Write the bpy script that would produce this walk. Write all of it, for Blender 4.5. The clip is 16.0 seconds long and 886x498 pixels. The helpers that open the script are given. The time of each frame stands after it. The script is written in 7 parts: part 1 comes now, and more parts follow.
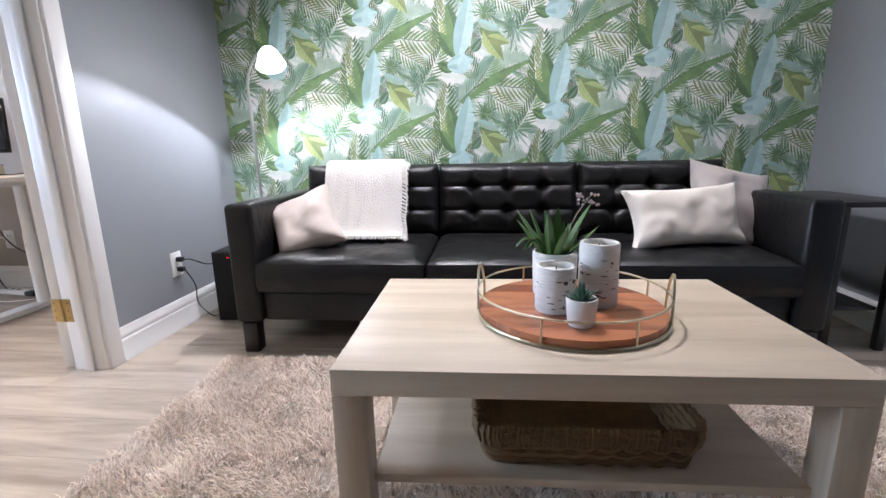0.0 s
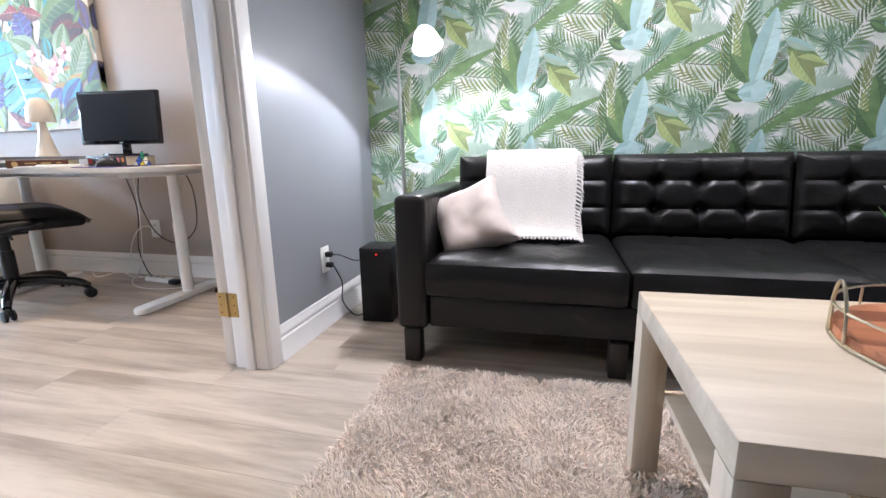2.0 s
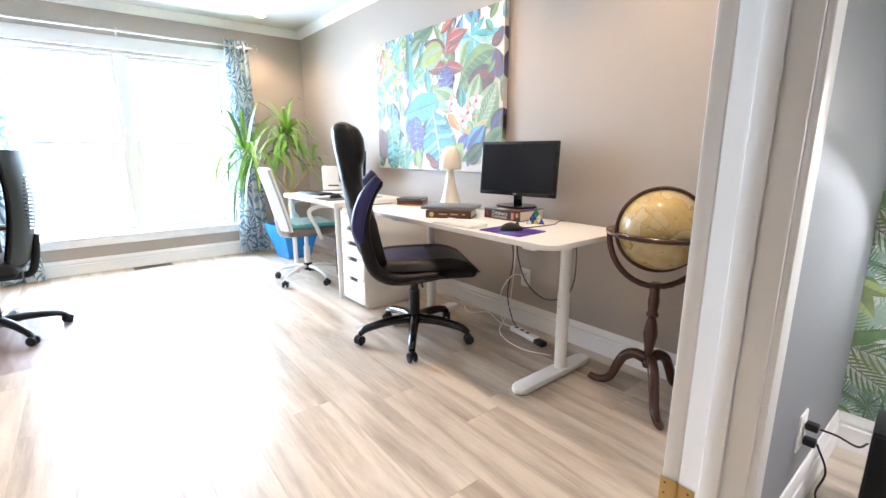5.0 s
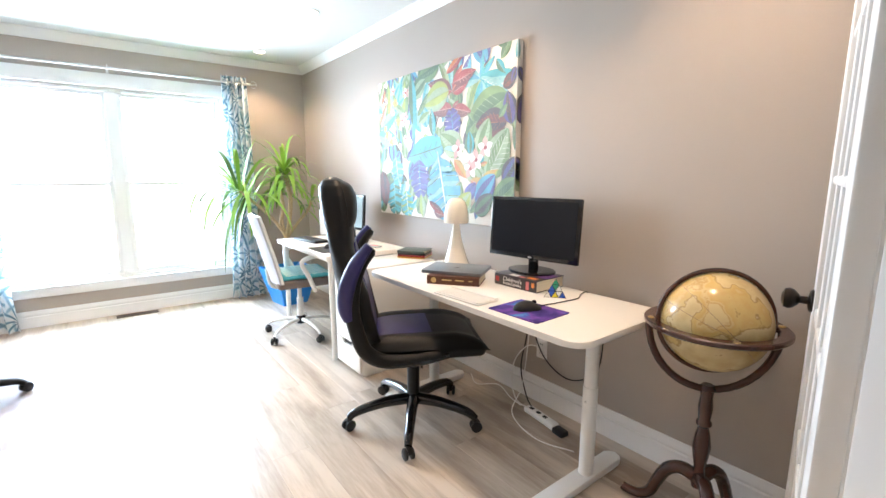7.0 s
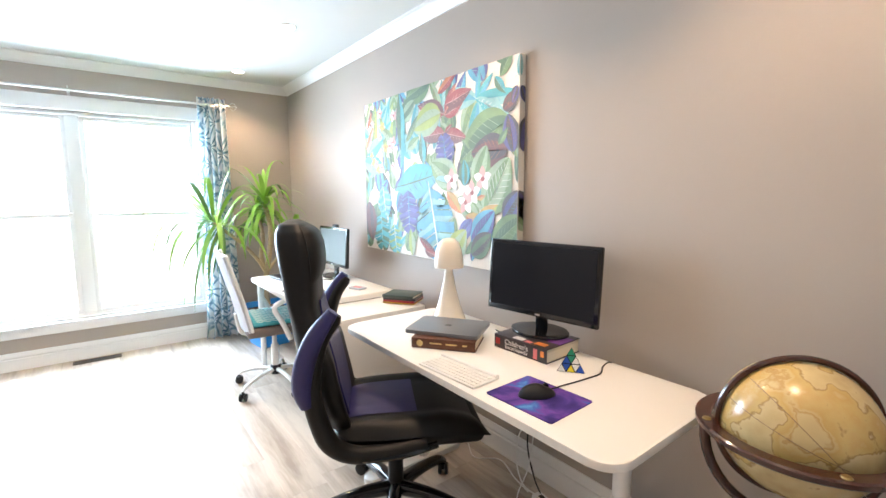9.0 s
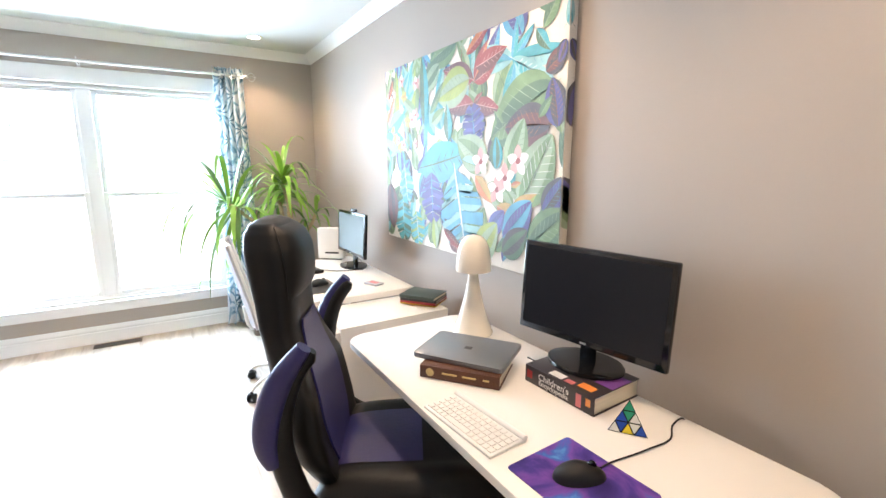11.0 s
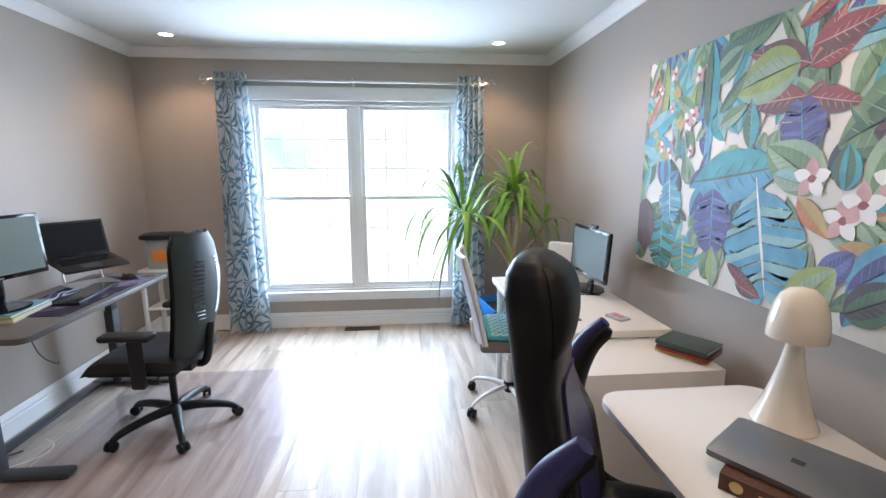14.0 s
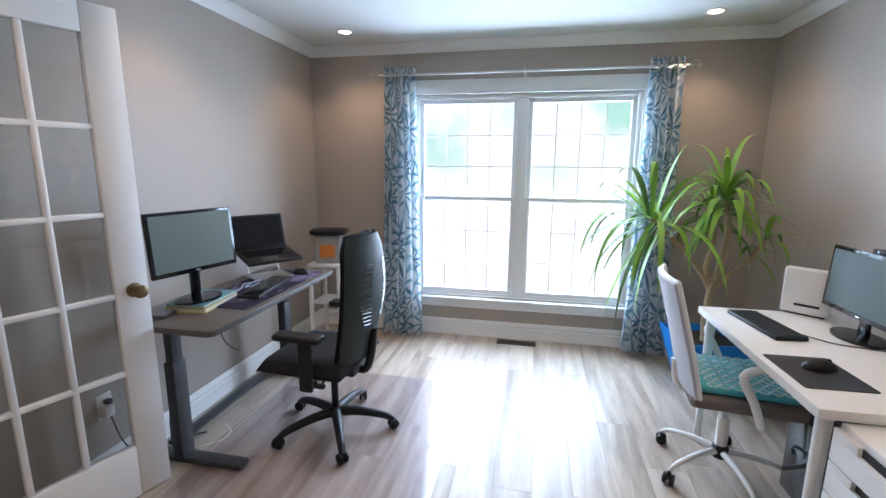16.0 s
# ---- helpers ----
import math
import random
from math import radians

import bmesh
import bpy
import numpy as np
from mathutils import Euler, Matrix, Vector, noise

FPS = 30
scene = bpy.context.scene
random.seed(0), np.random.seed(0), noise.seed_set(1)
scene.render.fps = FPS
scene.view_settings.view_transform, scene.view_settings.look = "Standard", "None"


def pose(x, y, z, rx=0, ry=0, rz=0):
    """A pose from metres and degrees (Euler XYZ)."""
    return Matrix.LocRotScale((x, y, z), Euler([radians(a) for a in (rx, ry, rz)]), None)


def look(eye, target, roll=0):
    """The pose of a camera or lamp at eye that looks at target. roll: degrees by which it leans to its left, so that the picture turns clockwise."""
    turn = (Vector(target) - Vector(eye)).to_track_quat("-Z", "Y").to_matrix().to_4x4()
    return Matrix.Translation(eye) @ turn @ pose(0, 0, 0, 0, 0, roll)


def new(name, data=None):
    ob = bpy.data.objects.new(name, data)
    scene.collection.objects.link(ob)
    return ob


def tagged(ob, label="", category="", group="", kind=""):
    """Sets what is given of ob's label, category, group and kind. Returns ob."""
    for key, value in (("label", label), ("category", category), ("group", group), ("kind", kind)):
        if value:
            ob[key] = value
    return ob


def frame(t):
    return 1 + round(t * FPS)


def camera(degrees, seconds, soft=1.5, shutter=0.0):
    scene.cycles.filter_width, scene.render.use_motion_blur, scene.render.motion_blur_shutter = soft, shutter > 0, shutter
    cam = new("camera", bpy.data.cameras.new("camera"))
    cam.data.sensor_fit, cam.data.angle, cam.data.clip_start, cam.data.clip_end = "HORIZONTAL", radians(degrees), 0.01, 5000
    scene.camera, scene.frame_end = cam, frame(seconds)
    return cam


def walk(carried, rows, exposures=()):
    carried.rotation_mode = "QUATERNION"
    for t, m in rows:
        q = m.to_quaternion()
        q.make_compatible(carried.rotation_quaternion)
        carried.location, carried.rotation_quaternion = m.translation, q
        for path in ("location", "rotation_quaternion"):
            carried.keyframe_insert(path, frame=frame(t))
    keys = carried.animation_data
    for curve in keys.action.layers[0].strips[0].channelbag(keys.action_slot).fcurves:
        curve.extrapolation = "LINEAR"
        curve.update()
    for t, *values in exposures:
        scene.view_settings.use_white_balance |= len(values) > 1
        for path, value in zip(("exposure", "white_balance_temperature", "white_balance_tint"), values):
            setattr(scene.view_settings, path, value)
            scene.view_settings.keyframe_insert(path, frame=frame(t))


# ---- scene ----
cam = camera(90.0, 16.0)
PATH = [
    (0, (0.088, 0.413, 0.812), (-0.091, 2.359, 0.383), -1.1),
    (0.5, (-0.007, 0.477, 0.811), (-0.199, 2.419, 0.376), -1.1),
    (1, (-0.117, 0.54, 0.806), (-0.379, 2.472, 0.364), -1.2),
    (1.5, (-0.245, 0.584, 0.766), (-0.616, 2.505, 0.351), -1.0),
    (2, (-0.386, 0.589, 0.769), (-0.858, 2.486, 0.347), -1.0),
    (2.5, (-0.559, 0.594, 0.766), (-1.192, 2.444, 0.345), -1.0),
    (3, (-0.714, 0.632, 0.752), (-1.588, 2.388, 0.353), -0.9),
    (3.5, (-0.84, 0.667, 0.762), (-2.05, 2.207, 0.358), -0.5),
    (4, (-0.921, 0.683, 0.851), (-2.364, 2.005, 0.438), -0.4),
    (4.2, (-0.973, 0.711, 0.913), (-2.455, 1.981, 0.477), -0.4),
    (6.3, (-1.309, 0.962, 1.205), (-2.863, 2.157, 0.811), 0.1),
    (6.5, (-1.341, 0.976, 1.207), (-2.897, 2.178, 0.841), -0.0),
    (7, (-1.41, 1.087, 1.264), (-2.975, 2.288, 0.936), -0.0),
    (7.5, (-1.48, 1.204, 1.302), (-3.055, 2.405, 1.03), 0.0),
    (8, (-1.554, 1.264, 1.328), (-3.13, 2.476, 1.11), 0.0),
    (10.3, (-1.897, 1.587, 1.389), (-3.508, 2.717, 1.031), 0.2),
    (10.5, (-1.925, 1.623, 1.399), (-3.561, 2.715, 1.035), -0.0),
    (11, (-1.989, 1.69, 1.402), (-3.659, 2.729, 1.038), -0.0),
    (11.5, (-2.066, 1.744, 1.412), (-3.793, 2.683, 1.042), -0.3),
    (12, (-2.151, 1.754, 1.426), (-3.954, 2.54, 1.058), -0.2),
    (12.5, (-2.235, 1.767, 1.446), (-4.099, 2.394, 1.077), -0.2),
    (13, (-2.264, 1.722, 1.479), (-4.164, 2.22, 1.103), -0.3),
    (13.5, (-2.28, 1.658, 1.481), (-4.213, 2.016, 1.111), -0.0),
    (14, (-2.328, 1.618, 1.463), (-4.286, 1.804, 1.097), -0.0),
    (14.5, (-2.38, 1.561, 1.461), (-4.346, 1.587, 1.095), -0.1),
    (15, (-2.501, 1.488, 1.461), (-4.465, 1.394, 1.095), 0.1),
    (15.5, (-2.6, 1.387, 1.457), (-4.556, 1.189, 1.092), 0.3),
    (16, (-2.696, 1.344, 1.454), (-4.622, 0.952, 1.084), 0.4),
]
EXPOSURES = [(0, 0.58, 5950, 18), (2.0, 0.58, 5950, 18), (3.5, 0.68, 6150, 16), (6.5, 0.65, 6550, 16), (8.0, 0.52, 6600, 16), (10.5, 0.5, 6600, 17), (12.5, 0.10, 6500, 18), (13.5, -0.50, 6300, 19), (14.5, -0.52, 6250, 20), (15.0, -0.54, 6200, 20), (15.5, -0.74, 6200, 20), (16.0, -0.78, 6150, 20)]
walk(cam, [(t, look(eye, target, roll)) for t, eye, target, roll in PATH], EXPOSURES)

# ---- light ----
world = bpy.data.worlds.new("world")
scene.world = world
world.use_nodes = True
wn = world.node_tree.nodes
sky = wn.new("ShaderNodeTexSky")
sky.sky_type, sky.sun_disc, sky.sun_elevation, sky.sun_rotation = "NISHITA", False, radians(61), radians(127)
world.node_tree.links.new(sky.outputs[0], wn["Background"].inputs[0])
wn["Background"].inputs[1].default_value = 0.12


def lamp(name, kind, m, energy, color=(1, 1, 1), **kw):
    data = bpy.data.lights.new(name, kind)
    data.energy, data.color = energy, color
    for key, value in kw.items():
        if key == "size":
            data.shape, data.size, data.size_y = "RECTANGLE", value[0], value[1]
        elif key == "cone":
            data.spot_size, data.spot_blend = radians(value[0]), value[1]
        elif key == "radius":
            data.shadow_soft_size = value
        elif key == "angle":
            data.angle = radians(value)
    ob = new(name, data)
    ob.matrix_world = m
    return ob


lamp("sun", "SUN", look((0, 0, 10), (-4, 3, 1)), 5.0, (1, 0.95, 0.88), angle=0.5)
# daylight through the window opening
lamp("window_daylight", "AREA", look((-6.75, 1.235, 1.25), (0, 1.235, -1.1)), 300, (0.60, 0.80, 1.0), size=(1.66, 1.56))
DOWNLIGHTS = [(x, y) for x in (-5.95, -4.66, -3.37, -2.08) for y in (2.40, -0.06)]
# living-room spots are unseen, added as fill to brighten the sofa side
LIVING_FILL_LIGHTS = [(-0.15, 2.15), (1.15, 2.15)]
for x, y in DOWNLIGHTS:
    lamp("downlight_and_fill_lamp", "SPOT", look((x, y, 2.395), (x, y, 0)), 37, (1, 0.72, 0.45), cone=(125, 0.6), radius=0.05)
for x, y in LIVING_FILL_LIGHTS:
    lamp("downlight_and_fill_lamp", "SPOT", look((x, y, 2.395), (x, y, 0)), 32 if x > 0 else 130, (1, 0.97, 0.95), cone=(125, 0.6), radius=0.05)
lamp("reading_lamp_bulb", "SPOT", look((-0.962, 2.690, 1.235), (-0.680, 2.339, 0.342)), 66, (0.95, 0.98, 1.0), cone=(153, 0.12), radius=0.025)


# ---- materials ----
def M(name, color, rough=0.5, metal=0.0, var=0.08, scale=5.0, bump=0.0, bscale=80.0, coat=0.0, stretch=(1, 1, 1), emit=0.0, spec=0.5, sheen=0.0, rvar=0.08):
    m = bpy.data.materials.new(name)
    m.use_nodes = True
    nt = m.node_tree
    p = nt.nodes["Principled BSDF"]
    p.inputs["Roughness"].default_value = rough
    p.inputs["Metallic"].default_value = metal
    p.inputs["Coat Weight"].default_value = coat
    p.inputs["Specular IOR Level"].default_value = spec
    p.inputs["Sheen Weight"].default_value = sheen
    tc = nt.nodes.new("ShaderNodeTexCoord")
    mp = nt.nodes.new("ShaderNodeMapping")
    mp.inputs["Scale"].default_value = stretch
    nt.links.new(tc.outputs["Object"], mp.inputs[0])
    n1 = nt.nodes.new("ShaderNodeTexNoise")
    n1.inputs["Scale"].default_value, n1.inputs["Detail"].default_value = scale, 6
    nt.links.new(mp.outputs[0], n1.inputs["Vector"])
    mix = nt.nodes.new("ShaderNodeMix")
    mix.data_type = "RGBA"
    mix.inputs[6].default_value = (*[max(0, c * (1 - var)) for c in color], 1)
    mix.inputs[7].default_value = (*[min(1, c * (1 + var)) for c in color], 1)
    nt.links.new(n1.outputs["Fac"], mix.inputs[0])
    nt.links.new(mix.outputs[2], p.inputs["Base Color"])
    if rvar and metal < 0.5:
        mr = nt.nodes.new("ShaderNodeMapRange")
        mr.inputs[3].default_value, mr.inputs[4].default_value = max(0.02, rough - rvar), min(1, rough + rvar)
        nt.links.new(n1.outputs["Fac"], mr.inputs[0])
        nt.links.new(mr.outputs[0], p.inputs["Roughness"])
    if bump:
        n2 = nt.nodes.new("ShaderNodeTexNoise")
        n2.inputs["Scale"].default_value, n2.inputs["Detail"].default_value = bscale, 4
        nt.links.new(mp.outputs[0], n2.inputs["Vector"])
        b = nt.nodes.new("ShaderNodeBump")
        b.inputs["Strength"].default_value, b.inputs["Distance"].default_value = bump, 0.01
        nt.links.new(n2.outputs["Fac"], b.inputs["Height"])
        nt.links.new(b.outputs[0], p.inputs["Normal"])
    if emit:
        p.inputs["Emission Color"].default_value = (*color, 1)
        p.inputs["Emission Strength"].default_value = emit
    return m


def wood(name, dark, light, rough=0.4, stretch=(1.2, 14, 14), scale=3.0, random_amount=0.25, bump=0.05, fine=0.25):
    """Grain runs along the object's own x."""
    m = bpy.data.materials.new(name)
    m.use_nodes = True
    nt = m.node_tree
    p = nt.nodes["Principled BSDF"]
    p.inputs["Roughness"].default_value = rough
    tc, mp, oi = nt.nodes.new("ShaderNodeTexCoord"), nt.nodes.new("ShaderNodeMapping"), nt.nodes.new("ShaderNodeObjectInfo")
    mp.inputs["Scale"].default_value = stretch
    add = nt.nodes.new("ShaderNodeVectorMath")
    mul = nt.nodes.new("ShaderNodeVectorMath")
    mul.operation = "SCALE"
    mul.inputs[0].default_value = (37.0, 19.0, 11.0)
    nt.links.new(oi.outputs["Random"], mul.inputs["Scale"])
    nt.links.new(tc.outputs["Object"], add.inputs[0])
    nt.links.new(mul.outputs[0], add.inputs[1])
    nt.links.new(add.outputs[0], mp.inputs[0])
    n1, n2 = nt.nodes.new("ShaderNodeTexNoise"), nt.nodes.new("ShaderNodeTexNoise")
    n1.inputs["Scale"].default_value, n1.inputs["Detail"].default_value, n1.inputs["Distortion"].default_value = scale, 5, 0.6
    n2.inputs["Scale"].default_value, n2.inputs["Detail"].default_value = scale * 9, 8
    nt.links.new(mp.outputs[0], n1.inputs["Vector"])
    nt.links.new(mp.outputs[0], n2.inputs["Vector"])
    ramp = nt.nodes.new("ShaderNodeValToRGB")
    ramp.color_ramp.elements[0].position, ramp.color_ramp.elements[0].color = 0.32, (*dark, 1)
    ramp.color_ramp.elements[1].position, ramp.color_ramp.elements[1].color = 0.62, (*light, 1)
    addf = nt.nodes.new("ShaderNodeMath")
    addf.operation = "MULTIPLY_ADD"
    addf.inputs[1].default_value, addf.inputs[2].default_value = fine, -fine / 2
    nt.links.new(n2.outputs["Fac"], addf.inputs[0])
    sumf = nt.nodes.new("ShaderNodeMath")
    nt.links.new(n1.outputs["Fac"], sumf.inputs[0])
    nt.links.new(addf.outputs[0], sumf.inputs[1])
    rnd = nt.nodes.new("ShaderNodeMath")
    rnd.operation = "MULTIPLY_ADD"
    rnd.inputs[1].default_value, rnd.inputs[2].default_value = random_amount, -random_amount / 2
    nt.links.new(oi.outputs["Random"], rnd.inputs[0])
    tot = nt.nodes.new("ShaderNodeMath")
    nt.links.new(sumf.outputs[0], tot.inputs[0])
    nt.links.new(rnd.outputs[0], tot.inputs[1])
    nt.links.new(tot.outputs[0], ramp.inputs[0])
    nt.links.new(ramp.outputs[0], p.inputs["Base Color"])
    b = nt.nodes.new("ShaderNodeBump")
    b.inputs["Strength"].default_value, b.inputs["Distance"].default_value = bump, 0.004
    nt.links.new(n2.outputs["Fac"], b.inputs["Height"])
    nt.links.new(b.outputs[0], p.inputs["Normal"])
    return m


def glass_mat(name, tint=(1, 1, 1), rough=0.0, low=0.04, high=0.7):
    m = bpy.data.materials.new(name)
    m.use_nodes = True
    nt = m.node_tree
    nt.nodes.remove(nt.nodes["Principled BSDF"])
    out = nt.nodes["Material Output"]
    tr, gl, mx, fr = (nt.nodes.new(k) for k in ("ShaderNodeBsdfTransparent", "ShaderNodeBsdfGlossy", "ShaderNodeMixShader", "ShaderNodeLayerWeight"))
    tr.inputs[0].default_value, gl.inputs["Roughness"].default_value = (*tint, 1), rough
    fr.inputs[0].default_value = 0.5
    pw = nt.nodes.new("ShaderNodeMath")
    pw.operation = "POWER"
    pw.inputs[1].default_value = 4.0
    mr = nt.nodes.new("ShaderNodeMapRange")
    mr.inputs[3].default_value, mr.inputs[4].default_value = low, high
    nt.links.new(fr.outputs["Facing"], pw.inputs[0])
    nt.links.new(pw.outputs[0], mr.inputs[0])
    nt.links.new(mr.outputs[0], mx.inputs[0])
    nt.links.new(tr.outputs[0], mx.inputs[1])
    nt.links.new(gl.outputs[0], mx.inputs[2])
    nt.links.new(mx.outputs[0], out.inputs[0])
    return m


PAINT_OFFICE = M("greige_wall_paint", (0.385, 0.332, 0.283), 0.55, var=0.04, scale=1.5, bump=0.04, bscale=160)
PAINT_LIVING = M("cool_grey_wall_paint", (0.27, 0.28, 0.30), 0.5, var=0.04, scale=1.5, bump=0.04, bscale=160)
WHITE_TRIM = M("white_trim_paint", (0.80, 0.79, 0.77), 0.32, var=0.025, scale=3, bump=0.02, bscale=90)
CEILING = M("ceiling_white", (0.70, 0.71, 0.69), 0.85, var=0.02, bump=0.05, bscale=120)
VINYL = wood("oak_vinyl_plank", (0.30, 0.238, 0.182), (0.55, 0.472, 0.387), 0.35, stretch=(0.7, 6, 6), scale=1.7, random_amount=0.06, fine=0.22)
SUBFLOOR = M("dark_joint", (0.10, 0.085, 0.07), 0.8)
BIRCH = wood("pale_birch_laminate", (0.50, 0.40, 0.29), (0.64, 0.53, 0.40), 0.45, stretch=(1, 10, 10), scale=1.6, random_amount=0.06, fine=0.15)
ACACIA = wood("acacia_board", (0.20, 0.055, 0.022), (0.46, 0.17, 0.075), 0.35, stretch=(2, 9, 9), scale=3, random_amount=0.45)
LEATHER = M("black_leather", (0.009, 0.0085, 0.0085), 0.37, var=0.3, scale=5, bump=0.30, bscale=30, rvar=0.10, spec=0.32)
CHAIR_LEATHER = M("smooth_black_leatherette", (0.009, 0.0085, 0.008), 0.42, spec=0.22, var=0.25, scale=5, bump=0.06, bscale=140, rvar=0.08)
BLACK_WOOD = M("black_stained_wood", (0.018, 0.014, 0.012), 0.35, var=0.2, scale=10)
PLASTIC = M("black_plastic", (0.012, 0.012, 0.013), 0.42, spec=0.3, var=0.15, scale=20, bump=0.04, bscale=300)
GLOSS_BLACK = M("gloss_black_plastic", (0.008, 0.008, 0.009), 0.1, var=0.1, rvar=0.03)
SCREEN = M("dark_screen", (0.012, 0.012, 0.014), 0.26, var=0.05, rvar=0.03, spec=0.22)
# off screens in grey-green: the window's reflection put into the base colour
SCREEN_FAINT_REFLECTION = M("screen_faint_reflection", (0.05, 0.075, 0.062), 0.42, var=0.05, rvar=0.03, spec=0.3)
SCREEN_REFLECTION = M("screen_painted_reflection", (0.15, 0.185, 0.165), 0.34, var=0.05, rvar=0.03)
BRASS = M("aged_brass", (0.48, 0.34, 0.14), 0.28, 1.0, var=0.1)
CHAMPAGNE = M("champagne_wire", (0.60, 0.53, 0.38), 0.3, 1.0)
CHROME = M("brushed_nickel", (0.62, 0.61, 0.59), 0.3, 1.0)
DARK_METAL = M("dark_bronze", (0.035, 0.028, 0.024), 0.32, 0.9)
GREY_METAL = M("dark_grey_steel", (0.055, 0.057, 0.062), 0.45, 0.2)
WHITE_METAL = M("white_powder_coat", (0.80, 0.79, 0.76), 0.38, var=0.02)
WHITE_TOP = M("white_laminate", (0.83, 0.80, 0.75), 0.36, var=0.02, scale=2)
WHITE_PLASTIC = M("white_plastic", (0.80, 0.79, 0.76), 0.35, var=0.02)
WINDOW_GLASS = glass_mat("window_glass", (0.97, 0.99, 0.98))
DOOR_GLASS = glass_mat("door_glass", (0.86, 0.87, 0.87))
MAT_CLEAR = glass_mat("clear_mat", (0.93, 0.92, 0.96), 0.10, 0.05, 0.35)
LINEN = M("natural_linen", (0.74, 0.65, 0.58), 0.9, var=0.06, scale=14, bump=0.35, bscale=240, sheen=0.2)
LINEN_GREY = M("greige_linen", (0.42, 0.37, 0.34), 0.9, var=0.06, scale=14, bump=0.35, bscale=240, sheen=0.2)
LINEN_CREAM = M("cream_ribbed_linen", (0.74, 0.67, 0.59), 0.9, var=0.06, scale=14, bump=0.35, bscale=200, sheen=0.2)
THROW = M("white_cotton_throw", (0.82, 0.79, 0.74), 0.95, var=0.04, scale=20, bump=0.5, bscale=160, sheen=0.3)
SHAG_BASE = M("shag_backing", (0.48, 0.41, 0.35), 1.0, var=0.2)
SEAGRASS = M("woven_seagrass", (0.20, 0.125, 0.055), 0.75, var=0.45, scale=40, bump=0.6, bscale=120, stretch=(1, 1, 4))
MAHOGANY = M("dark_mahogany", (0.055, 0.018, 0.011), 0.24, var=0.35, scale=12, coat=0.3)
BLUE_VINYL = M("navy_blue_leatherette", (0.022, 0.020, 0.105), 0.42, var=0.15, bump=0.12, bscale=150)
TEAL = M("turquoise_fabric", (0.08, 0.42, 0.46), 0.9, var=0.1, bump=0.3, bscale=200)
BLUE_POT = M("azure_plastic", (0.012, 0.22, 0.62), 0.35, var=0.05)
MESH_WHITE = M("pale_grey_mesh", (0.50, 0.50, 0.53), 0.85, var=0.06, bump=0.4, bscale=400)
GREY_FABRIC = M("grey_seat_fabric", (0.16, 0.13, 0.115), 0.9, var=0.1, bump=0.3, bscale=250)
BARK = M("cane_bark", (0.40, 0.30, 0.17), 0.85, var=0.5, scale=30, bump=0.8, bscale=60, stretch=(1, 1, 5))
YUCCA = M("strap_leaf_green", (0.21, 0.40, 0.05), 0.38, var=0.5, scale=4, spec=0.4)
YUCCA_DARK = M("strap_leaf_dark", (0.075, 0.18, 0.03), 0.4, var=0.4, scale=5)
SOIL = M("potting_soil", (0.03, 0.02, 0.014), 0.95, bump=0.8, bscale=60)
LAPTOP = M("space_grey_aluminium", (0.30, 0.31, 0.33), 0.38, 0.85, var=0.03)
LOGO = M("dark_mark", (0.04, 0.04, 0.045), 0.3)
PAGES = M("book_pages", (0.72, 0.66, 0.52), 0.9, var=0.12, scale=4, stretch=(1, 1, 60))
GLOW = M("lamp_disc", (1.0, 0.86, 0.66), 0.5, emit=40)
GLOW_BULB = M("lamp_bulb", (1.0, 0.96, 0.9), 0.5, emit=60)


# ---- mesh helpers ----
def part(name, bm, material, parent, label="", smooth=True):
    me = bpy.data.meshes.new(name)
    bm.to_mesh(me)
    bm.free()
    for one in material if isinstance(material, (list, tuple)) else [material]:
        me.materials.append(one)
    if smooth:
        me.shade_smooth()
        me.set_sharp_from_angle(angle=radians(38))
    ob = new(name, me)
    ob.parent = parent
    if label:
        ob["label"] = label
    return ob


def thing(name, x, y, z, rz=0, label="", category="", group="", kind=""):
    ob = new(name)
    ob.empty_display_size = 0.05
    ob.matrix_world = pose(x, y, z, 0, 0, rz)
    return tagged(ob, label, category, group, kind)


def move(bm, x=0, y=0, z=0, rx=0, ry=0, rz=0, verts=None):
    bmesh.ops.transform(bm, matrix=pose(x, y, z, rx, ry, rz), verts=verts or bm.verts)
    return bm


def join(*bms):
    out = bms[0]
    for bm in bms[1:]:
        me = bpy.data.meshes.new("tmp")
        bm.to_mesh(me)
        bm.free()
        out.from_mesh(me)
        bpy.data.meshes.remove(me)
    return out


def box(sx, sy, sz, x=0, y=0, z=0, bevel=0.004, seg=2):
    """A box with rounded edges, centred in x and y, standing on z."""
    bm = bmesh.new()
    bmesh.ops.create_cube(bm, size=1, matrix=Matrix.Translation((x, y, z + sz / 2)) @ Matrix.Diagonal((sx, sy, sz, 1)))
    if bevel:
        bmesh.ops.bevel(bm, geom=bm.edges[:], offset=min(bevel, 0.45 * min(sx, sy, sz)), segments=seg, profile=0.5, affect="EDGES")
    return bm


def block(x0, x1, y0, y1, z0, z1, bevel=0.0, seg=2):
    return box(x1 - x0, y1 - y0, z1 - z0, (x0 + x1) / 2, (y0 + y1) / 2, z0, bevel, seg)


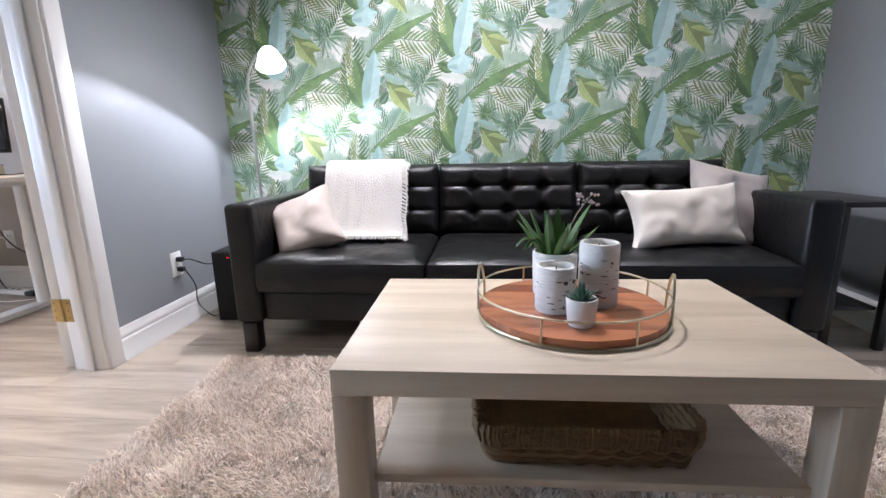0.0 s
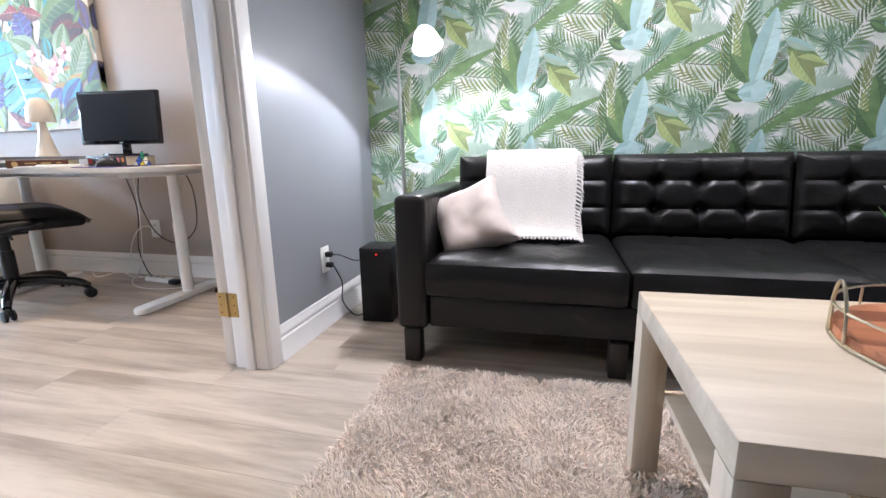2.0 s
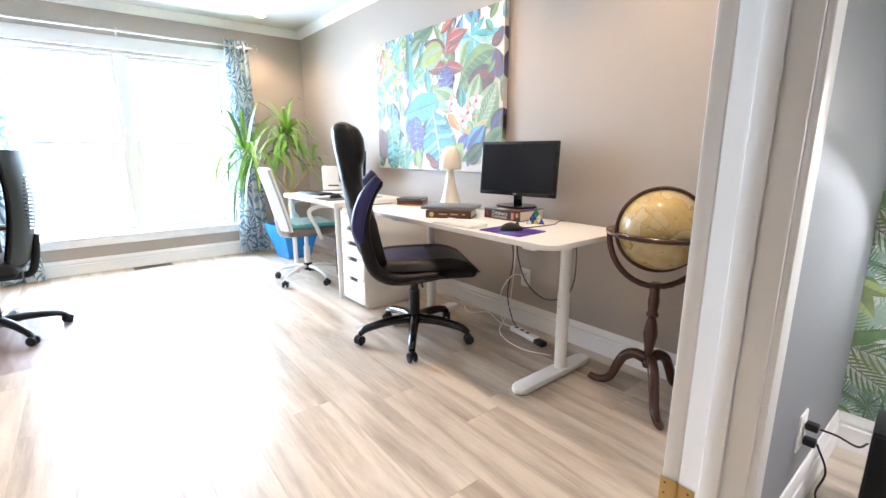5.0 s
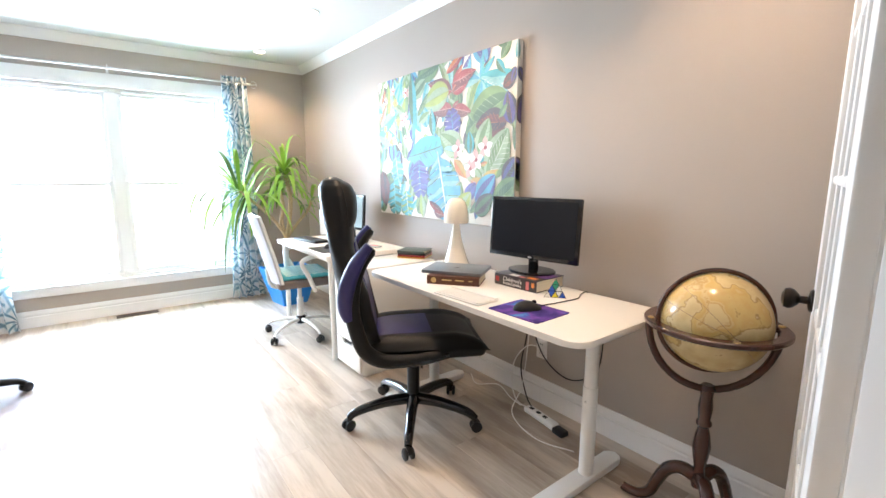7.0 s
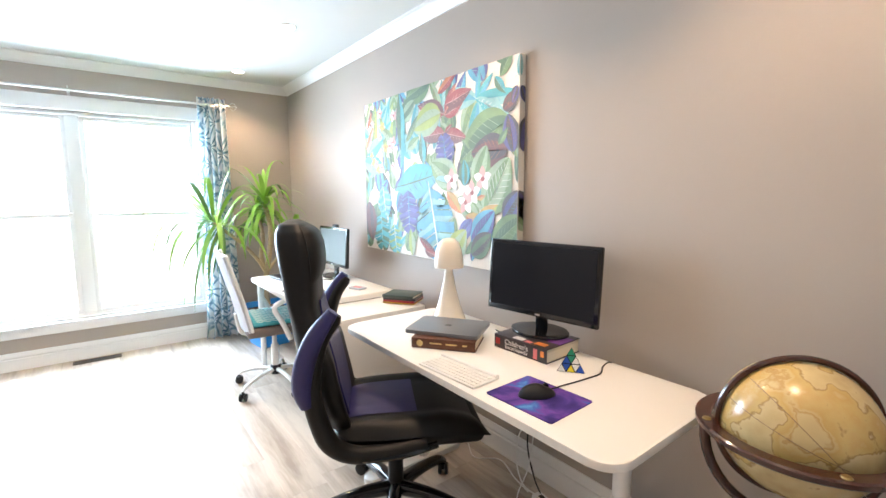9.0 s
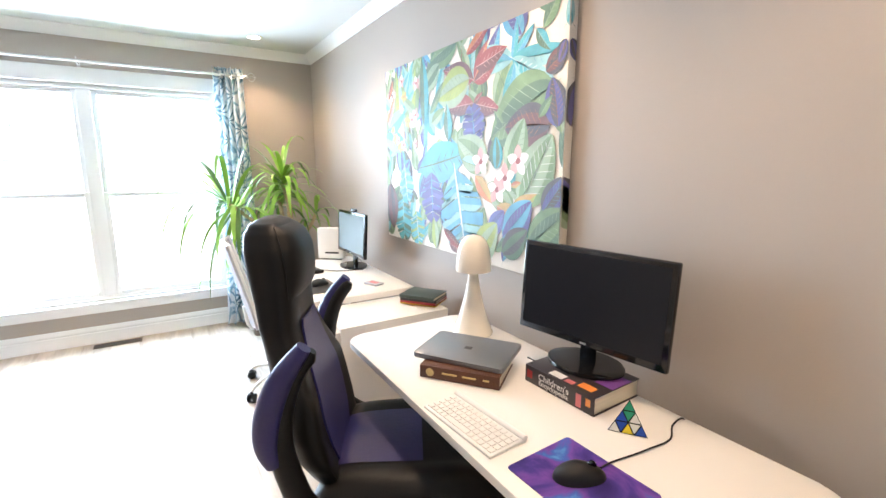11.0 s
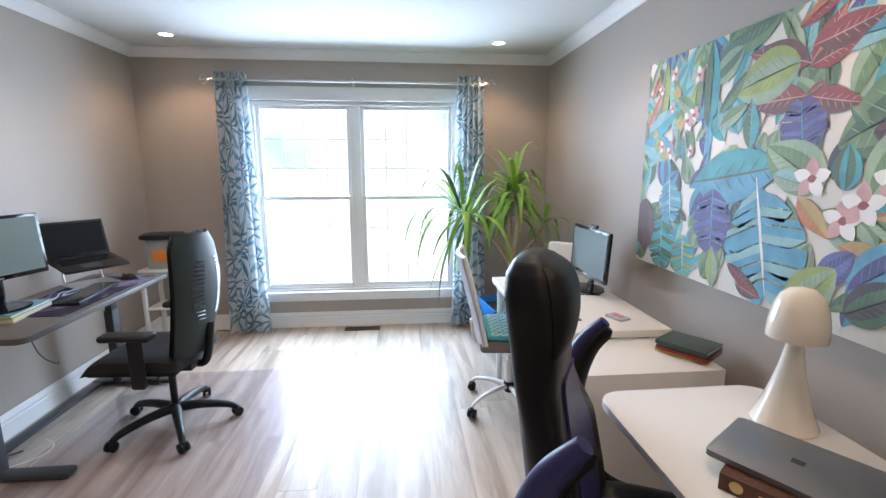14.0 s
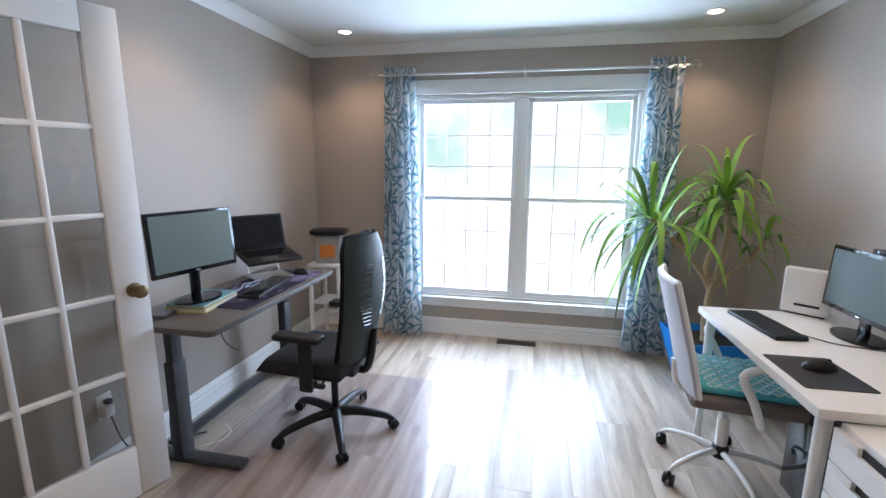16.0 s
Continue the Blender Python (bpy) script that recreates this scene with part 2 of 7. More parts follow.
def lathe(profile, n=24, x=0, y=0, z=0):
    bm = bmesh.new()
    rings = []
    for r, h in profile:
        if r < 1e-5:
            rings.append([bm.verts.new((x, y, z + h))])
        else:
            rings.append([bm.verts.new((x + r * math.cos(k * math.tau / n), y + r * math.sin(k * math.tau / n), z + h)) for k in range(n)])
    for a, b in zip(rings, rings[1:]):
        for k in range(n):
            q = [a[k % len(a)], a[(k + 1) % len(a)], b[(k + 1) % len(b)], b[k % len(b)]]
            q = list(dict.fromkeys(q))
            if len(q) > 2:
                bm.faces.new(q)
    for ring, flip in ((rings[0], True), (rings[-1], False)):
        if len(ring) > 2:
            bm.faces.new(ring[::-1] if flip else ring)
    bmesh.ops.recalc_face_normals(bm, faces=bm.faces[:])
    return bm


def tube(points, r, n=8, closed=False):
    """A round bar along points; r is a number or one per point."""
    bm = bmesh.new()
    pts = [Vector(p) for p in points]
    rr = r if isinstance(r, (list, tuple)) else [r] * len(pts)
    rings, side = [], None
    count = len(pts)
    for i, p in enumerate(pts):
        a = pts[(i - 1) % count] if closed or i else pts[0]
        b = pts[(i + 1) % count] if closed or i < count - 1 else pts[-1]
        d = (b - a).normalized()
        if side is None:
            side = d.orthogonal().normalized()
        side = (side - d * side.dot(d)).normalized()
        up = d.cross(side)
        rings.append([bm.verts.new(p + rr[i] * (math.cos(k * math.tau / n) * side + math.sin(k * math.tau / n) * up)) for k in range(n)])
    pairs = list(zip(rings, rings[1:])) + ([(rings[-1], rings[0])] if closed else [])
    for a, b in pairs:
        for k in range(n):
            bm.faces.new((a[k], a[(k + 1) % n], b[(k + 1) % n], b[k]))
    if not closed:
        bm.faces.new(rings[0][::-1])
        bm.faces.new(rings[-1])
    bmesh.ops.recalc_face_normals(bm, faces=bm.faces[:])
    return bm


def curve(points, n=6):
    """A smooth line of points through the given ones."""
    pts = [Vector(p) for p in points]
    pts = [pts[0] * 2 - pts[1]] + pts + [pts[-1] * 2 - pts[-2]]
    out = []
    for a, b, c, d in zip(pts, pts[1:], pts[2:], pts[3:]):
        for k in range(n):
            t = k / n
            out.append(0.5 * (2 * b + (c - a) * t + (2 * a - 5 * b + 4 * c - d) * t * t + (3 * b - a - 3 * c + d) * t ** 3))
    return out + [pts[-2]]


def arc(r, a0, a1, n, x=0, y=0):
    return [(x + r * math.cos(radians(a0 + (a1 - a0) * k / n)), y + r * math.sin(radians(a0 + (a1 - a0) * k / n))) for k in range(n + 1)]


def rounded(sx, sy, r, n=5):
    hx, hy = sx / 2 - r, sy / 2 - r
    return arc(r, 0, 90, n, hx, hy) + arc(r, 90, 180, n, -hx, hy) + arc(r, 180, 270, n, -hx, -hy) + arc(r, 270, 360, n, hx, -hy)


def prism(outline, z0, z1, bevel=0.0, seg=2):
    bm = bmesh.new()
    low = [bm.verts.new((x, y, z0)) for x, y in outline]
    top = [bm.verts.new((x, y, z1)) for x, y in outline]
    n = len(outline)
    for k in range(n):
        bm.faces.new((low[k], low[(k + 1) % n], top[(k + 1) % n], top[k]))
    a, b = bm.faces.new(low[::-1]), bm.faces.new(top)
    if bevel:
        bmesh.ops.bevel(bm, geom=list(a.edges) + list(b.edges), offset=bevel, segments=seg, profile=0.5, affect="EDGES")
    return bm


def moulding(profile, p0, p1, inward):
    """A strip of trim: profile of (distance from the wall, height), from p0 to p1 along the wall; inward points into the room."""
    bm = bmesh.new()
    ix, iy = inward
    ends = [[bm.verts.new((px + ix * d, py + iy * d, z)) for d, z in profile] for px, py in (p0, p1)]
    n = len(profile)
    for k in range(n):
        bm.faces.new((ends[0][k], ends[0][(k + 1) % n], ends[1][(k + 1) % n], ends[1][k]))
    bm.faces.new(ends[0][::-1])
    bm.faces.new(ends[1])
    bmesh.ops.recalc_face_normals(bm, faces=bm.faces[:])
    return bm


def sheet(f, nu, nv, thick=0.0):
    """A surface f(u, v) for u, v in 0..1, with some thickness."""
    bm = bmesh.new()
    g = [[bm.verts.new(f(i / nu, j / nv)) for j in range(nv + 1)] for i in range(nu + 1)]
    for i in range(nu):
        for j in range(nv):
            bm.faces.new((g[i][j], g[i + 1][j], g[i + 1][j + 1], g[i][j + 1]))
    if thick:
        bm.normal_update()
        bmesh.ops.solidify(bm, geom=bm.faces[:], thickness=thick)
    return bm


def pillow(sx, sy, thick, seed=0, n=26, pinch=0.17, wrinkle=0.015):
    """A stuffed square pillow lying flat, with pinched edges and creases."""
    bm = bmesh.new()
    for side in (1, -1):
        g = {}
        for i in range(n + 1):
            for j in range(n + 1):
                u, v = 2 * i / n - 1, 2 * j / n - 1
                h = max(0.0, (1 - u ** 4) * (1 - v ** 4)) ** 0.55
                px = u * sx / 2 * (1 - pinch * (1 - abs(v) ** 2) * abs(u) ** 3)
                py = v * sy / 2 * (1 - pinch * (1 - abs(u) ** 2) * abs(v) ** 3)
                w = noise.noise((px * 9 + seed, py * 9, side * 3.1)) * wrinkle * h * 2 + noise.noise((px * 22, py * 22 + seed, side)) * wrinkle * 0.5 * h
                g[i, j] = bm.verts.new((px, py, side * (h * thick / 2 + w + 0.002)))
        for i in range(n):
            for j in range(n):
                q = (g[i, j], g[i + 1, j], g[i + 1, j + 1], g[i, j + 1])
                bm.faces.new(q if side > 0 else q[::-1])
    bmesh.ops.remove_doubles(bm, verts=bm.verts[:], dist=0.005)
    return bm


def single(name, bm, material, label="", category="", kind="", smooth=True, group=""):
    return tagged(part(name, bm, material, None, smooth=smooth), label, category, group, kind)


def wall_panel(name, axis, at0, at1, lo, hi, z0, z1, holes, material, label):
    """A wall with openings: axis 'x' runs along x between lo and hi and is thick in y from at0 to at1."""
    bms = []
    cuts = sorted({lo, hi, *[h[0] for h in holes], *[h[1] for h in holes]})
    for a, b in zip(cuts, cuts[1:]):
        spans = [(z0, z1)]
        for h in holes:
            if h[0] <= a and b <= h[1]:
                spans = [s for s in ((z0, h[2]), (h[3], z1)) if s[1] - s[0] > 0.001]
        for s0, s1 in spans:
            bms.append(block(a, b, at0, at1, s0, s1) if axis == "x" else block(at0, at1, a, b, s0, s1))
    ob = single(name, join(*bms), material, label, "wall", "structure", smooth=False)
    return ob


# ---- setting ----
XW, XP0, XP1, XE = -6.35, -1.51, -1.378, 1.80
YN, YS, YL, H = 2.95, -0.55, -1.70, 2.41
OPEN0, OPEN1, OPENZ = 0.36, 1.905, 2.06
W0, W1, WZ0, WZ1 = 0.36, 2.11, 0.345, 2.01
wall_panel("wall_north_office", "x", YN, YN + 0.15, XW - 0.15, XP0, 0, H, [], PAINT_OFFICE, "warm greige painted wall of the office")
wall_panel("wall_north_living", "x", YN, YN + 0.15, XP0, XE + 0.15, 0, H, [], PAINT_LIVING, "cool grey painted wall behind the sofa")
wall_panel("wall_west", "y", XW - 0.15, XW, YS - 0.15, YN, 0, H, [(W0, W1, WZ0, WZ1)], PAINT_OFFICE, "greige painted wall with the wide window")
wall_panel("wall_south_office", "x", YS - 0.15, YS, XW, XP1, 0, H, [], PAINT_OFFICE, "greige painted wall behind the dark desk")
wall_panel("wall_partition_office", "y", XP0, XP0 + 0.066, YS, YN, 0, H, [(OPEN0, OPEN1, 0, OPENZ)], PAINT_OFFICE, "greige side of the partition with the door opening")
wall_panel("wall_partition_living", "y", XP0 + 0.066, XP1, YL, YN, 0, H, [(OPEN0, OPEN1, 0, OPENZ)], PAINT_LIVING, "cool grey side of the partition with the door opening")
wall_panel("wall_east", "y", XE, XE + 0.15, YL - 0.15, YN, 0, H, [], PAINT_LIVING, "cool grey painted side wall of the living room")
wall_panel("wall_south_living", "x", YL - 0.15, YL, XP0, XE, 0, H, [], PAINT_LIVING, "cool grey painted back wall of the living room")
single("ceiling", block(XW - 0.15, XE + 0.15, YL - 0.15, YN + 0.15, H, H + 0.1), CEILING, "flat white painted ceiling", "ceiling", "structure", smooth=False)
floor = single("floor", block(XW - 0.15, XE + 0.15, YL - 0.15, YN + 0.15, -0.12, -0.006), SUBFLOOR, "grey-brown oak-look vinyl plank floor", "floor", "structure", smooth=False)

BASE_PROFILE = [(0, 0), (0.018, 0), (0.018, 0.012), (0.015, 0.016), (0.015, 0.088), (0.009, 0.094), (0.013, 0.104), (0.013, 0.112), (0.006, 0.124), (0.005, 0.138), (0, 0.14)]
CROWN_PROFILE = [(0, H - 0.075), (0.008, H - 0.075), (0.011, H - 0.064), (0.024, H - 0.050), (0.044, H - 0.026), (0.054, H - 0.014), (0.064, H - 0.010), (0.066, H - 0.001), (0, H - 0.001)]
bases = [((XW, YN), (XP0, YN), (0, -1)), ((XW, YS), (XW, YN), (1, 0)), ((XW, YS), (XP0, YS), (0, 1)), ((XP0, YS), (XP0, OPEN0 - 0.07), (-1, 0)),
         ((XP0, OPEN1 + 0.07), (XP0, YN), (-1, 0)), ((XP1, OPEN1 + 0.055), (XP1, YN), (1, 0)), ((XP1, YL), (XP1, OPEN0 - 0.055), (1, 0)), ((XP1, YN), (XE, YN), (0, -1)), ((XE, YL), (XE, YN), (-1, 0)), ((XP1, YL), (XE, YL), (0, 1))]
for p0, p1, inward in bases:
    single("baseboard", moulding(BASE_PROFILE, p0, p1, inward), WHITE_TRIM, "white moulded baseboard along the wall", "baseboard", "structure")
for p0, p1, inward in [((XW, YN), (XP0, YN), (0, -1)), ((XW, YS), (XW, YN), (1, 0)), ((XW, YS), (XP0, YS), (0, 1)), ((XP0, YS), (XP0, YN), (-1, 0))]:
    single("crown_trim", moulding(CROWN_PROFILE, p0, p1, inward), WHITE_TRIM, "white crown moulding under the ceiling", "crown moulding", "structure")


# door opening: lining, stops and casing
def trim(bm, label="white painted door casing"):
    return single("door_trim", bm, WHITE_TRIM, label, "door trim", "structure")


for side, y in ((1, OPEN1), (-1, OPEN0)):
    trim(block(XP0 - 0.002, XP1 + 0.002, min(y, y - side * 0.018), max(y, y - side * 0.018), 0, OPENZ - 0.018, 0.002), "white door lining")
    trim(block(XP0 + 0.045, XP0 + 0.085, min(y - side * 0.018, y - side * 0.030), max(y - side * 0.018, y - side * 0.030), 0, OPENZ - 0.018, 0.002), "white door stop strip")
    for x0, x1 in ((XP1, XP1 + 0.017), (XP0 - 0.017, XP0)):
        a, b = y - side * 0.010, y + side * 0.055
        trim(block(x0, x1, min(a, b), max(a, b), 0, OPENZ + 0.04, 0.004))
for x0, x1 in ((XP1, XP1 + 0.017), (XP0 - 0.017, XP0)):
    trim(block(x0, x1, OPEN0 - 0.05, OPEN1 + 0.05, OPENZ + 0.041, OPENZ + 0.10, 0.004))
trim(block(XP0 - 0.002, XP1 + 0.002, OPEN0 + 0.018, OPEN1 - 0.018, OPENZ - 0.018, OPENZ, 0.002), "white door lining head")


def window(name, label):
    w = thing(name, XW, 0, 0, 0, label, "window", "", "structure")
    x0 = -0.10
    for y0, y1, z0, z1, nm in [(W0, W0 + 0.03, WZ0, WZ1, "window_frame"), (W1 - 0.03, W1, WZ0, WZ1, "window_frame"), (W0 + 0.03, W1 - 0.03, WZ1 - 0.03, WZ1, "window_frame"), (W0 + 0.03, W1 - 0.03, WZ0, WZ0 + 0.03, "window_frame"), (1.19, 1.275, WZ0 + 0.03, WZ1 - 0.03, "mullion")]:
        part(nm, block(x0, -0.02, y0, y1, z0, z1, 0.003), WHITE_TRIM, w)
    for y0, y1 in ((W0 + 0.03, 1.19), (1.275, W1 - 0.03)):
        for z0, z1, xs in ((1.165, WZ1 - 0.03, -0.085), (WZ0 + 0.03, 1.205, -0.055)):
            t = 0.035
            sash = part("sash", join(block(xs, xs + 0.03, y0, y0 + t, z0, z1, 0.003), block(xs, xs + 0.03, y1 - t, y1, z0, z1, 0.003), block(xs, xs + 0.03, y0 + t, y1 - t, z0, z0 + t, 0.003), block(xs, xs + 0.03, y0 + t, y1 - t, z1 - t, z1, 0.003)), WHITE_TRIM, w)
            pane = part("pane", block(xs + 0.013, xs + 0.017, y0 + t, y1 - t, z0 + t, z1 - t), WINDOW_GLASS, sash, smooth=False)
            pane.visible_shadow = False
            for k in range(1, 4):
                yk = y0 + t + (y1 - y0 - 2 * t) * k / 4
                part("glazing_bar", block(xs + 0.0185, xs + 0.022, yk - 0.0035, yk + 0.0035, z0 + t, z1 - t), WHITE_TRIM, sash, smooth=False)
            for k in range(1, 3):
                zk = z0 + t + (z1 - z0 - 2 * t) * k / 3
                part("glazing_bar", block(xs + 0.0225, xs + 0.026, y0 + t, y1 - t, zk - 0.0035, zk + 0.0035), WHITE_TRIM, sash, smooth=False)
    for y0, y1, z0, z1, d, nm in [(W0 - 0.075, W0 + 0.004, WZ0 - 0.004, WZ1 + 0.004, 0.018, "casing"), (W1 - 0.004, W1 + 0.075, WZ0 - 0.004, WZ1 + 0.004, 0.018, "casing"), (W0 - 0.085, W1 + 0.085, WZ1 + 0.004, WZ1 + 0.115, 0.022, "casing"), (W0 - 0.10, W1 + 0.10, WZ0 - 0.022, WZ0 - 0.004, 0.055, "window_sill"), (W0 - 0.08, W1 + 0.08, WZ0 - 0.095, WZ0 - 0.022, 0.018, "apron")]:
        part(nm, block(0.0, d, y0, y1, z0, z1, 0.004), WHITE_TRIM, w)
    part("inner_stop", block(-0.02, -0.001, W0, W1, WZ0, WZ0 + 0.012, 0.002), WHITE_TRIM, w)
    return w


window("window_1", "wide white double-hung window with thin grilles")


# the backdrop emits by itself, in place of a daylit garden
def backdrop_mat():
    m = bpy.data.materials.new("glowing_garden_backdrop")
    m.use_nodes = True
    nt = m.node_tree
    p = nt.nodes["Principled BSDF"]
    tc, n1, r = nt.nodes.new("ShaderNodeTexCoord"), nt.nodes.new("ShaderNodeTexNoise"), nt.nodes.new("ShaderNodeValToRGB")
    n1.inputs["Scale"].default_value, n1.inputs["Detail"].default_value = 0.9, 7
    nt.links.new(tc.outputs["Object"], n1.inputs["Vector"])
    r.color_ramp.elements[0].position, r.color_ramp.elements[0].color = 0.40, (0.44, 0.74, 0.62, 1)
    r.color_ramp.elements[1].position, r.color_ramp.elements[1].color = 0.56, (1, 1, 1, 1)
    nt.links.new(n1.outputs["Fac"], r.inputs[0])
    # plain white low down, painting in the glare of the lower panes
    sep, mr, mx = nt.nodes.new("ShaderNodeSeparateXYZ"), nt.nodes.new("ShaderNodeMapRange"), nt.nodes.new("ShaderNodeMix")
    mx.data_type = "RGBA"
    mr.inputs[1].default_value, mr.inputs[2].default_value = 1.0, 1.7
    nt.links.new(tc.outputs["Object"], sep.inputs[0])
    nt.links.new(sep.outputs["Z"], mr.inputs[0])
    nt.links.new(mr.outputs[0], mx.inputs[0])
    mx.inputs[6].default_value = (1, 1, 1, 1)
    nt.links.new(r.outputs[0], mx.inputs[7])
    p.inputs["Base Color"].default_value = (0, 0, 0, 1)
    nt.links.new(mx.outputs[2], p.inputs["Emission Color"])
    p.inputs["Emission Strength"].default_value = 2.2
    return m


back = single("backdrop", block(-10.1, -10.0, -9, 12, -0.19, 7), backdrop_mat(), "glowing backdrop of blurred trees and sky outside", "backdrop", "structure", smooth=False)
# ground colour kept near white so the low panes wash out
single("ground", block(-16, XW - 0.16, -14, 18, -0.3, -0.2), M("glare_pale_ground", (0.80, 0.80, 0.78), 0.9, var=0.1), "sunlit ground outside the window, made pale to read as glare", "ground", "structure", smooth=False)


# ---- living room: wallpaper ----
import itertools


def leaf_print(faces, kind, x, y, ang, size, layer, mats, rng):
    """Adds one printed leaf to faces as (points, layer, material). mats: left half, right half, rib."""
    ca, sa = math.cos(radians(ang)), math.sin(radians(ang))

    strokes = itertools.count(1)

    def put(pts, m, dl=0.0):
        faces.append(([(x + (px * ca - py * sa) * size, y + (px * sa + py * ca) * size) for px, py in pts], layer + dl, m))

    def blade(bx, by, a, ln, wd, m, n=6, bend=0.0):
        c, s = math.cos(radians(a)), math.sin(radians(a))
        left, right = [], []
        lift = 0.06 * (next(strokes) % 15)
        for k in range(n + 1):
            t = k / n
            w = wd * math.sin(math.pi * min(1, t * 0.93 + 0.05)) ** 0.8
            px, py = t * ln, bend * t * t * ln
            left.append((bx + px * c - (py + w) * s, by + px * s + (py + w) * c))
            right.append((bx + px * c - (py - w) * s, by + px * s + (py - w) * c))
        for k in range(n):
            put([left[k], left[k + 1], right[k + 1], right[k]], m, lift)

    if kind == "frond":
        for k in range(14):
            t = 0.08 + 0.9 * k / 13
            ln = 0.44 * math.sin(math.pi * (0.16 + 0.78 * t)) + 0.05
            for sgn in (1, -1):
                blade(t, 0.18 * t * t, sgn * (62 - 30 * t) + 12 * t, ln, 0.019, mats[0] if sgn > 0 else mats[1], 3, -sgn * 0.22)
        blade(0, 0, 4, 1.0, 0.012, mats[2], 3, 0.14)
    elif kind == "fan":
        for k in range(11):
            a = -80 + 16 * k
            blade(0.25, 0, a, 0.62 - 0.0022 * abs(a), 0.034, mats[k % 2], 3)
        blade(-0.35, 0, 0, 0.6, 0.016, mats[2], 2)
    elif kind == "banana":
        n = 14
        for sgn in (1, -1):
            for k in range(n):
                t0, t1 = k / n, (k + 1) / n
                w0 = 0.19 * math.sin(math.pi * (0.06 + 0.9 * t0)) ** 0.6
                w1 = 0.19 * math.sin(math.pi * (0.06 + 0.9 * t1)) ** 0.6 * rng.choice((0.82, 1, 1, 0.95))
                b0, b1 = 0.10 * t0 * t0, 0.10 * t1 * t1
                put([(t0, b0), (t1, b1), (t1 + 0.03, b1 + sgn * w1), (t0 + 0.03, b0 + sgn * w0)], mats[0] if sgn > 0 else mats[1])
        blade(0, 0, 0, 1.0, 0.014, mats[2], 4, 0.10)
    elif kind == "monstera":
        n = 12
        for sgn in (1, -1):
            for k in range(n):
                t0, t1 = k / n, (k + 0.78) / n if k % 2 else (k + 1) / n
                f = lambda t: 0.46 * math.sin(math.pi * (0.10 + 0.86 * t)) ** 0.75
                cut = 0.62 if k % 3 == 2 else 1.0
                put([(t0, 0), (t1, 0), (t1 + 0.10, sgn * f(t1) * cut), (t0 + 0.10, sgn * f(t0))], mats[0] if (k + (sgn > 0)) % 3 else mats[1])
        blade(-0.1, 0, 0, 1.1, 0.016, mats[2], 3)
    elif kind == "flower":
        for k in range(5):
            blade(0, 0, 72 * k + 10, 0.5, 0.17, mats[k % 2], 5)
        blade(-0.1, 0, 0, 0.24, 0.10, mats[2], 4)
    elif kind == "fern":
        for k in range(13):
            t = 0.05 + 0.93 * k / 12
            ln = 0.30 * math.sin(math.pi * (0.20 + 0.76 * t)) ** 0.8 + 0.03
            for sgn in (1, -1):
                blade(t, 0.14 * t * t, sgn * (58 - 24 * t) + 14 * t, ln, 0.017, mats[0] if sgn > 0 else mats[1], 4, -sgn * 0.15)
        blade(0, 0, 3, 1.0, 0.009, mats[2], 3, 0.11)
    elif kind == "torn":
        for k in range(24):
            t = 0.03 + 0.95 * k / 23
            y0 = 0.34 * t - 0.30 * t * t
            blade(t, y0, 74 - 34 * t, 0.34 * math.sin(math.pi * (0.14 + 0.80 * t)), 0.022, mats[0], 4, -0.12)
            blade(t, y0, -58 + 30 * t, 0.15 * math.sin(math.pi * (0.10 + 0.84 * t)) + 0.02, 0.024, mats[1], 3, 0.1)
        blade(0, 0, 19, 1.02, 0.012, mats[2], 6, -0.30)
    elif kind == "star":
        for k in range(21):
            blade(0.02 * math.cos(k), 0.02 * math.sin(k), k * 360 / 21, 0.62 - 0.12 * (k % 3), 0.026, mats[k % 2], 3)
        for a in (-82, -96):
            blade(0, -0.1, a, 0.95, 0.014, mats[2], 3, 0.05)
    elif kind in ("paddle", "broad", "slim"):
        n, wide = 14, {"paddle": 0.16, "broad": 0.33, "slim": 0.135}[kind]
        wave = lambda t: wide * math.sin(math.pi * (0.02 + 0.97 * t ** 0.85)) ** 0.72
        bow = lambda t: 0.09 * t * t
        for sgn in (1, -1):
            for k in range(n):
                a, b = k / n, (k + 1) / n
                for lo, hi, m in ((0.0, 0.55, mats[0] if sgn > 0 else mats[1]), (0.55, 1.0, mats[1] if sgn > 0 else mats[0])):
                    put([(a, bow(a) + sgn * lo * wave(a)), (b, bow(b) + sgn * lo * wave(b)), (b, bow(b) + sgn * hi * wave(b)), (a, bow(a) + sgn * hi * wave(a))], m if kind == "broad" else (mats[0] if sgn > 0 else mats[1]))
        for k in range(1, 8):
            for sgn in (1, -1):
                t = 0.06 + 0.11 * k
                blade(t, bow(t), sgn * 50, wave(min(1, t + 0.1)) * 0.95, 0.004, mats[2], 2)
        blade(-0.1, 0, 0, 1.1, 0.008, mats[2], 4, 0.07)
    elif kind == "stem":
        blade(0, 0, 0, 1.0, 0.012, mats[2], 5, 0.3)
    else:
        n = 8
        for sgn in (1, -1):
            pts = [(k / n, sgn * 0.21 * math.sin(math.pi * (k / n) ** 0.8) + 0.06 * (k / n) ** 2) for k in range(n + 1)]
            for k in range(n):
                put([(k / n, 0.06 * (k / n) ** 2), ((k + 1) / n, 0.06 * ((k + 1) / n) ** 2), pts[k + 1], pts[k]], mats[0] if sgn > 0 else mats[1])
        for k in range(2, 7):
            for sgn in (1, -1):
                blade(k / n, 0.06 * (k / n) ** 2, sgn * 48, 0.15, 0.006, mats[2], 2)
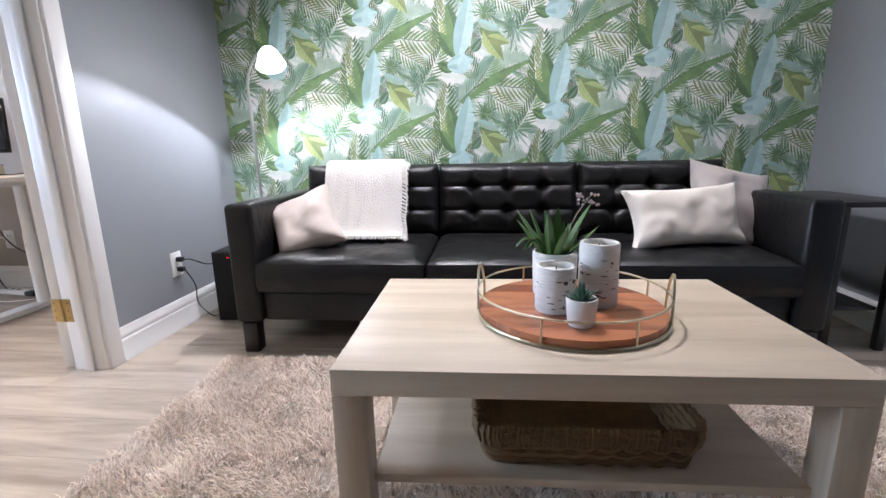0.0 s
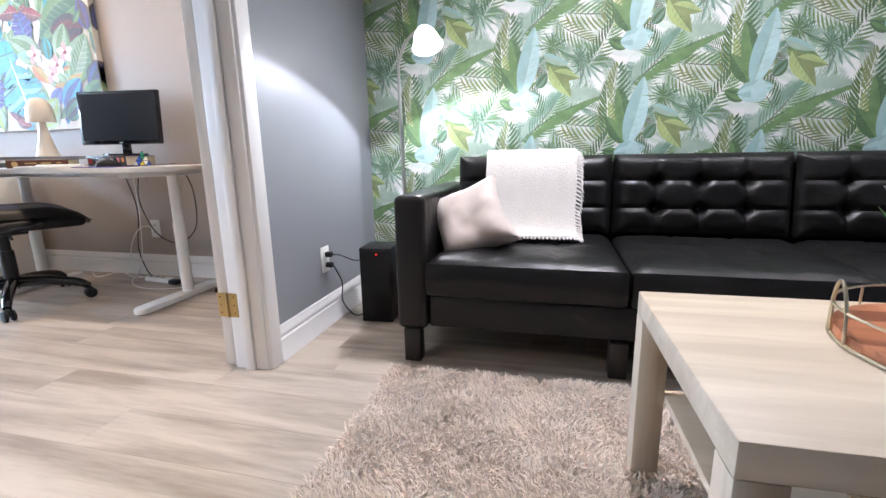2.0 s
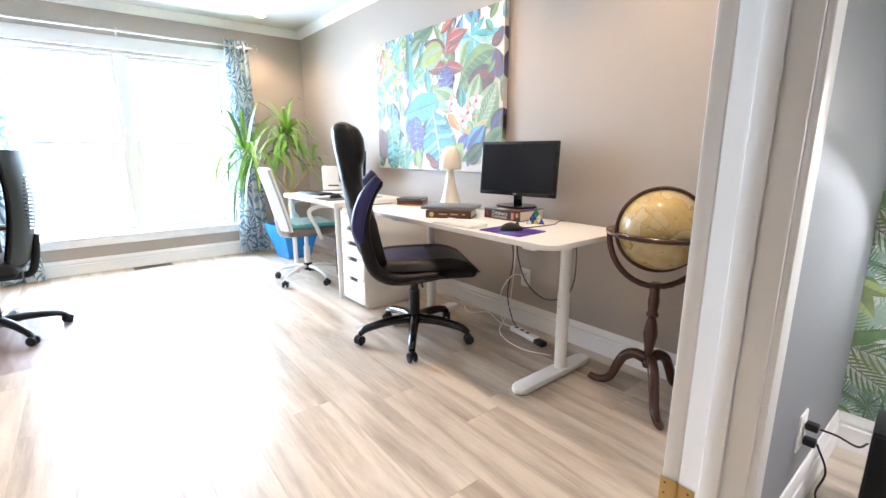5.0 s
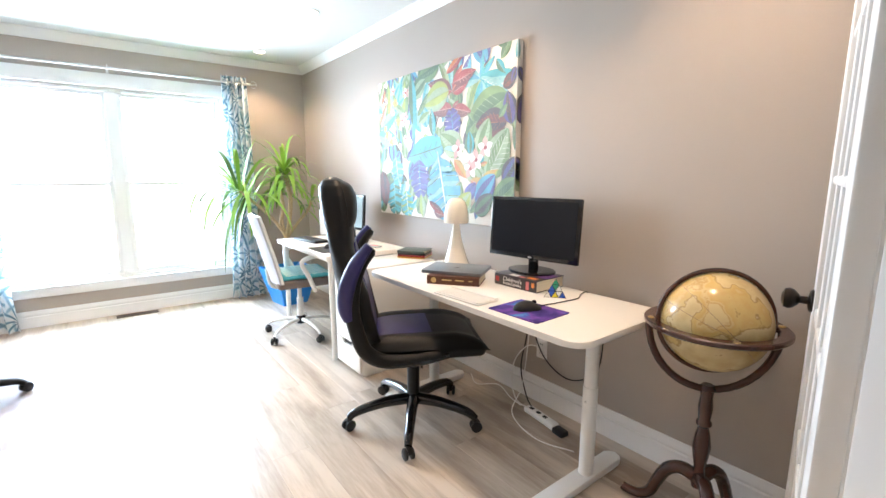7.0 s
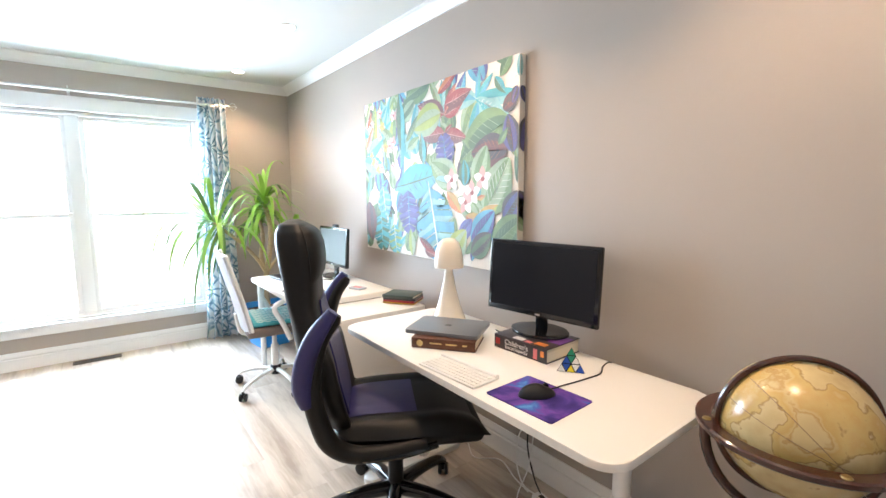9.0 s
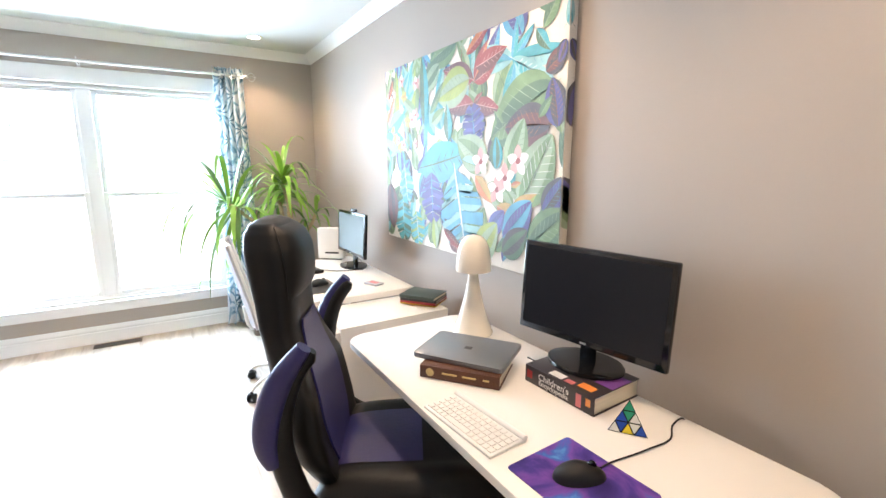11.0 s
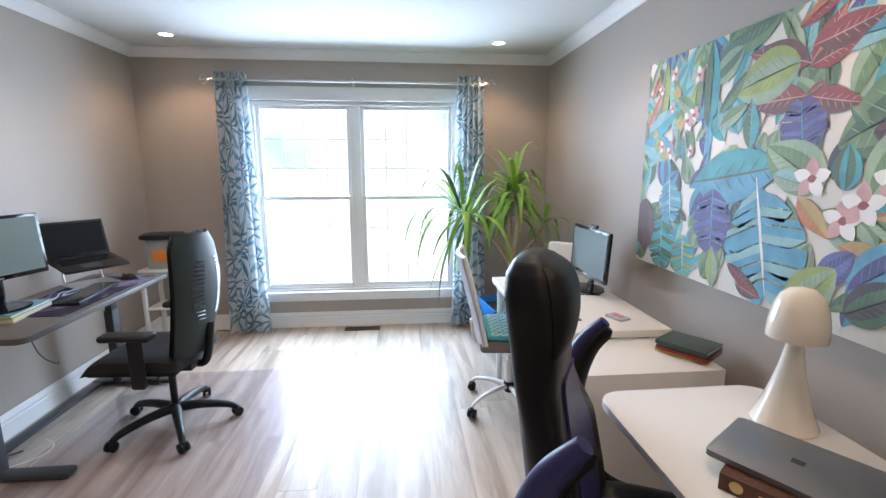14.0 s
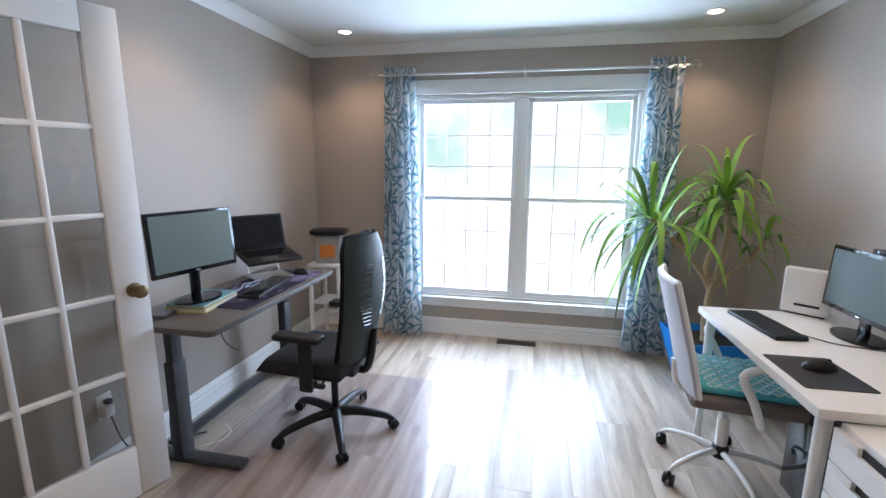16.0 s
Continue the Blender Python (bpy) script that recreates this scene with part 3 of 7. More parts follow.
        blade(-0.12, 0, 0, 1.12, 0.010, mats[2], 3, 0.05)


def print_mesh(faces, clip, to_world, step):
    """The printed shapes as one mesh; clip: x0, x1, y0, y1. Shapes are cut at the border."""
    def cut(poly, axis, value, keep):
        out = []
        for a, b in zip(poly, poly[1:] + poly[:1]):
            ia, ib = (a[axis] - value) * keep >= 0, (b[axis] - value) * keep >= 0
            if ia:
                out.append(a)
            if ia != ib:
                t = (value - a[axis]) / (b[axis] - a[axis])
                out.append((a[0] + t * (b[0] - a[0]), a[1] + t * (b[1] - a[1])))
        return out

    verts, polys, mats = [], [], []
    x0, x1, y0, y1 = clip
    for pts, layer, m in faces:
        xs, ys = [p[0] for p in pts], [p[1] for p in pts]
        if max(xs) < x0 or min(xs) > x1 or max(ys) < y0 or min(ys) > y1:
            continue
        if min(xs) < x0 or max(xs) > x1 or min(ys) < y0 or max(ys) > y1:
            for axis, value, keep in ((0, x0, 1), (0, x1, -1), (1, y0, 1), (1, y1, -1)):
                pts = cut(pts, axis, value, keep) if pts else pts
            if len(pts) < 3:
                continue
        base = len(verts)
        verts += [to_world(px, py, layer * step) for px, py in pts]
        polys.append(list(range(base, base + len(pts))))
        mats.append(m)
    me = bpy.data.meshes.new("print")
    me.from_pydata(verts, [], polys)
    me.polygons.foreach_set("material_index", mats)
    me.update()
    return me


def ink(name, c, rough=0.6, var=0.22, scale=18):
    return M(name, c, rough, var=var, scale=scale, rvar=0.03)


PAPER_INKS = [ink("paper_white", (0.83, 0.82, 0.82), var=0.03), ink("ink_mid_green", (0.16, 0.27, 0.115), var=0.45, scale=26), ink("ink_dark_green", (0.095, 0.17, 0.085), var=0.5, scale=26), ink("ink_olive", (0.23, 0.28, 0.12), var=0.45), ink("ink_sage", (0.36, 0.47, 0.39), var=0.3, scale=20), ink("ink_mist_blue", (0.34, 0.52, 0.52)), ink("ink_pale_aqua", (0.47, 0.65, 0.65)), ink("ink_taupe_line", (0.17, 0.16, 0.13)), ink("ink_teal_shade", (0.17, 0.29, 0.22), var=0.4), ink("ink_lime", (0.40, 0.48, 0.20), var=0.3), ink("ink_pale_ghost", (0.60, 0.68, 0.63), var=0.15)]


def wallpaper():
    rng = random.Random(4)
    cw, ch = 0.51, 0.505
    cell = []

    def add(kind, x, y, angle, size, tones):
        cell.append((kind, x, y, angle, size, tones))

    # pale washes far back, then ferns, fans and leaves forward
    for _ in range(26):
        add(rng.choice(("fern", "frond", "star")), rng.uniform(0, cw), rng.uniform(0, ch), rng.uniform(0, 360), rng.uniform(0.10, 0.18), rng.choice(((10, 10, 10), (10, 4, 10), (4, 4, 8))))
    for k in range(26):
        add("frond" if k % 3 else "fern", rng.uniform(0, cw), rng.uniform(0, ch), rng.uniform(20, 160), rng.uniform(0.09, 0.16), rng.choice(((3, 7, 7), (8, 2, 7), (4, 8, 7), (8, 8, 2), (1, 4, 7))))
    add("fern", -0.33, 0.13, -14, 0.30, (1, 3, 7))
    add("fern", -0.36, 0.09, -38, 0.24, (3, 1, 7))
    add("star", 0.30, 0.15, 0, 0.20, (4, 8, 10))
    add("star", 0.27, 0.17, 9, 0.11, (8, 2, 7))
    add("torn", 0.00, -0.21, 26, 0.42, (4, 1, 2))
    add("frond", 0.03, -0.19, 40, 0.24, (8, 1, 7))
    add("fern", -0.12, 0.05, 72, 0.33, (3, 2, 0))
    add("paddle", -0.09, 0.05, 84, 0.16, (9, 9, 0))
    add("fern", -0.10, 0.06, 84, 0.24, (2, 3, 0))
    add("fern", -0.20, -0.12, 52, 0.26, (2, 1, 0))
    add("frond", 0.10, -0.10, 118, 0.20, (1, 2, 7))
    add("leaf", -0.015, 0.02, 122, 0.17, (2, 1, 1))
    add("paddle", 0.00, 0.03, 98, 0.26, (1, 2, 1))
    add("paddle", -0.005, 0.02, 74, 0.31, (5, 6, 4))
    add("broad", 0.07, 0.05, 46, 0.08, (2, 8, 7))
    add("star", 0.14, 0.235, 20, 0.13, (2, 1, 7))
    add("leaf", 0.11, 0.16, -30, 0.17, (1, 3, 2))
    add("leaf", 0.13, 0.15, -58, 0.19, (3, 9, 1))
    add("leaf", 0.15, 0.12, -20, 0.13, (9, 3, 1))
    add("paddle", 0.10, 0.20, -30, 0.13, (5, 4, 4))
    add("broad", -0.03, -0.045, 150, 0.09, (1, 2, 2))
    add("broad", -0.06, -0.02, 6, 0.14, (6, 5, 5))
    add("broad", 0.02, -0.06, 80, 0.10, (6, 6, 5))
    faces = []
    wide, high = XE - XP1 - 0.002, H - 0.141
    for cx in range(-2, int(wide / cw) + 3):
        for cy in range(-2, int(high / ch) + 3):
            ox, oy = (cx - 4) * cw + 2.355, (cy - 2) * ch + (0.2525 if cx % 2 else 0) + 1.1415
            for k, (kind, x, y, a, size, m) in enumerate(cell):
                leaf_print(faces, kind, ox + x, oy + y, a, size, k + 1, m, random.Random(k))
    me = print_mesh(faces, (0, wide, 0, high), lambda px, py, d: (XP1 + 0.001 + px, YN - 0.0034 - d, 0.1405 + py), 0.000025)
    for m in PAPER_INKS:
        me.materials.append(m)
    paper = single("wallpaper", block(XP1 + 0.001, XE - 0.001, YN - 0.003, YN - 0.0005, 0.1405, H - 0.0005), PAPER_INKS[0], "tropical palm-leaf wallpaper in green and aqua on white", "wallpaper", "structure", smooth=False)
    ob = new("print", me)
    ob.parent = paper
    ob["label"] = "printed green palm fronds and leaves"


wallpaper()


# ---- living room: sofa ----
def tufted(sx, sz, depth, cols, rows, seed, groove=0.011, pit=0.040, bulge=0.045, n=56, m=36):
    """A padded panel standing upright, facing -y, sewn into squares with buttons at the crossings."""
    def f(u, v):
        px, pz = (u - 0.5) * sx, v * sz
        e = min(u, 1 - u) * sx
        g = min(v, 1 - v) * sz
        edge = 1 - math.exp(-min(e, g) / 0.022)
        a, b = abs(((u * cols + 0.5) % 1) - 0.5) * sx / cols, abs(((v * rows + 0.5) % 1) - 0.5) * sz / rows
        a = a if 0.5 / cols < u < 1 - 0.5 / cols else 1
        b = b if 0.5 / rows < v < 1 - 0.5 / rows else 1
        d = bulge * edge - groove * (math.exp(-(a / 0.012) ** 2) + math.exp(-(b / 0.012) ** 2)) * edge - pit * math.exp(-(a * a + b * b) / 0.027 ** 2) * edge
        d += 0.004 * noise.noise((px * 14 + seed, pz * 14, seed)) * edge
        return Vector((px, -depth / 2 - d, pz))
    front = sheet(f, n, m)
    back_box = box(sx, depth * 0.9, sz, 0, 0.0, 0, 0.03, 3)
    return join(front, back_box)


def seat_cushion(sx, sy, sz, seed, grooves=(3, 2)):
    bm = bmesh.new()
    nx, ny = 30, 30
    def top(u, v):
        e = min(u, 1 - u) * sx
        g = min(v, 1 - v) * sy
        edge = 1 - math.exp(-min(e, g) / 0.03)
        a = abs(((u * grooves[0]) % 1) - 0.5) * sx / grooves[0]
        b = abs(((v * grooves[1]) % 1) - 0.5) * sy / grooves[1]
        a = 0.5 * sx / grooves[0] - a if 0.2 < u < 0.8 else 1
        b = 0.5 * sy / grooves[1] - b if 0.2 < v < 0.8 else 1
        h = sz - 0.03 + 0.034 * edge - 0.007 * (math.exp(-(a / 0.01) ** 2) + math.exp(-(b / 0.01) ** 2)) * edge
        h += 0.006 * noise.noise((u * 5 + seed, v * 5, 1.3)) * edge + 0.0025 * noise.noise((u * 26 + seed, v * 12, 4.0)) * edge
        return Vector(((u - 0.5) * sx * 0.995, (v - 0.5) * sy * 0.995, h))
    def front(u, v):
        bul = 0.014 * math.sin(math.pi * v) + 0.004 * noise.noise((u * 11 + seed, v * 5, 7.0))
        return Vector(((u - 0.5) * sx * 0.99, -sy / 2 - bul, 0.012 + v * (sz - 0.036)))
    return join(sheet(top, nx, ny), sheet(front, 30, 8), box(sx, sy, sz - 0.028, 0, 0, 0, 0.022, 3))


def sofa():
    x0, x1, yf = -0.935, 1.355, 2.065
    s = thing("sofa", (x0 + x1) / 2, yf, 0, 0, "black leather three-seat sofa with tufted back cushions", "sofa")
    w = x1 - x0
    aw, depth, zb = 0.115, 0.80, 0.13
    for sgn in (-1, 1):
        part("armrest", box(aw, depth, 0.625 - zb, sgn * (w / 2 - aw / 2), depth / 2, zb, 0.022, 4), LEATHER, s)
        for y in (0.035, depth - 0.05):
            part("leg", box(0.062, 0.062, zb, sgn * (w / 2 - 0.055), y, 0, 0.004), BLACK_WOOD, s)
    part("leg", box(0.06, 0.06, zb, -0.36, 0.045, 0, 0.004), BLACK_WOOD, s)
    part("leg", box(0.06, 0.06, zb, 0.36, 0.045, 0, 0.004), BLACK_WOOD, s)
    part("seat_frame", box(w - 2 * aw - 0.004, depth - 0.03, 0.125, 0, depth / 2 + 0.01, zb + 0.005, 0.012), LEATHER, s)
    part("back_frame", box(w - 2 * aw - 0.004, 0.12, 0.40, 0, depth - 0.065, 0.262, 0.02, 3), LEATHER, s)
    cw = (w - 2 * aw) / 3
    for k in (-1, 0, 1):
        part("seat_cushion", move(seat_cushion(cw - 0.006, 0.60, 0.150, 3.7 * k + 9), k * cw, 0.285, 0.262), LEATHER, s)
        part("back_cushion", move(tufted(cw - 0.008, 0.352, 0.13, 4, 3, 5.1 * k + 20), k * cw, 0.632, 0.394, -9), LEATHER, s)
    return s


sofa()


def put_pillow(label, mat, x, y, z, rx, ry, rz, sx, sy, th, seed, name="throw_pillow"):
    p = single(name, pillow(sx, sy, th, seed), mat, label, "pillow")
    p.matrix_world = pose(x, y, z, 0, 0, rz) @ pose(0, 0, 0, rx, 0, 0) @ pose(0, 0, 0, 0, 0, ry)
    return p


put_pillow("pale blush linen pillow leaning on the sofa arm", LINEN, -0.695, 2.30, 0.505, 58, 27, -6, 0.315, 0.31, 0.16, 3)
put_pillow("greige linen pillow leaning in the sofa corner", LINEN_GREY, 1.18, 2.47, 0.55, 64, -14, 16, 0.40, 0.40, 0.12, 5)
put_pillow("cream ribbed lumbar pillow on the sofa seat", LINEN_CREAM, 0.915, 2.31, 0.53, 66, 3, 6, 0.50, 0.275, 0.13, 9)


def throw():
    t = thing("throw_blanket", -0.48, 2.6, 0, 0, "white cotton throw with fringed edge draped over the sofa back", "blanket")
    line = [Vector(p) for p in curve([(0, 0.16, 0.62), (0, 0.14, 0.735), (0, 0.05, 0.772), (0, -0.04, 0.757), (0, -0.085, 0.685), (0, -0.125, 0.55), (0, -0.165, 0.445), (0, -0.215, 0.432)], 6)]
    def f(u, v):
        k = v * (len(line) - 1)
        i = min(int(k), len(line) - 2)
        p = line[i].lerp(line[i + 1], k - i)
        w = noise.noise((u * 4, v * 3, 2.0)) * 0.012 + noise.noise((u * 12, v * 8, 6.0)) * 0.004
        x = (u - 0.5) * 0.37 + 0.02 * (v - 0.5) + 0.008 * noise.noise((u * 3, v * 6, 9.0))
        return Vector((x, p.y - 0.006 - abs(w), p.z + abs(w) * 0.4))
    part("cloth", sheet(f, 26, 40, 0.006), THROW, t)
    rng = random.Random(2)
    bms = []
    for k in range(46):
        v = 0.22 + 0.74 * k / 45
        p = f(1.0, v)
        bms.append(tube([p + Vector((-0.004, 0, 0)), p + Vector((0.014 + rng.random() * 0.008, -0.006, -0.012)), p + Vector((0.018 + rng.random() * 0.012, -0.008, -0.03))], [0.0045, 0.006, 0.002], 5))
    for k in range(26):
        p = f(k / 25, 1.0)
        bms.append(tube([p, p + Vector((0.003, -0.016, 0.001)), p + Vector((rng.random() * 0.01, -0.034, 0.0))], [0.004, 0.005, 0.002], 5))
    part("fringe", join(*bms), THROW, t, "knotted white tassels")


throw()


# ---- living room: lamp, speaker, end table, outlet ----
def reading_lamp():
    l = thing("floor_lamp", -1.11, 2.745, 0, 0, "slim brushed-nickel floor lamp with a lit reading head", "lamp")
    part("base", lathe([(0.0, 0), (0.115, 0), (0.12, 0.006), (0.118, 0.018), (0.10, 0.026), (0.02, 0.032), (0, 0.032)], 32), CHROME, l)
    part("pole", tube([(0, 0, 0.03), (-0.018, 0.0, 1.10)], 0.009, 12), CHROME, l)
    part("arm", tube(curve([(-0.018, 0, 1.10), (-0.014, -0.002, 1.20), (0.03, -0.012, 1.285), (0.085, -0.03, 1.322), (0.12, -0.04, 1.318)], 5), 0.007, 10), CHROME, l)
    part("joint", lathe([(0, -0.016), (0.012, -0.012), (0.015, 0), (0.012, 0.012), (0, 0.016)], 14, 0.12, -0.04, 1.318), CHROME, l)
    # the head leans away from the wall, along the beam
    def lean(bm):
        # scaled up so the head's size takes in the glow around the bulb
        bmesh.ops.scale(bm, vec=(1.2, 1.2, 1.2), verts=bm.verts[:])
        return move(move(bm, 0, 0, 0, 0, -17, 0), 0.135, -0.048, 1.285, -20, 0, 0)
    # the shade emits too, standing for bulb light through it
    shade = part("shade", lean(lathe([(0.014, 0.042), (0.026, 0.040), (0.040, 0.022), (0.058, -0.030), (0.061, -0.034), (0.056, -0.034), (0.038, 0.018), (0.024, 0.034), (0.0, 0.036)], 28)), M("self_glowing_white_shade", (0.85, 0.84, 0.80), 0.4, var=0.03, emit=2.5), l, "white shade with an added glow of its own around the bulb")
    part("bulb", lean(lathe([(0, -0.052), (0.024, -0.048), (0.042, -0.034), (0.046, -0.020), (0.030, 0.010), (0, 0.02)], 20)), GLOW_BULB, shade, "glowing white bulb")


reading_lamp()


def speaker():
    s = thing("speaker", -1.17, 2.505, 0, 4, "black floor loudspeaker box beside the sofa", "speaker")
    part("cabinet", box(0.148, 0.165, 0.352, 0, 0, 0, 0.004), PLASTIC, s)
    part("grille", box(0.138, 0.006, 0.335, 0, -0.0855, 0.008, 0.003), M("speaker_cloth", (0.008, 0.008, 0.008), 0.95, bump=0.5, bscale=500), s, "black cloth grille")
    part("indicator", box(0.008, 0.002, 0.003, 0.01, -0.0895, 0.325, 0), M("red_led", (1, 0.02, 0.01), 0.4, emit=3), s, "tiny red standby light", smooth=False)


speaker()


def outlet(x, y, z, rz, label="white duplex wall outlet with cover plate", plugs=0):
    o = thing("wall_outlet", x, y, z, rz, label, "outlet", "wall outlets")
    part("cover_plate", move(box(0.072, 0.006, 0.116, 0, -0.003, -0.058, 0.002), 0, 0, 0), WHITE_PLASTIC, o)
    for k, dz in enumerate((0.024, -0.024)):
        soc = part("socket", box(0.034, 0.003, 0.03, 0, -0.0075, dz - 0.015, 0.001), WHITE_PLASTIC, o)
        part("slot", join(box(0.003, 0.001, 0.009, -0.006, -0.0095, dz - 0.004, 0), box(0.003, 0.001, 0.009, 0.006, -0.0095, dz - 0.004, 0)), PLASTIC, soc, smooth=False)
        if k < plugs:
            part("plug", box(0.026, 0.03, 0.022, 0, -0.025, dz - 0.011, 0.004), PLASTIC, o, "black power plug")
    return o


def cable(pts, r=0.003, mat=None, label="thin black power cable", n=8):
    return single("power_cable", tube(curve(pts, n), r, 6), mat or PLASTIC, label, "cable")


outlet(XP1, 2.352, 0.31, 90, "white duplex wall outlet with two black plugs", 2)
cable([(-1.336, 2.352, 0.334), (-1.30, 2.36, 0.33), (-1.26, 2.40, 0.30), (-1.247, 2.47, 0.285)])
cable([(-1.336, 2.352, 0.286), (-1.31, 2.375, 0.20), (-1.325, 2.40, 0.10), (-1.29, 2.44, 0.02), (-1.262, 2.50, 0.006)])


def end_table():
    t = thing("end_table", 1.56, 2.42, 0, 0, "dark narrow wooden end table beside the sofa", "table")
    part("tabletop", box(0.26, 0.46, 0.022, 0, 0, 0.578, 0.004), BLACK_WOOD, t)
    for sx in (-1, 1):
        for sy in (-1, 1):
            part("leg", box(0.03, 0.03, 0.578, sx * 0.105, sy * 0.205, 0, 0.003), BLACK_WOOD, t)
    part("shelf", box(0.18, 0.38, 0.016, 0, 0, 0.16, 0.003), BLACK_WOOD, t)


end_table()


# ---- living room: coffee table and what stands on it ----
def coffee_table():
    t = thing("coffee_table", 0.27, 1.378, 0, 0.9, "pale birch-effect coffee table with a lower shelf", "table")
    part("tabletop", box(0.90, 0.56, 0.05, 0, 0, 0.40, 0.003), BIRCH, t)
    for sx in (-1, 1):
        for sy in (-1, 1):
            leg = part("leg", move(box(0.40, 0.06, 0.06, 0, 0, 0, 0.003), 0, 0, 0), BIRCH, t)
            leg.matrix_local = pose(sx * 0.42 + 0.03 , sy * 0.25, 0.20, 0, -90, 0)
    part("shelf", box(0.778, 0.50, 0.018, 0, 0, 0.205, 0.002), BIRCH, t)


coffee_table()


def basket():
    b = thing("basket", 0.285, 1.318, 0.2235, 1, "rectangular woven seagrass basket on the table shelf", "basket")
    rng = random.Random(8)
    rows, sx, sy = 5, 0.39, 0.29
    for k in range(rows):
        g = 1 + 0.075 * k / rows
        ol = rounded(sx * g, sy * g, 0.03, 4)
        pts = []
        for i, (x, y) in enumerate(ol):
            x2, y2 = ol[(i + 1) % len(ol)]
            m = max(1, int(math.hypot(x2 - x, y2 - y) / 0.012))
            pts += [(x + (x2 - x) * j / m, y + (y2 - y) * j / m) for j in range(m)]
        line = [(x, y, 0.010 + k * 0.0155 + 0.003 * math.sin(i * 1.6 + k * 1.5)) for i, (x, y) in enumerate(pts)]
        part("weave_band", tube(line, [0.0085 + 0.0018 * math.sin(i * 1.7 + k * 2) + rng.random() * 0.0012 for i in range(len(line))], 6, True), SEAGRASS, b)
    part("bottom", prism(rounded(sx, sy, 0.03, 4), 0.001, 0.008), SEAGRASS, b)
    edge = rounded(sx * 1.085, sy * 1.085, 0.03, 4)
    strands = []
    for (xa, ya), (xb, yb) in zip(edge, edge[1:] + edge[:1]):
        m = max(1, int(math.hypot(xb - xa, yb - ya) / 0.009))
        for j in range(m):
            q = (j + 0.5) / m
            x, y, d = xa + (xb - xa) * q, ya + (yb - ya) * q, rng.uniform(-0.004, 0.004)
            strands.append(tube([(x * 0.985, y * 0.985, 0.044 + rng.uniform(-0.004, 0.002)), (x * 1.012 + d, y * 1.012, 0.064), (x + d, y, 0.084 + rng.uniform(0, 0.004))], [0.0045, 0.0055, 0.0045], 5))
    part("rim_wrap", join(*strands), SEAGRASS, b, "upright wrapped strands round the rim")
    for s in (-1, 1):
        part("handle", tube(curve([(s * 0.205, -0.05, 0.074), (s * 0.222, -0.03, 0.096), (s * 0.222, 0.03, 0.096), (s * 0.205, 0.05, 0.074)], 4), 0.007, 6), SEAGRASS, b)


basket()


def tray():
    cx, cy, r = 0.283, 1.383, 0.202
    t = thing("serving_tray", cx, cy, 0.4505, 0, "round acacia wood tray with a champagne wire rail", "tray")
    strips, n = 7, 28
    for k in range(strips):
        y0, y1 = -r + 2 * r * k / strips + 0.0004, -r + 2 * r * (k + 1) / strips - 0.0004
        ys = [y0 + (y1 - y0) * j / 6 for j in range(7)]
        rim = [(math.sqrt(max(0, r * r - y * y)), y) for y in ys]
        ol = rim + [(-x, y) for x, y in rim[::-1]]
        ol = [p for i, p in enumerate(ol) if i == 0 or math.dist(p, ol[i - 1]) > 1e-4]
        part("board", prism(ol, 0.006, 0.021), ACACIA, t, smooth=False)
    ring = lambda z, rr: [(rr * math.cos(a * math.tau / 60), rr * math.sin(a * math.tau / 60), z) for a in range(60)]
    part("base_ring", tube(ring(0.004, r + 0.003), 0.0035, 8, True), CHAMPAGNE, t)
    part("rail", tube(ring(0.057, r + 0.003), 0.0026, 8, True), CHAMPAGNE, t)
    for a in (20, 65, 115, 160, 245, 295):
        c, s = math.cos(radians(a)) * (r + 0.003), math.sin(radians(a)) * (r + 0.003)
        part("post", tube([(c, s, 0.004), (c, s, 0.057)], 0.0024, 6), CHAMPAGNE, t)
    for a in (168, -12):
        pts = []
        for k in range(15):
            q = k / 14
            aa = radians(a + (q - 0.5) * 22)
            pts.append(((r + 0.004) * math.cos(aa), (r + 0.004) * math.sin(aa), 0.004 + 0.098 * min(1, math.sin(math.pi * q) ** 0.45 if 0 < q < 1 else 0)))
        part("handle", tube(pts, 0.003, 8), CHAMPAGNE, t)
    return cx, cy


tray()
TRAY_Z = 0.472
BIRCHBARK = M("birch_bark_white", (0.78, 0.76, 0.72), 0.7, var=0.12, scale=14, bump=0.5, bscale=40, stretch=(1, 1, 5))
BARK_SCAR = M("dark_bark_scar", (0.10, 0.085, 0.07), 0.9, var=0.3, scale=30)


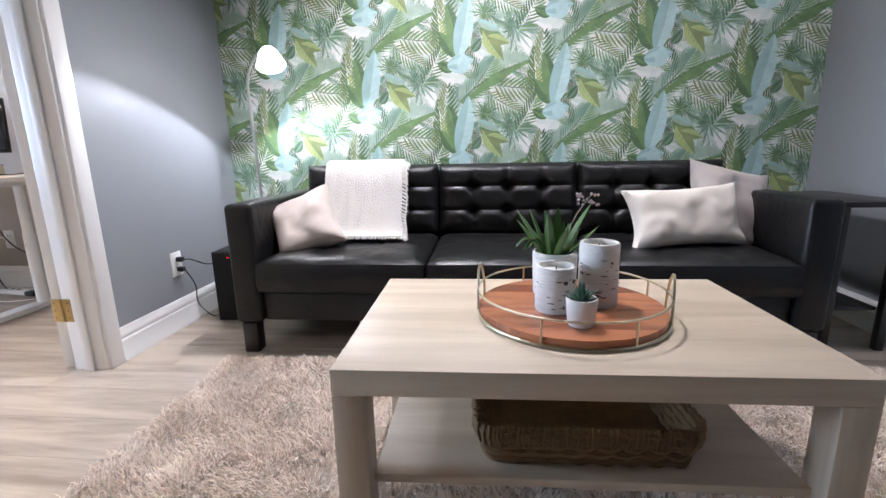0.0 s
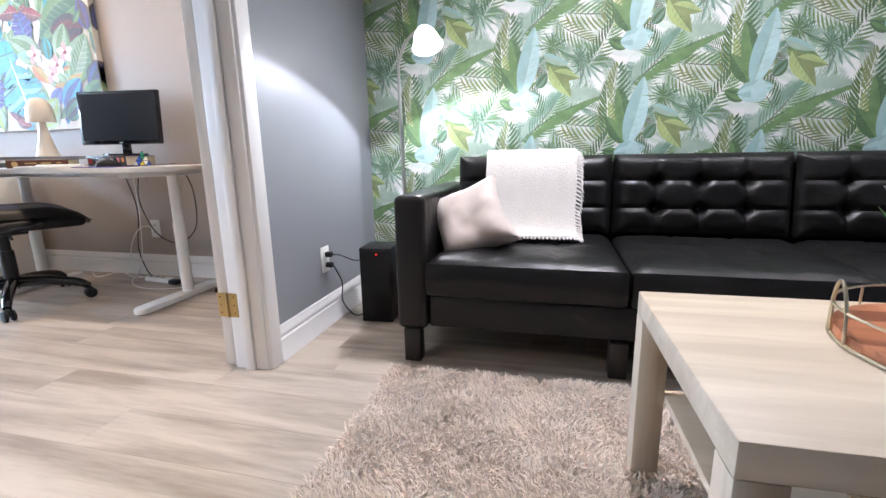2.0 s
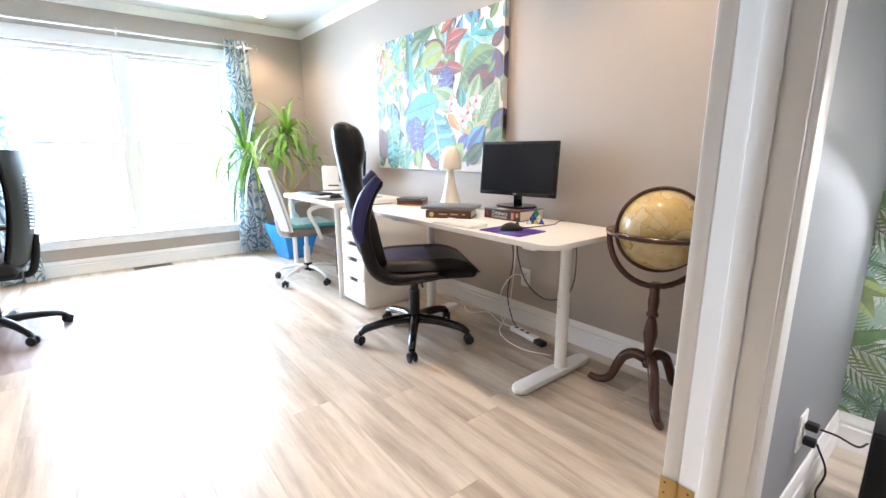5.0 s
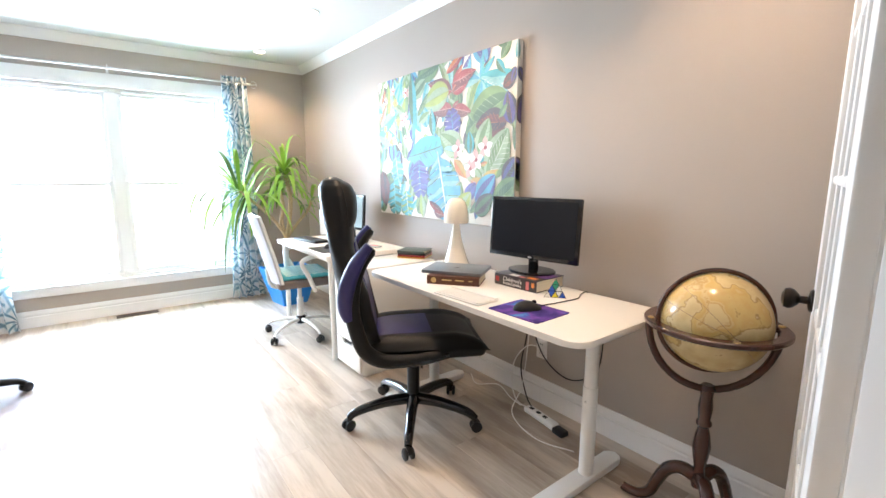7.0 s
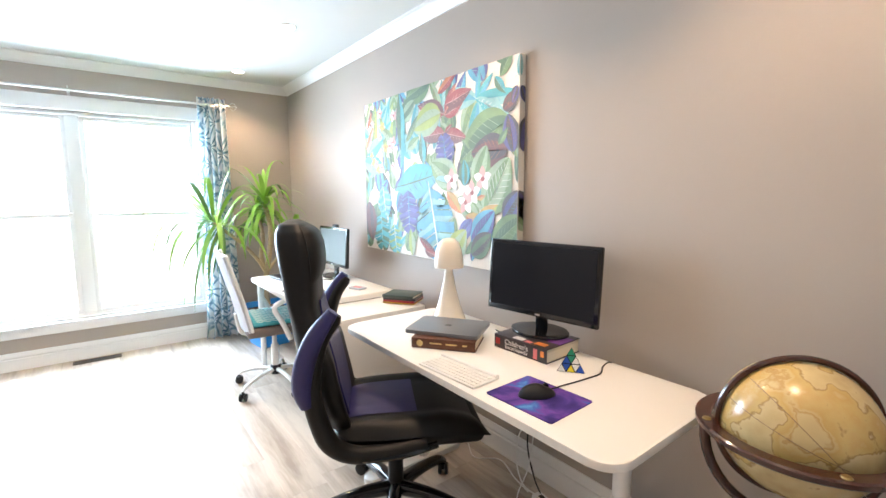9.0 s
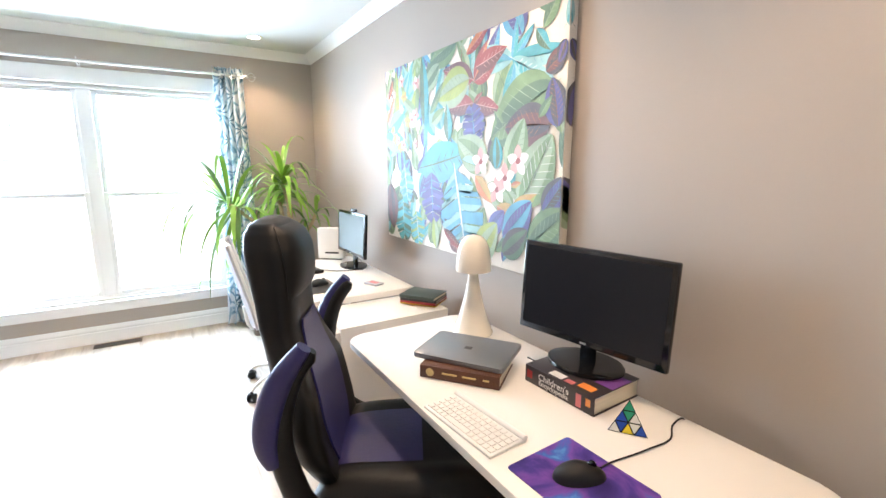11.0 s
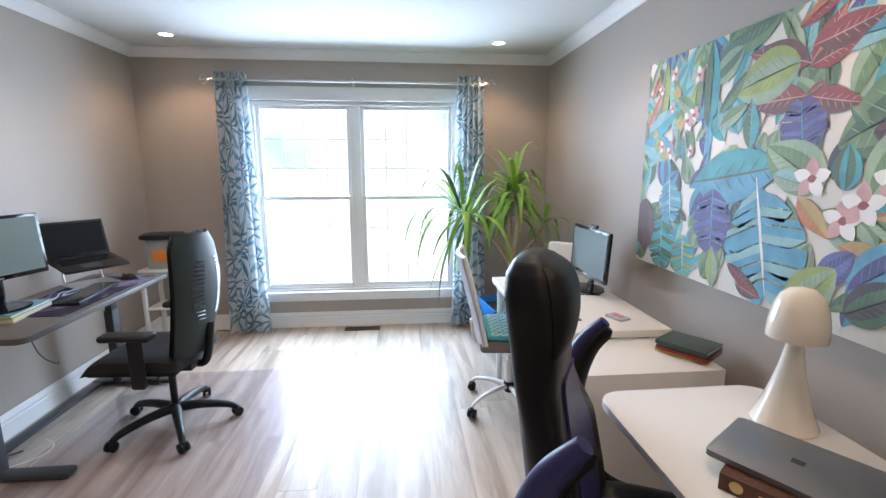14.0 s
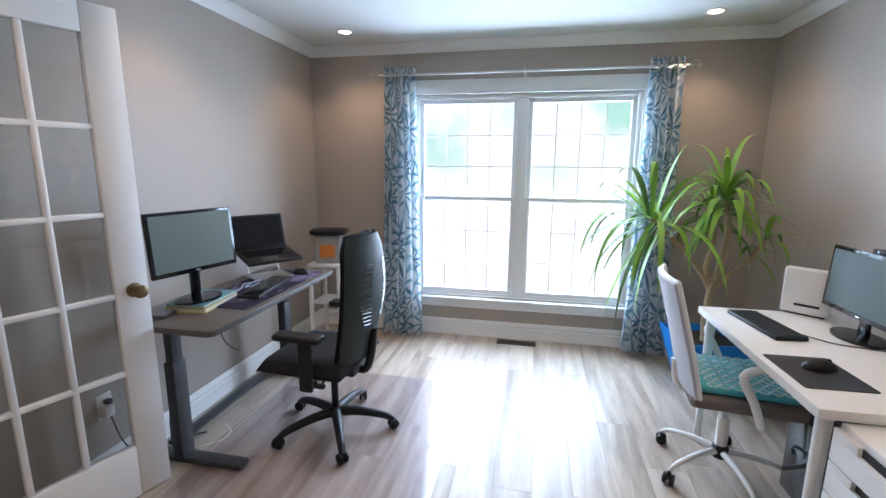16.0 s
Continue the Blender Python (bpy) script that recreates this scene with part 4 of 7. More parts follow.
def birch_candle(x, y, r, h, seed, label):
    c = thing("candle", x, y, TRAY_Z, 20 * seed, label, "candle", "birch candles")
    rng = random.Random(seed)
    part("body", lathe([(0, 0), (r * 0.98, 0), (r, 0.004), (r * 1.01, h * 0.3), (r * 0.99, h * 0.7), (r, h - 0.006), (r * 0.96, h), (r * 0.84, h), (r * 0.80, h - 0.012), (0, h - 0.016)], 32), BIRCHBARK, c)
    for k in range(44):
        a0, z, wd = rng.uniform(0, 360), rng.uniform(0.012, h - 0.02), rng.uniform(6, 26)
        big = k < 8
        hh = rng.uniform(0.006, 0.010) if big else rng.uniform(0.0010, 0.0030)
        def f(u, v, a0=a0, z=z, wd=wd, hh=hh):
            a = radians(a0 + (u - 0.5) * wd)
            lens = math.sin(math.pi * u) ** 0.7
            rr = r * 1.012 + 0.0008
            return Vector((rr * math.cos(a), rr * math.sin(a), z + (v - 0.5) * hh * lens))
        part("bark_mark", sheet(f, 6, 1), BARK_SCAR, c)
    part("wick", tube([(0, 0, h - 0.016), (0.002, 0, h - 0.004)], 0.0012, 5), PLASTIC, c)


birch_candle(0.245, 1.352, 0.043, 0.098, 3, "short white birch-bark candle on the tray")
birch_candle(0.345, 1.395, 0.043, 0.140, 7, "tall white birch-bark candle on the tray")


def spike(bm_list, base, tip_dir, ln, wd, th, curl, n=7):
    d = Vector(tip_dir).normalized()
    side = d.cross(Vector((0, 0, 1))).normalized()
    out = Vector((d.x, d.y, 0)).normalized() if abs(d.x) + abs(d.y) > 1e-4 else Vector((1, 0, 0))
    pts, ws = [], []
    p = Vector(base)
    for k in range(n + 1):
        t = k / n
        pts.append(p.copy())
        ws.append(max(0.0006, wd * (1 - t) ** 0.6 * (0.75 + 0.5 * t)))
        d = (d + out * curl / n).normalized()
        p = p + d * ln / n
    bm = bmesh.new()
    rings = []
    for q, w in zip(pts, ws):
        up = Vector((0, 0, 1)).cross(side).normalized()
        nrm = Vector((-out.x * 0.6, -out.y * 0.6, 0.8)).normalized()
        rings.append([bm.verts.new(q + side * w), bm.verts.new(q + nrm * th * w / wd * 0.3), bm.verts.new(q - side * w), bm.verts.new(q - nrm * th * w / wd)])
    for a, b in zip(rings, rings[1:]):
        for k in range(4):
            bm.faces.new((a[k], a[(k + 1) % 4], b[(k + 1) % 4], b[k]))
    bmesh.ops.recalc_face_normals(bm, faces=bm.faces[:])
    bm_list.append(bm)


def aloe():
    p = thing("potted_aloe", 0.258, 1.455, TRAY_Z, 0, "green aloe with dried flower stem in a white birch-look pot", "plant")
    part("pot", lathe([(0, 0), (0.046, 0), (0.050, 0.01), (0.052, 0.10), (0.050, 0.106), (0.045, 0.106), (0.044, 0.09), (0, 0.088)], 28), BIRCHBARK, p)
    part("soil", lathe([(0, 0.089), (0.044, 0.0895), (0, 0.094)], 20), SOIL, p)
    rng = random.Random(11)
    for k in range(15):
        a, el = k * 137.5, 42 + 42 * (k / 15)
        bms = []
        spike(bms, (0.012 * math.cos(radians(a)), 0.012 * math.sin(radians(a)), 0.088), (math.cos(radians(a)) * math.cos(radians(el)), math.sin(radians(a)) * math.cos(radians(el)), math.sin(radians(el))), rng.uniform(0.085, 0.15), 0.0155, 0.011, rng.uniform(-0.3, 0.25))
        part("leaf", bms[0], M("aloe_green", (0.055, 0.125, 0.03), 0.35, var=0.3, scale=20) if k == 0 else bpy.data.materials["aloe_green"], p)
    for a, ln in ((170, 0.09), (200, 0.08), (185, 0.06)):
        part("trailing_stem", tube(curve([(0.02 * math.cos(radians(a)), 0.02 * math.sin(radians(a)), 0.09), (ln * 0.7 * math.cos(radians(a)), ln * 0.7 * math.sin(radians(a)), 0.135), (ln * math.cos(radians(a)), ln * math.sin(radians(a)), 0.115)], 5), [0.004] * 10 + [0.002], 5), bpy.data.materials["aloe_green"], p)
    part("flower_stalk", tube(curve([(0.01, 0.0, 0.09), (0.04, 0.0, 0.18), (0.075, 0.0, 0.235)], 5), 0.0012, 5), M("dry_stalk", (0.35, 0.27, 0.2), 0.9), p)
    part("dried_flower", join(*[move(lathe([(0, -0.004), (0.004, 0), (0, 0.005)], 6), 0.06 + rng.uniform(-0.02, 0.035), rng.uniform(-0.01, 0.01), 0.225 + rng.uniform(-0.012, 0.015)) for _ in range(22)]), M("dry_petals", (0.36, 0.27, 0.25), 0.9), p)


aloe()


def succulent():
    p = thing("potted_succulent", 0.282, 1.262, TRAY_Z, 0, "small spiky succulent in a tapered white pot", "plant")
    part("pot", lathe([(0, 0), (0.024, 0), (0.026, 0.003), (0.031, 0.052), (0.030, 0.055), (0.026, 0.055), (0.025, 0.046), (0, 0.045)], 28), M("matte_white_ceramic", (0.72, 0.70, 0.67), 0.5, var=0.04), p)
    part("soil", lathe([(0, 0.046), (0.025, 0.0465), (0, 0.049)], 16), SOIL, p)
    g = M("succulent_green", (0.045, 0.115, 0.075), 0.45, var=0.3, scale=30)
    rng = random.Random(5)
    for k in range(34):
        a, el = k * 137.5, 12 + 72 * (k / 34)
        bms = []
        spike(bms, (0, 0, 0.047), (math.cos(radians(a)) * math.cos(radians(el)), math.sin(radians(a)) * math.cos(radians(el)), math.sin(radians(el))), rng.uniform(0.030, 0.042), 0.0055, 0.004, -0.25, 4)
        part("leaf", bms[0], g, p)


succulent()


# ---- living room: rug ----
def rug():
    x0, x1, y0, y1 = -0.92, 1.70, -0.25, 1.985
    r = tagged(new("rug"), "thick beige shag rug with a matted pile", "rug")
    nx, ny = 90, 80
    part("backing", sheet(lambda u, v: Vector((x0 + u * (x1 - x0), y0 + v * (y1 - y0), 0.010 + 0.006 * noise.noise((u * 14, v * 14, 0)))), nx, ny, 0.006), SHAG_BASE, r)
    n = 175000
    rs = np.random.RandomState(3)
    px, py = rs.uniform(x0 - 0.005, x1 + 0.005, n), rs.uniform(y0 - 0.005, y1 + 0.005, n)
    lean = np.array([noise.noise_vector((x * 11, y * 11, 1.0)) + 0.5 * noise.noise_vector((x * 4, y * 4, 4.0)) for x, y in zip(px, py)])
    fine = rs.normal(0, 0.55, (n, 2))
    d = lean[:, :2] * 1.3 + fine
    d /= np.maximum(1.0, np.linalg.norm(d, axis=1))[:, None]
    ln = rs.uniform(0.020, 0.033, n) * (1 + 0.45 * lean[:, 2])
    ang = rs.uniform(0, math.tau, n)
    wx, wy = np.cos(ang) * 0.0018, np.sin(ang) * 0.0018
    base = np.stack([px, py, np.full(n, 0.008)], 1)
    mid = base + np.stack([d[:, 0] * ln * 0.35, d[:, 1] * ln * 0.35, ln * 0.55], 1)
    tip = base + np.stack([d[:, 0] * ln * 0.95, d[:, 1] * ln * 0.95, ln * 0.78], 1)
    off = np.stack([wx, wy, np.zeros(n)], 1)
    co = np.stack([base - off, base + off, mid + off, mid - off, tip], 1).reshape(-1, 3)
    i = np.arange(n)[:, None] * 5
    faces = [tuple(q) for q in (i + np.array([0, 1, 2, 3])).tolist()] + [tuple(q) for q in (i + np.array([3, 2, 4])).tolist()]
    me = bpy.data.meshes.new("shag")
    me.from_pydata(co.tolist(), [], faces)
    me.materials.append(SHAG_PILE)
    ob = new("shag", me)
    ob.parent = r
    tagged(ob, kind="stuff")


SHAG_PILE = M("shag_pile", (0.82, 0.70, 0.59), 0.9, var=0.22, scale=6, sheen=0.3)
rug()


# ---- office: doors ----
def french_door(name, x, y, rz, label, knob_mat, width=0.76, height=2.03, st=0.108):
    """Origin at the hinge edge; the leaf runs along its own +x, thick in y."""
    d = thing(name, x, y, 0.008, rz, label, "door", "", "structure")
    top, bot, th = 0.112, 0.235, 0.036
    for x0 in (0, width - st):
        part("stile", block(x0, x0 + st, -th / 2, th / 2, 0, height, 0.003), WHITE_TRIM, d)
    part("top_rail", block(st, width - st, -th / 2, th / 2, height - top, height, 0.002), WHITE_TRIM, d)
    part("bottom_rail", block(st, width - st, -th / 2, th / 2, 0, bot, 0.002), WHITE_TRIM, d)
    cols, rows = 3, 5
    gw, gh = (width - 2 * st) / cols, (height - top - bot) / rows
    for k in range(1, cols):
        part("muntin", block(st + k * gw - 0.011, st + k * gw + 0.011, -0.015, 0.015, bot, height - top, 0.006), WHITE_TRIM, d)
    for k in range(1, rows):
        part("muntin", block(st, width - st, -0.0145, 0.0145, bot + k * gh - 0.011, bot + k * gh + 0.011, 0.006), WHITE_TRIM, d)
    for i in range(cols):
        for j in range(rows):
            part("pane", block(st + i * gw + 0.002, st + (i + 1) * gw - 0.002, -0.002, 0.002, bot + j * gh + 0.002, bot + (j + 1) * gh - 0.002), DOOR_GLASS, d, smooth=False)
    for s in (1, -1):
        k = part("door_knob", move(lathe([(0, 0), (0.030, 0), (0.031, 0.004), (0.026, 0.009), (0.011, 0.012), (0.010, 0.028), (0.016, 0.032), (0.026, 0.042), (0.029, 0.052), (0.026, 0.062), (0.014, 0.068), (0, 0.069)], 24), width - 0.058, s * th / 2, 0.925, -90 * s), knob_mat, d)
    return d


french_door("door_1", XP0 - 0.024, 1.888, 90 + 13.5, "white fifteen-pane French door folded open into the office", DARK_METAL)
french_door("door_2", -3.515, -0.524, 180 - 18, "white fifteen-pane French door standing open by the dark desk", M("antique_brass", (0.22, 0.16, 0.08), 0.3, 1.0), 0.78, st=0.126)
for z in (0.245, 1.80):
    h = thing("door_hinge", XP0 - 0.006, OPEN1 - 0.0195, z, 0, "polished brass butt hinge on the white door lining", "hinge", "door hinges")
    part("leaf", block(0.004, 0.042, -0.002, 0.0, -0.045, 0.045, 0.0005), BRASS, h)
    part("leaf", block(-0.040, -0.004, -0.002, 0.0, -0.045, 0.045, 0.0005), BRASS, h)
    part("knuckle", tube([(0, -0.003, -0.046), (0, -0.003, 0.046)], 0.0045, 10), BRASS, h)
    for dx in (-0.028, 0.028):
        for dz in (-0.03, 0.0, 0.03):
            part("screw", move(lathe([(0, 0), (0.003, 0), (0.002, 0.001), (0, 0.001)], 8), dx, -0.002, dz, 90), DARK_METAL, h)


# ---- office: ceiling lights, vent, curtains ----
# living-room fixtures are invented too, only to carry the fill spots
for x, y in DOWNLIGHTS + LIVING_FILL_LIGHTS:
    f = thing("ceiling_light", x, y, H, 0, "small round recessed ceiling downlight, lit; unseen and added in the living room", "ceiling light", "recessed downlights")
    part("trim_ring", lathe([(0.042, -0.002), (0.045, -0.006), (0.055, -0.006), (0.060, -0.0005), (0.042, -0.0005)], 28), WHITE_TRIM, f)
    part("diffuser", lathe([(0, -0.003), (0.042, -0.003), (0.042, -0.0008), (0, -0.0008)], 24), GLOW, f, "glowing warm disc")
v = thing("floor_vent", -6.245, 1.25, 0.0, 0, "brown metal floor vent set in the planks", "vent")
part("frame", join(block(-0.045, -0.036, -0.16, 0.16, 0, 0.005, 0.001), block(0.036, 0.045, -0.16, 0.16, 0, 0.005, 0.001), block(-0.036, 0.036, -0.16, -0.15, 0, 0.005, 0.001), block(-0.036, 0.036, 0.15, 0.16, 0, 0.005, 0.001)), M("brown_vent", (0.07, 0.05, 0.035), 0.5, 0.3), v)
part("backing", block(-0.036, 0.036, -0.15, 0.15, 0.0002, 0.001), PLASTIC, v)
for k in range(24):
    part("slat", block(-0.036, 0.036, -0.145 + k * 0.0125, -0.140 + k * 0.0125, 0.001, 0.004), bpy.data.materials["brown_vent"], v, smooth=False)


def curtain_mat():
    m = bpy.data.materials.new("blue_leaf_curtain")
    m.use_nodes = True
    nt = m.node_tree
    p = nt.nodes["Principled BSDF"]
    p.inputs["Roughness"].default_value = 0.85
    tc = nt.nodes.new("ShaderNodeTexCoord")
    L = nt.links.new

    def math_node(op, a, b=None):
        n = nt.nodes.new("ShaderNodeMath")
        n.operation = op
        for k, v in ((0, a), (1, b)):
            if isinstance(v, (int, float)):
                n.inputs[k].default_value = v
            elif v is not None:
                L(v, n.inputs[k])
        return n.outputs[0]

    def fans(scale, shift, blades):
        """Palm fans: blades that radiate from scattered centres."""
        mp = nt.nodes.new("ShaderNodeMapping")
        mp.inputs["Location"].default_value = (shift, shift * 0.7, 0)
        L(tc.outputs["UV"], mp.inputs[0])
        vo = nt.nodes.new("ShaderNodeTexVoronoi")
        vo.voronoi_dimensions = "2D"
        vo.inputs["Scale"].default_value = scale
        L(mp.outputs[0], vo.inputs["Vector"])
        sub = nt.nodes.new("ShaderNodeVectorMath")
        sub.operation = "SUBTRACT"
        L(mp.outputs[0], sub.inputs[0])
        L(vo.outputs["Position"], sub.inputs[1])
        sp = nt.nodes.new("ShaderNodeSeparateXYZ")
        L(sub.outputs[0], sp.inputs[0])
        ang = math_node("ARCTAN2", sp.outputs[1], sp.outputs[0])
        wave = math_node("SINE", math_node("MULTIPLY", ang, blades))
        return math_node("SUBTRACT", math_node("MULTIPLY", wave, 0.5), math_node("MULTIPLY", vo.outputs["Distance"], 0.55))

    n1 = nt.nodes.new("ShaderNodeTexNoise")
    n1.inputs["Scale"].default_value, n1.inputs["Detail"].default_value = 7, 4
    L(tc.outputs["UV"], n1.inputs["Vector"])
    fac = math_node("ADD", math_node("MAXIMUM", fans(3.6, 0.0, 9), fans(2.7, 3.7, 11)), math_node("MULTIPLY", n1.outputs["Fac"], 0.70))
    r = nt.nodes.new("ShaderNodeValToRGB")
    els = r.color_ramp.elements
    els[0].position, els[0].color = 0.20, (0.76, 0.77, 0.77, 1)
    els[1].position, els[1].color = 0.78, (0.09, 0.16, 0.21, 1)
    for pos, c in ((0.34, (0.66, 0.72, 0.75)), (0.44, (0.40, 0.53, 0.60)), (0.60, (0.20, 0.33, 0.41))):
        e = els.new(pos)
        e.color = (*c, 1)
    L(fac, r.inputs[0])
    L(r.outputs[0], p.inputs["Base Color"])
    tl = nt.nodes.new("ShaderNodeBsdfTranslucent")
    mx = nt.nodes.new("ShaderNodeMixShader")
    mx.inputs[0].default_value = 0.30
    nt.links.new(r.outputs[0], tl.inputs[0])
    out = nt.nodes["Material Output"]
    nt.links.new(p.outputs[0], mx.inputs[1])
    nt.links.new(tl.outputs[0], mx.inputs[2])
    nt.links.new(mx.outputs[0], out.inputs[0])
    return m


CURTAIN = curtain_mat()


def curtain(y0, y1, y2, y3, seed, label):
    """y0, y1: edges at the top; y2, y3: at the floor."""
    c = thing("curtain", -6.245, 0, 0, 0, label, "curtain", "window curtains")
    folds = 5.0
    def f(u, w):
        z = 0.015 + (2.215 - 0.015) * w
        ya, yb = y2 + (y0 - y2) * w ** 0.6, y3 + (y1 - y3) * w ** 0.6
        ph = u * folds * math.tau + seed + 0.7 * noise.noise((u * 3, w * 1.5, seed)) * (1 - w)
        amp = 0.028 + 0.014 * (1 - w) + 0.012 * noise.noise((u * 4, w * 2, seed + 3))
        return Vector((amp * math.sin(ph) + 0.05 * (1 - w) ** 2, ya + (yb - ya) * u + 0.012 * math.cos(ph), z))
    bm = sheet(f, 80, 36)
    uv = bm.loops.layers.uv.new("UVMap")
    bm.verts.index_update()
    for fc in bm.faces:
        for lp in fc.loops:
            i, j = divmod(lp.vert.index, 37)
            lp[uv].uv = (i / 80 * 0.95, j / 36 * 2.2)
    part("cloth", bm, CURTAIN, c)
    for k in range(5):
        yk = y0 + (y1 - y0) * (k + 0.5) / 5
        part("grommet", move(tube([(0.024 * math.cos(a * math.tau / 16), 0.024 * math.sin(a * math.tau / 16), 0) for a in range(16)], 0.004, 6, True), 0.03 * (-1) ** k, yk, 2.155, 0, 62, 0), CHROME, c)


curtain(0.135, 0.385, 0.10, 0.46, 0.4, "blue and white leaf-print curtain hanging to the floor")
curtain(2.115, 2.335, 2.05, 2.38, 2.0, "blue and white leaf-print curtain gathered beside the plant")
rod = thing("curtain_rod", -6.245, 0, 2.155, 0, "slim brushed-nickel curtain rod with cage finials", "curtain rod")
part("rod", tube([(0, 0.10, 0), (0, 2.36, 0)], 0.010, 12), CHROME, rod)
for y, s in ((0.10, -1), (2.36, 1)):
    fin = part("finial", move(lathe([(0, 0), (0.012, 0.002), (0.012, 0.012), (0.006, 0.016), (0, 0.018)], 12), 0, y, 0, -90 * s), CHROME, rod)
    for a in range(4):
        part("cage_wire", move(tube(curve([(0.006, 0, 0.014), (0.030, 0, 0.036), (0.030, 0, 0.058), (0.0, 0, 0.080)], 4), 0.0022, 5), 0, y, 0, -90 * s, 0, 0) if a == 0 else move(move(tube(curve([(0.006, 0, 0.014), (0.030, 0, 0.036), (0.030, 0, 0.058), (0.0, 0, 0.080)], 4), 0.0022, 5), 0, 0, 0, 0, 0, 90 * a), 0, y, 0, -90 * s), CHROME, fin)
for y in (0.20, 1.235, 2.28):
    part("bracket", join(tube([(-0.104, y, -0.005), (0, y, -0.012)], 0.005, 6), box(0.004, 0.02, 0.05, -0.103, y, -0.03, 0.001), tube([(0, y, -0.014), (0, y, 0.03)], 0.004, 6)), CHROME, rod)


# ---- office: painted canvas ----
ART_INKS = [ink("canvas_cream", (0.767, 0.727, 0.654), var=0.06, scale=11), ink("art_turquoise", (0.087, 0.339, 0.376), var=0.5, scale=11), ink("art_sky_blue", (0.116, 0.333, 0.467), var=0.5, scale=11), ink("art_deep_green", (0.105, 0.173, 0.115), var=0.5, scale=11), ink("art_leaf_green", (0.174, 0.267, 0.143), var=0.5, scale=11), ink("art_lime", (0.316, 0.380, 0.125), var=0.5, scale=11), ink("art_indigo", (0.111, 0.106, 0.247), var=0.5, scale=11), ink("art_violet_blue", (0.149, 0.158, 0.369), var=0.5, scale=11), ink("art_crimson", (0.279, 0.089, 0.087), var=0.5, scale=11), ink("art_maroon", (0.166, 0.091, 0.089), var=0.5, scale=11), ink("art_orange", (0.472, 0.189, 0.093), var=0.5, scale=11), ink("art_ochre", (0.464, 0.320, 0.134), var=0.5, scale=11), ink("art_pink", (0.536, 0.321, 0.302), var=0.5, scale=11), ink("art_near_black", (0.096, 0.091, 0.096), var=0.5, scale=11), ink("art_aqua_pale", (0.257, 0.459, 0.461), var=0.5, scale=11), ink("art_white", (0.784, 0.761, 0.721), var=0.06, scale=11), ink("art_pale_green", (0.308, 0.400, 0.270), var=0.5, scale=11)]


def canvas():
    x0, x1, z0, z1, d = -4.625, -3.135, 0.965, 1.975, 0.038
    c = thing("wall_art", (x0 + x1) / 2, YN, z0, 0, "large canvas of tropical leaves and flowers in blue, green and red", "painting")
    w, h = x1 - x0, z1 - z0
    part("canvas_frame", box(w, d, h, 0, -d / 2, 0, 0.003), ART_INKS[0], c, "cream stretched canvas")
    faces, items = [], []

    def add(kind, x, y, angle, size, tones):
        items.append((kind, x, y, angle, size, tones))

    rng = random.Random(31)
    # quiet undergrowth behind, denser on the low and far side
    for _ in range(150):
        x, y = w * rng.random() ** 1.6, h * rng.random() ** 1.2
        add(rng.choice(("leaf", "broad", "slim")), x, y, rng.uniform(30, 150), rng.uniform(0.12, 0.20), rng.choice(((3, 13, 4), (3, 4, 16), (1, 14, 3), (4, 16, 5), (6, 2, 14), (16, 4, 3))))
    for x, y, a, size, m in ((1.0, 0.45, 80, 0.5, 3), (1.3, 0.35, 95, 0.45, 3), (0.75, 0.6, 60, 0.35, 8), (0.15, 0.45, 82, 0.5, 12), (0.22, 0.45, 75, 0.5, 11), (0.62, 0.02, 70, 0.3, 3)):
        add("stem", x, y, a, size, (m, m, m))
    add("slim", 1.20, 0.86, 178, 0.25, (14, 1, 2))
    add("slim", 1.20, 0.86, 150, 0.17, (2, 14, 1))
    add("slim", 1.20, 0.86, 77, 0.13, (2, 1, 14))
    add("slim", 1.20, 0.86, 35, 0.14, (1, 2, 14))
    add("slim", 1.20, 0.86, -9, 0.28, (1, 14, 2))
    add("slim", 1.20, 0.86, -31, 0.23, (14, 1, 15))
    add("slim", 1.21, 0.84, -79, 0.23, (14, 2, 1))
    add("slim", 1.21, 0.84, -109, 0.22, (2, 1, 14))
    add("leaf", 1.33, 0.94, -53, 0.11, (1, 3, 14))
    add("broad", 0.80, 1.02, -172, 0.23, (3, 4, 16))
    add("broad", 0.64, 0.94, -153, 0.18, (3, 16, 4))
    add("slim", 0.88, 0.94, 25, 0.19, (10, 8, 12))
    add("leaf", 0.94, 0.82, 159, 0.25, (8, 9, 12))
    add("leaf", 0.94, 0.82, 54, 0.16, (8, 10, 12))
    add("leaf", 0.94, 0.81, 14, 0.15, (9, 8, 12))
    add("leaf", 0.94, 0.72, 178, 0.21, (9, 8, 12))
    add("leaf", 0.94, 0.72, -17, 0.18, (8, 9, 12))
    add("leaf", 0.94, 0.72, 27, 0.07, (8, 9, 12))
    add("leaf", 0.95, 0.87, 8, 0.20, (8, 9, 12))
    add("broad", 0.90, 0.83, -173, 0.25, (5, 16, 4))
    add("monstera", 0.96, 0.52, 101, 0.17, (6, 7, 2))
    add("leaf", 0.73, 0.56, 92, 0.17, (3, 1, 14))
    add("broad", 0.64, 0.58, -85, 0.19, (16, 5, 4))
    add("broad", 1.43, 0.73, -159, 0.36, (4, 3, 16))
    add("broad", 1.42, 0.59, 174, 0.23, (13, 9, 10))
    add("broad", 1.46, 0.58, 97, 0.16, (13, 6, 10))
    add("broad", 1.39, 0.78, 28, 0.11, (13, 9, 10))
    add("broad", 1.48, 0.87, -118, 0.07, (13, 6, 10))
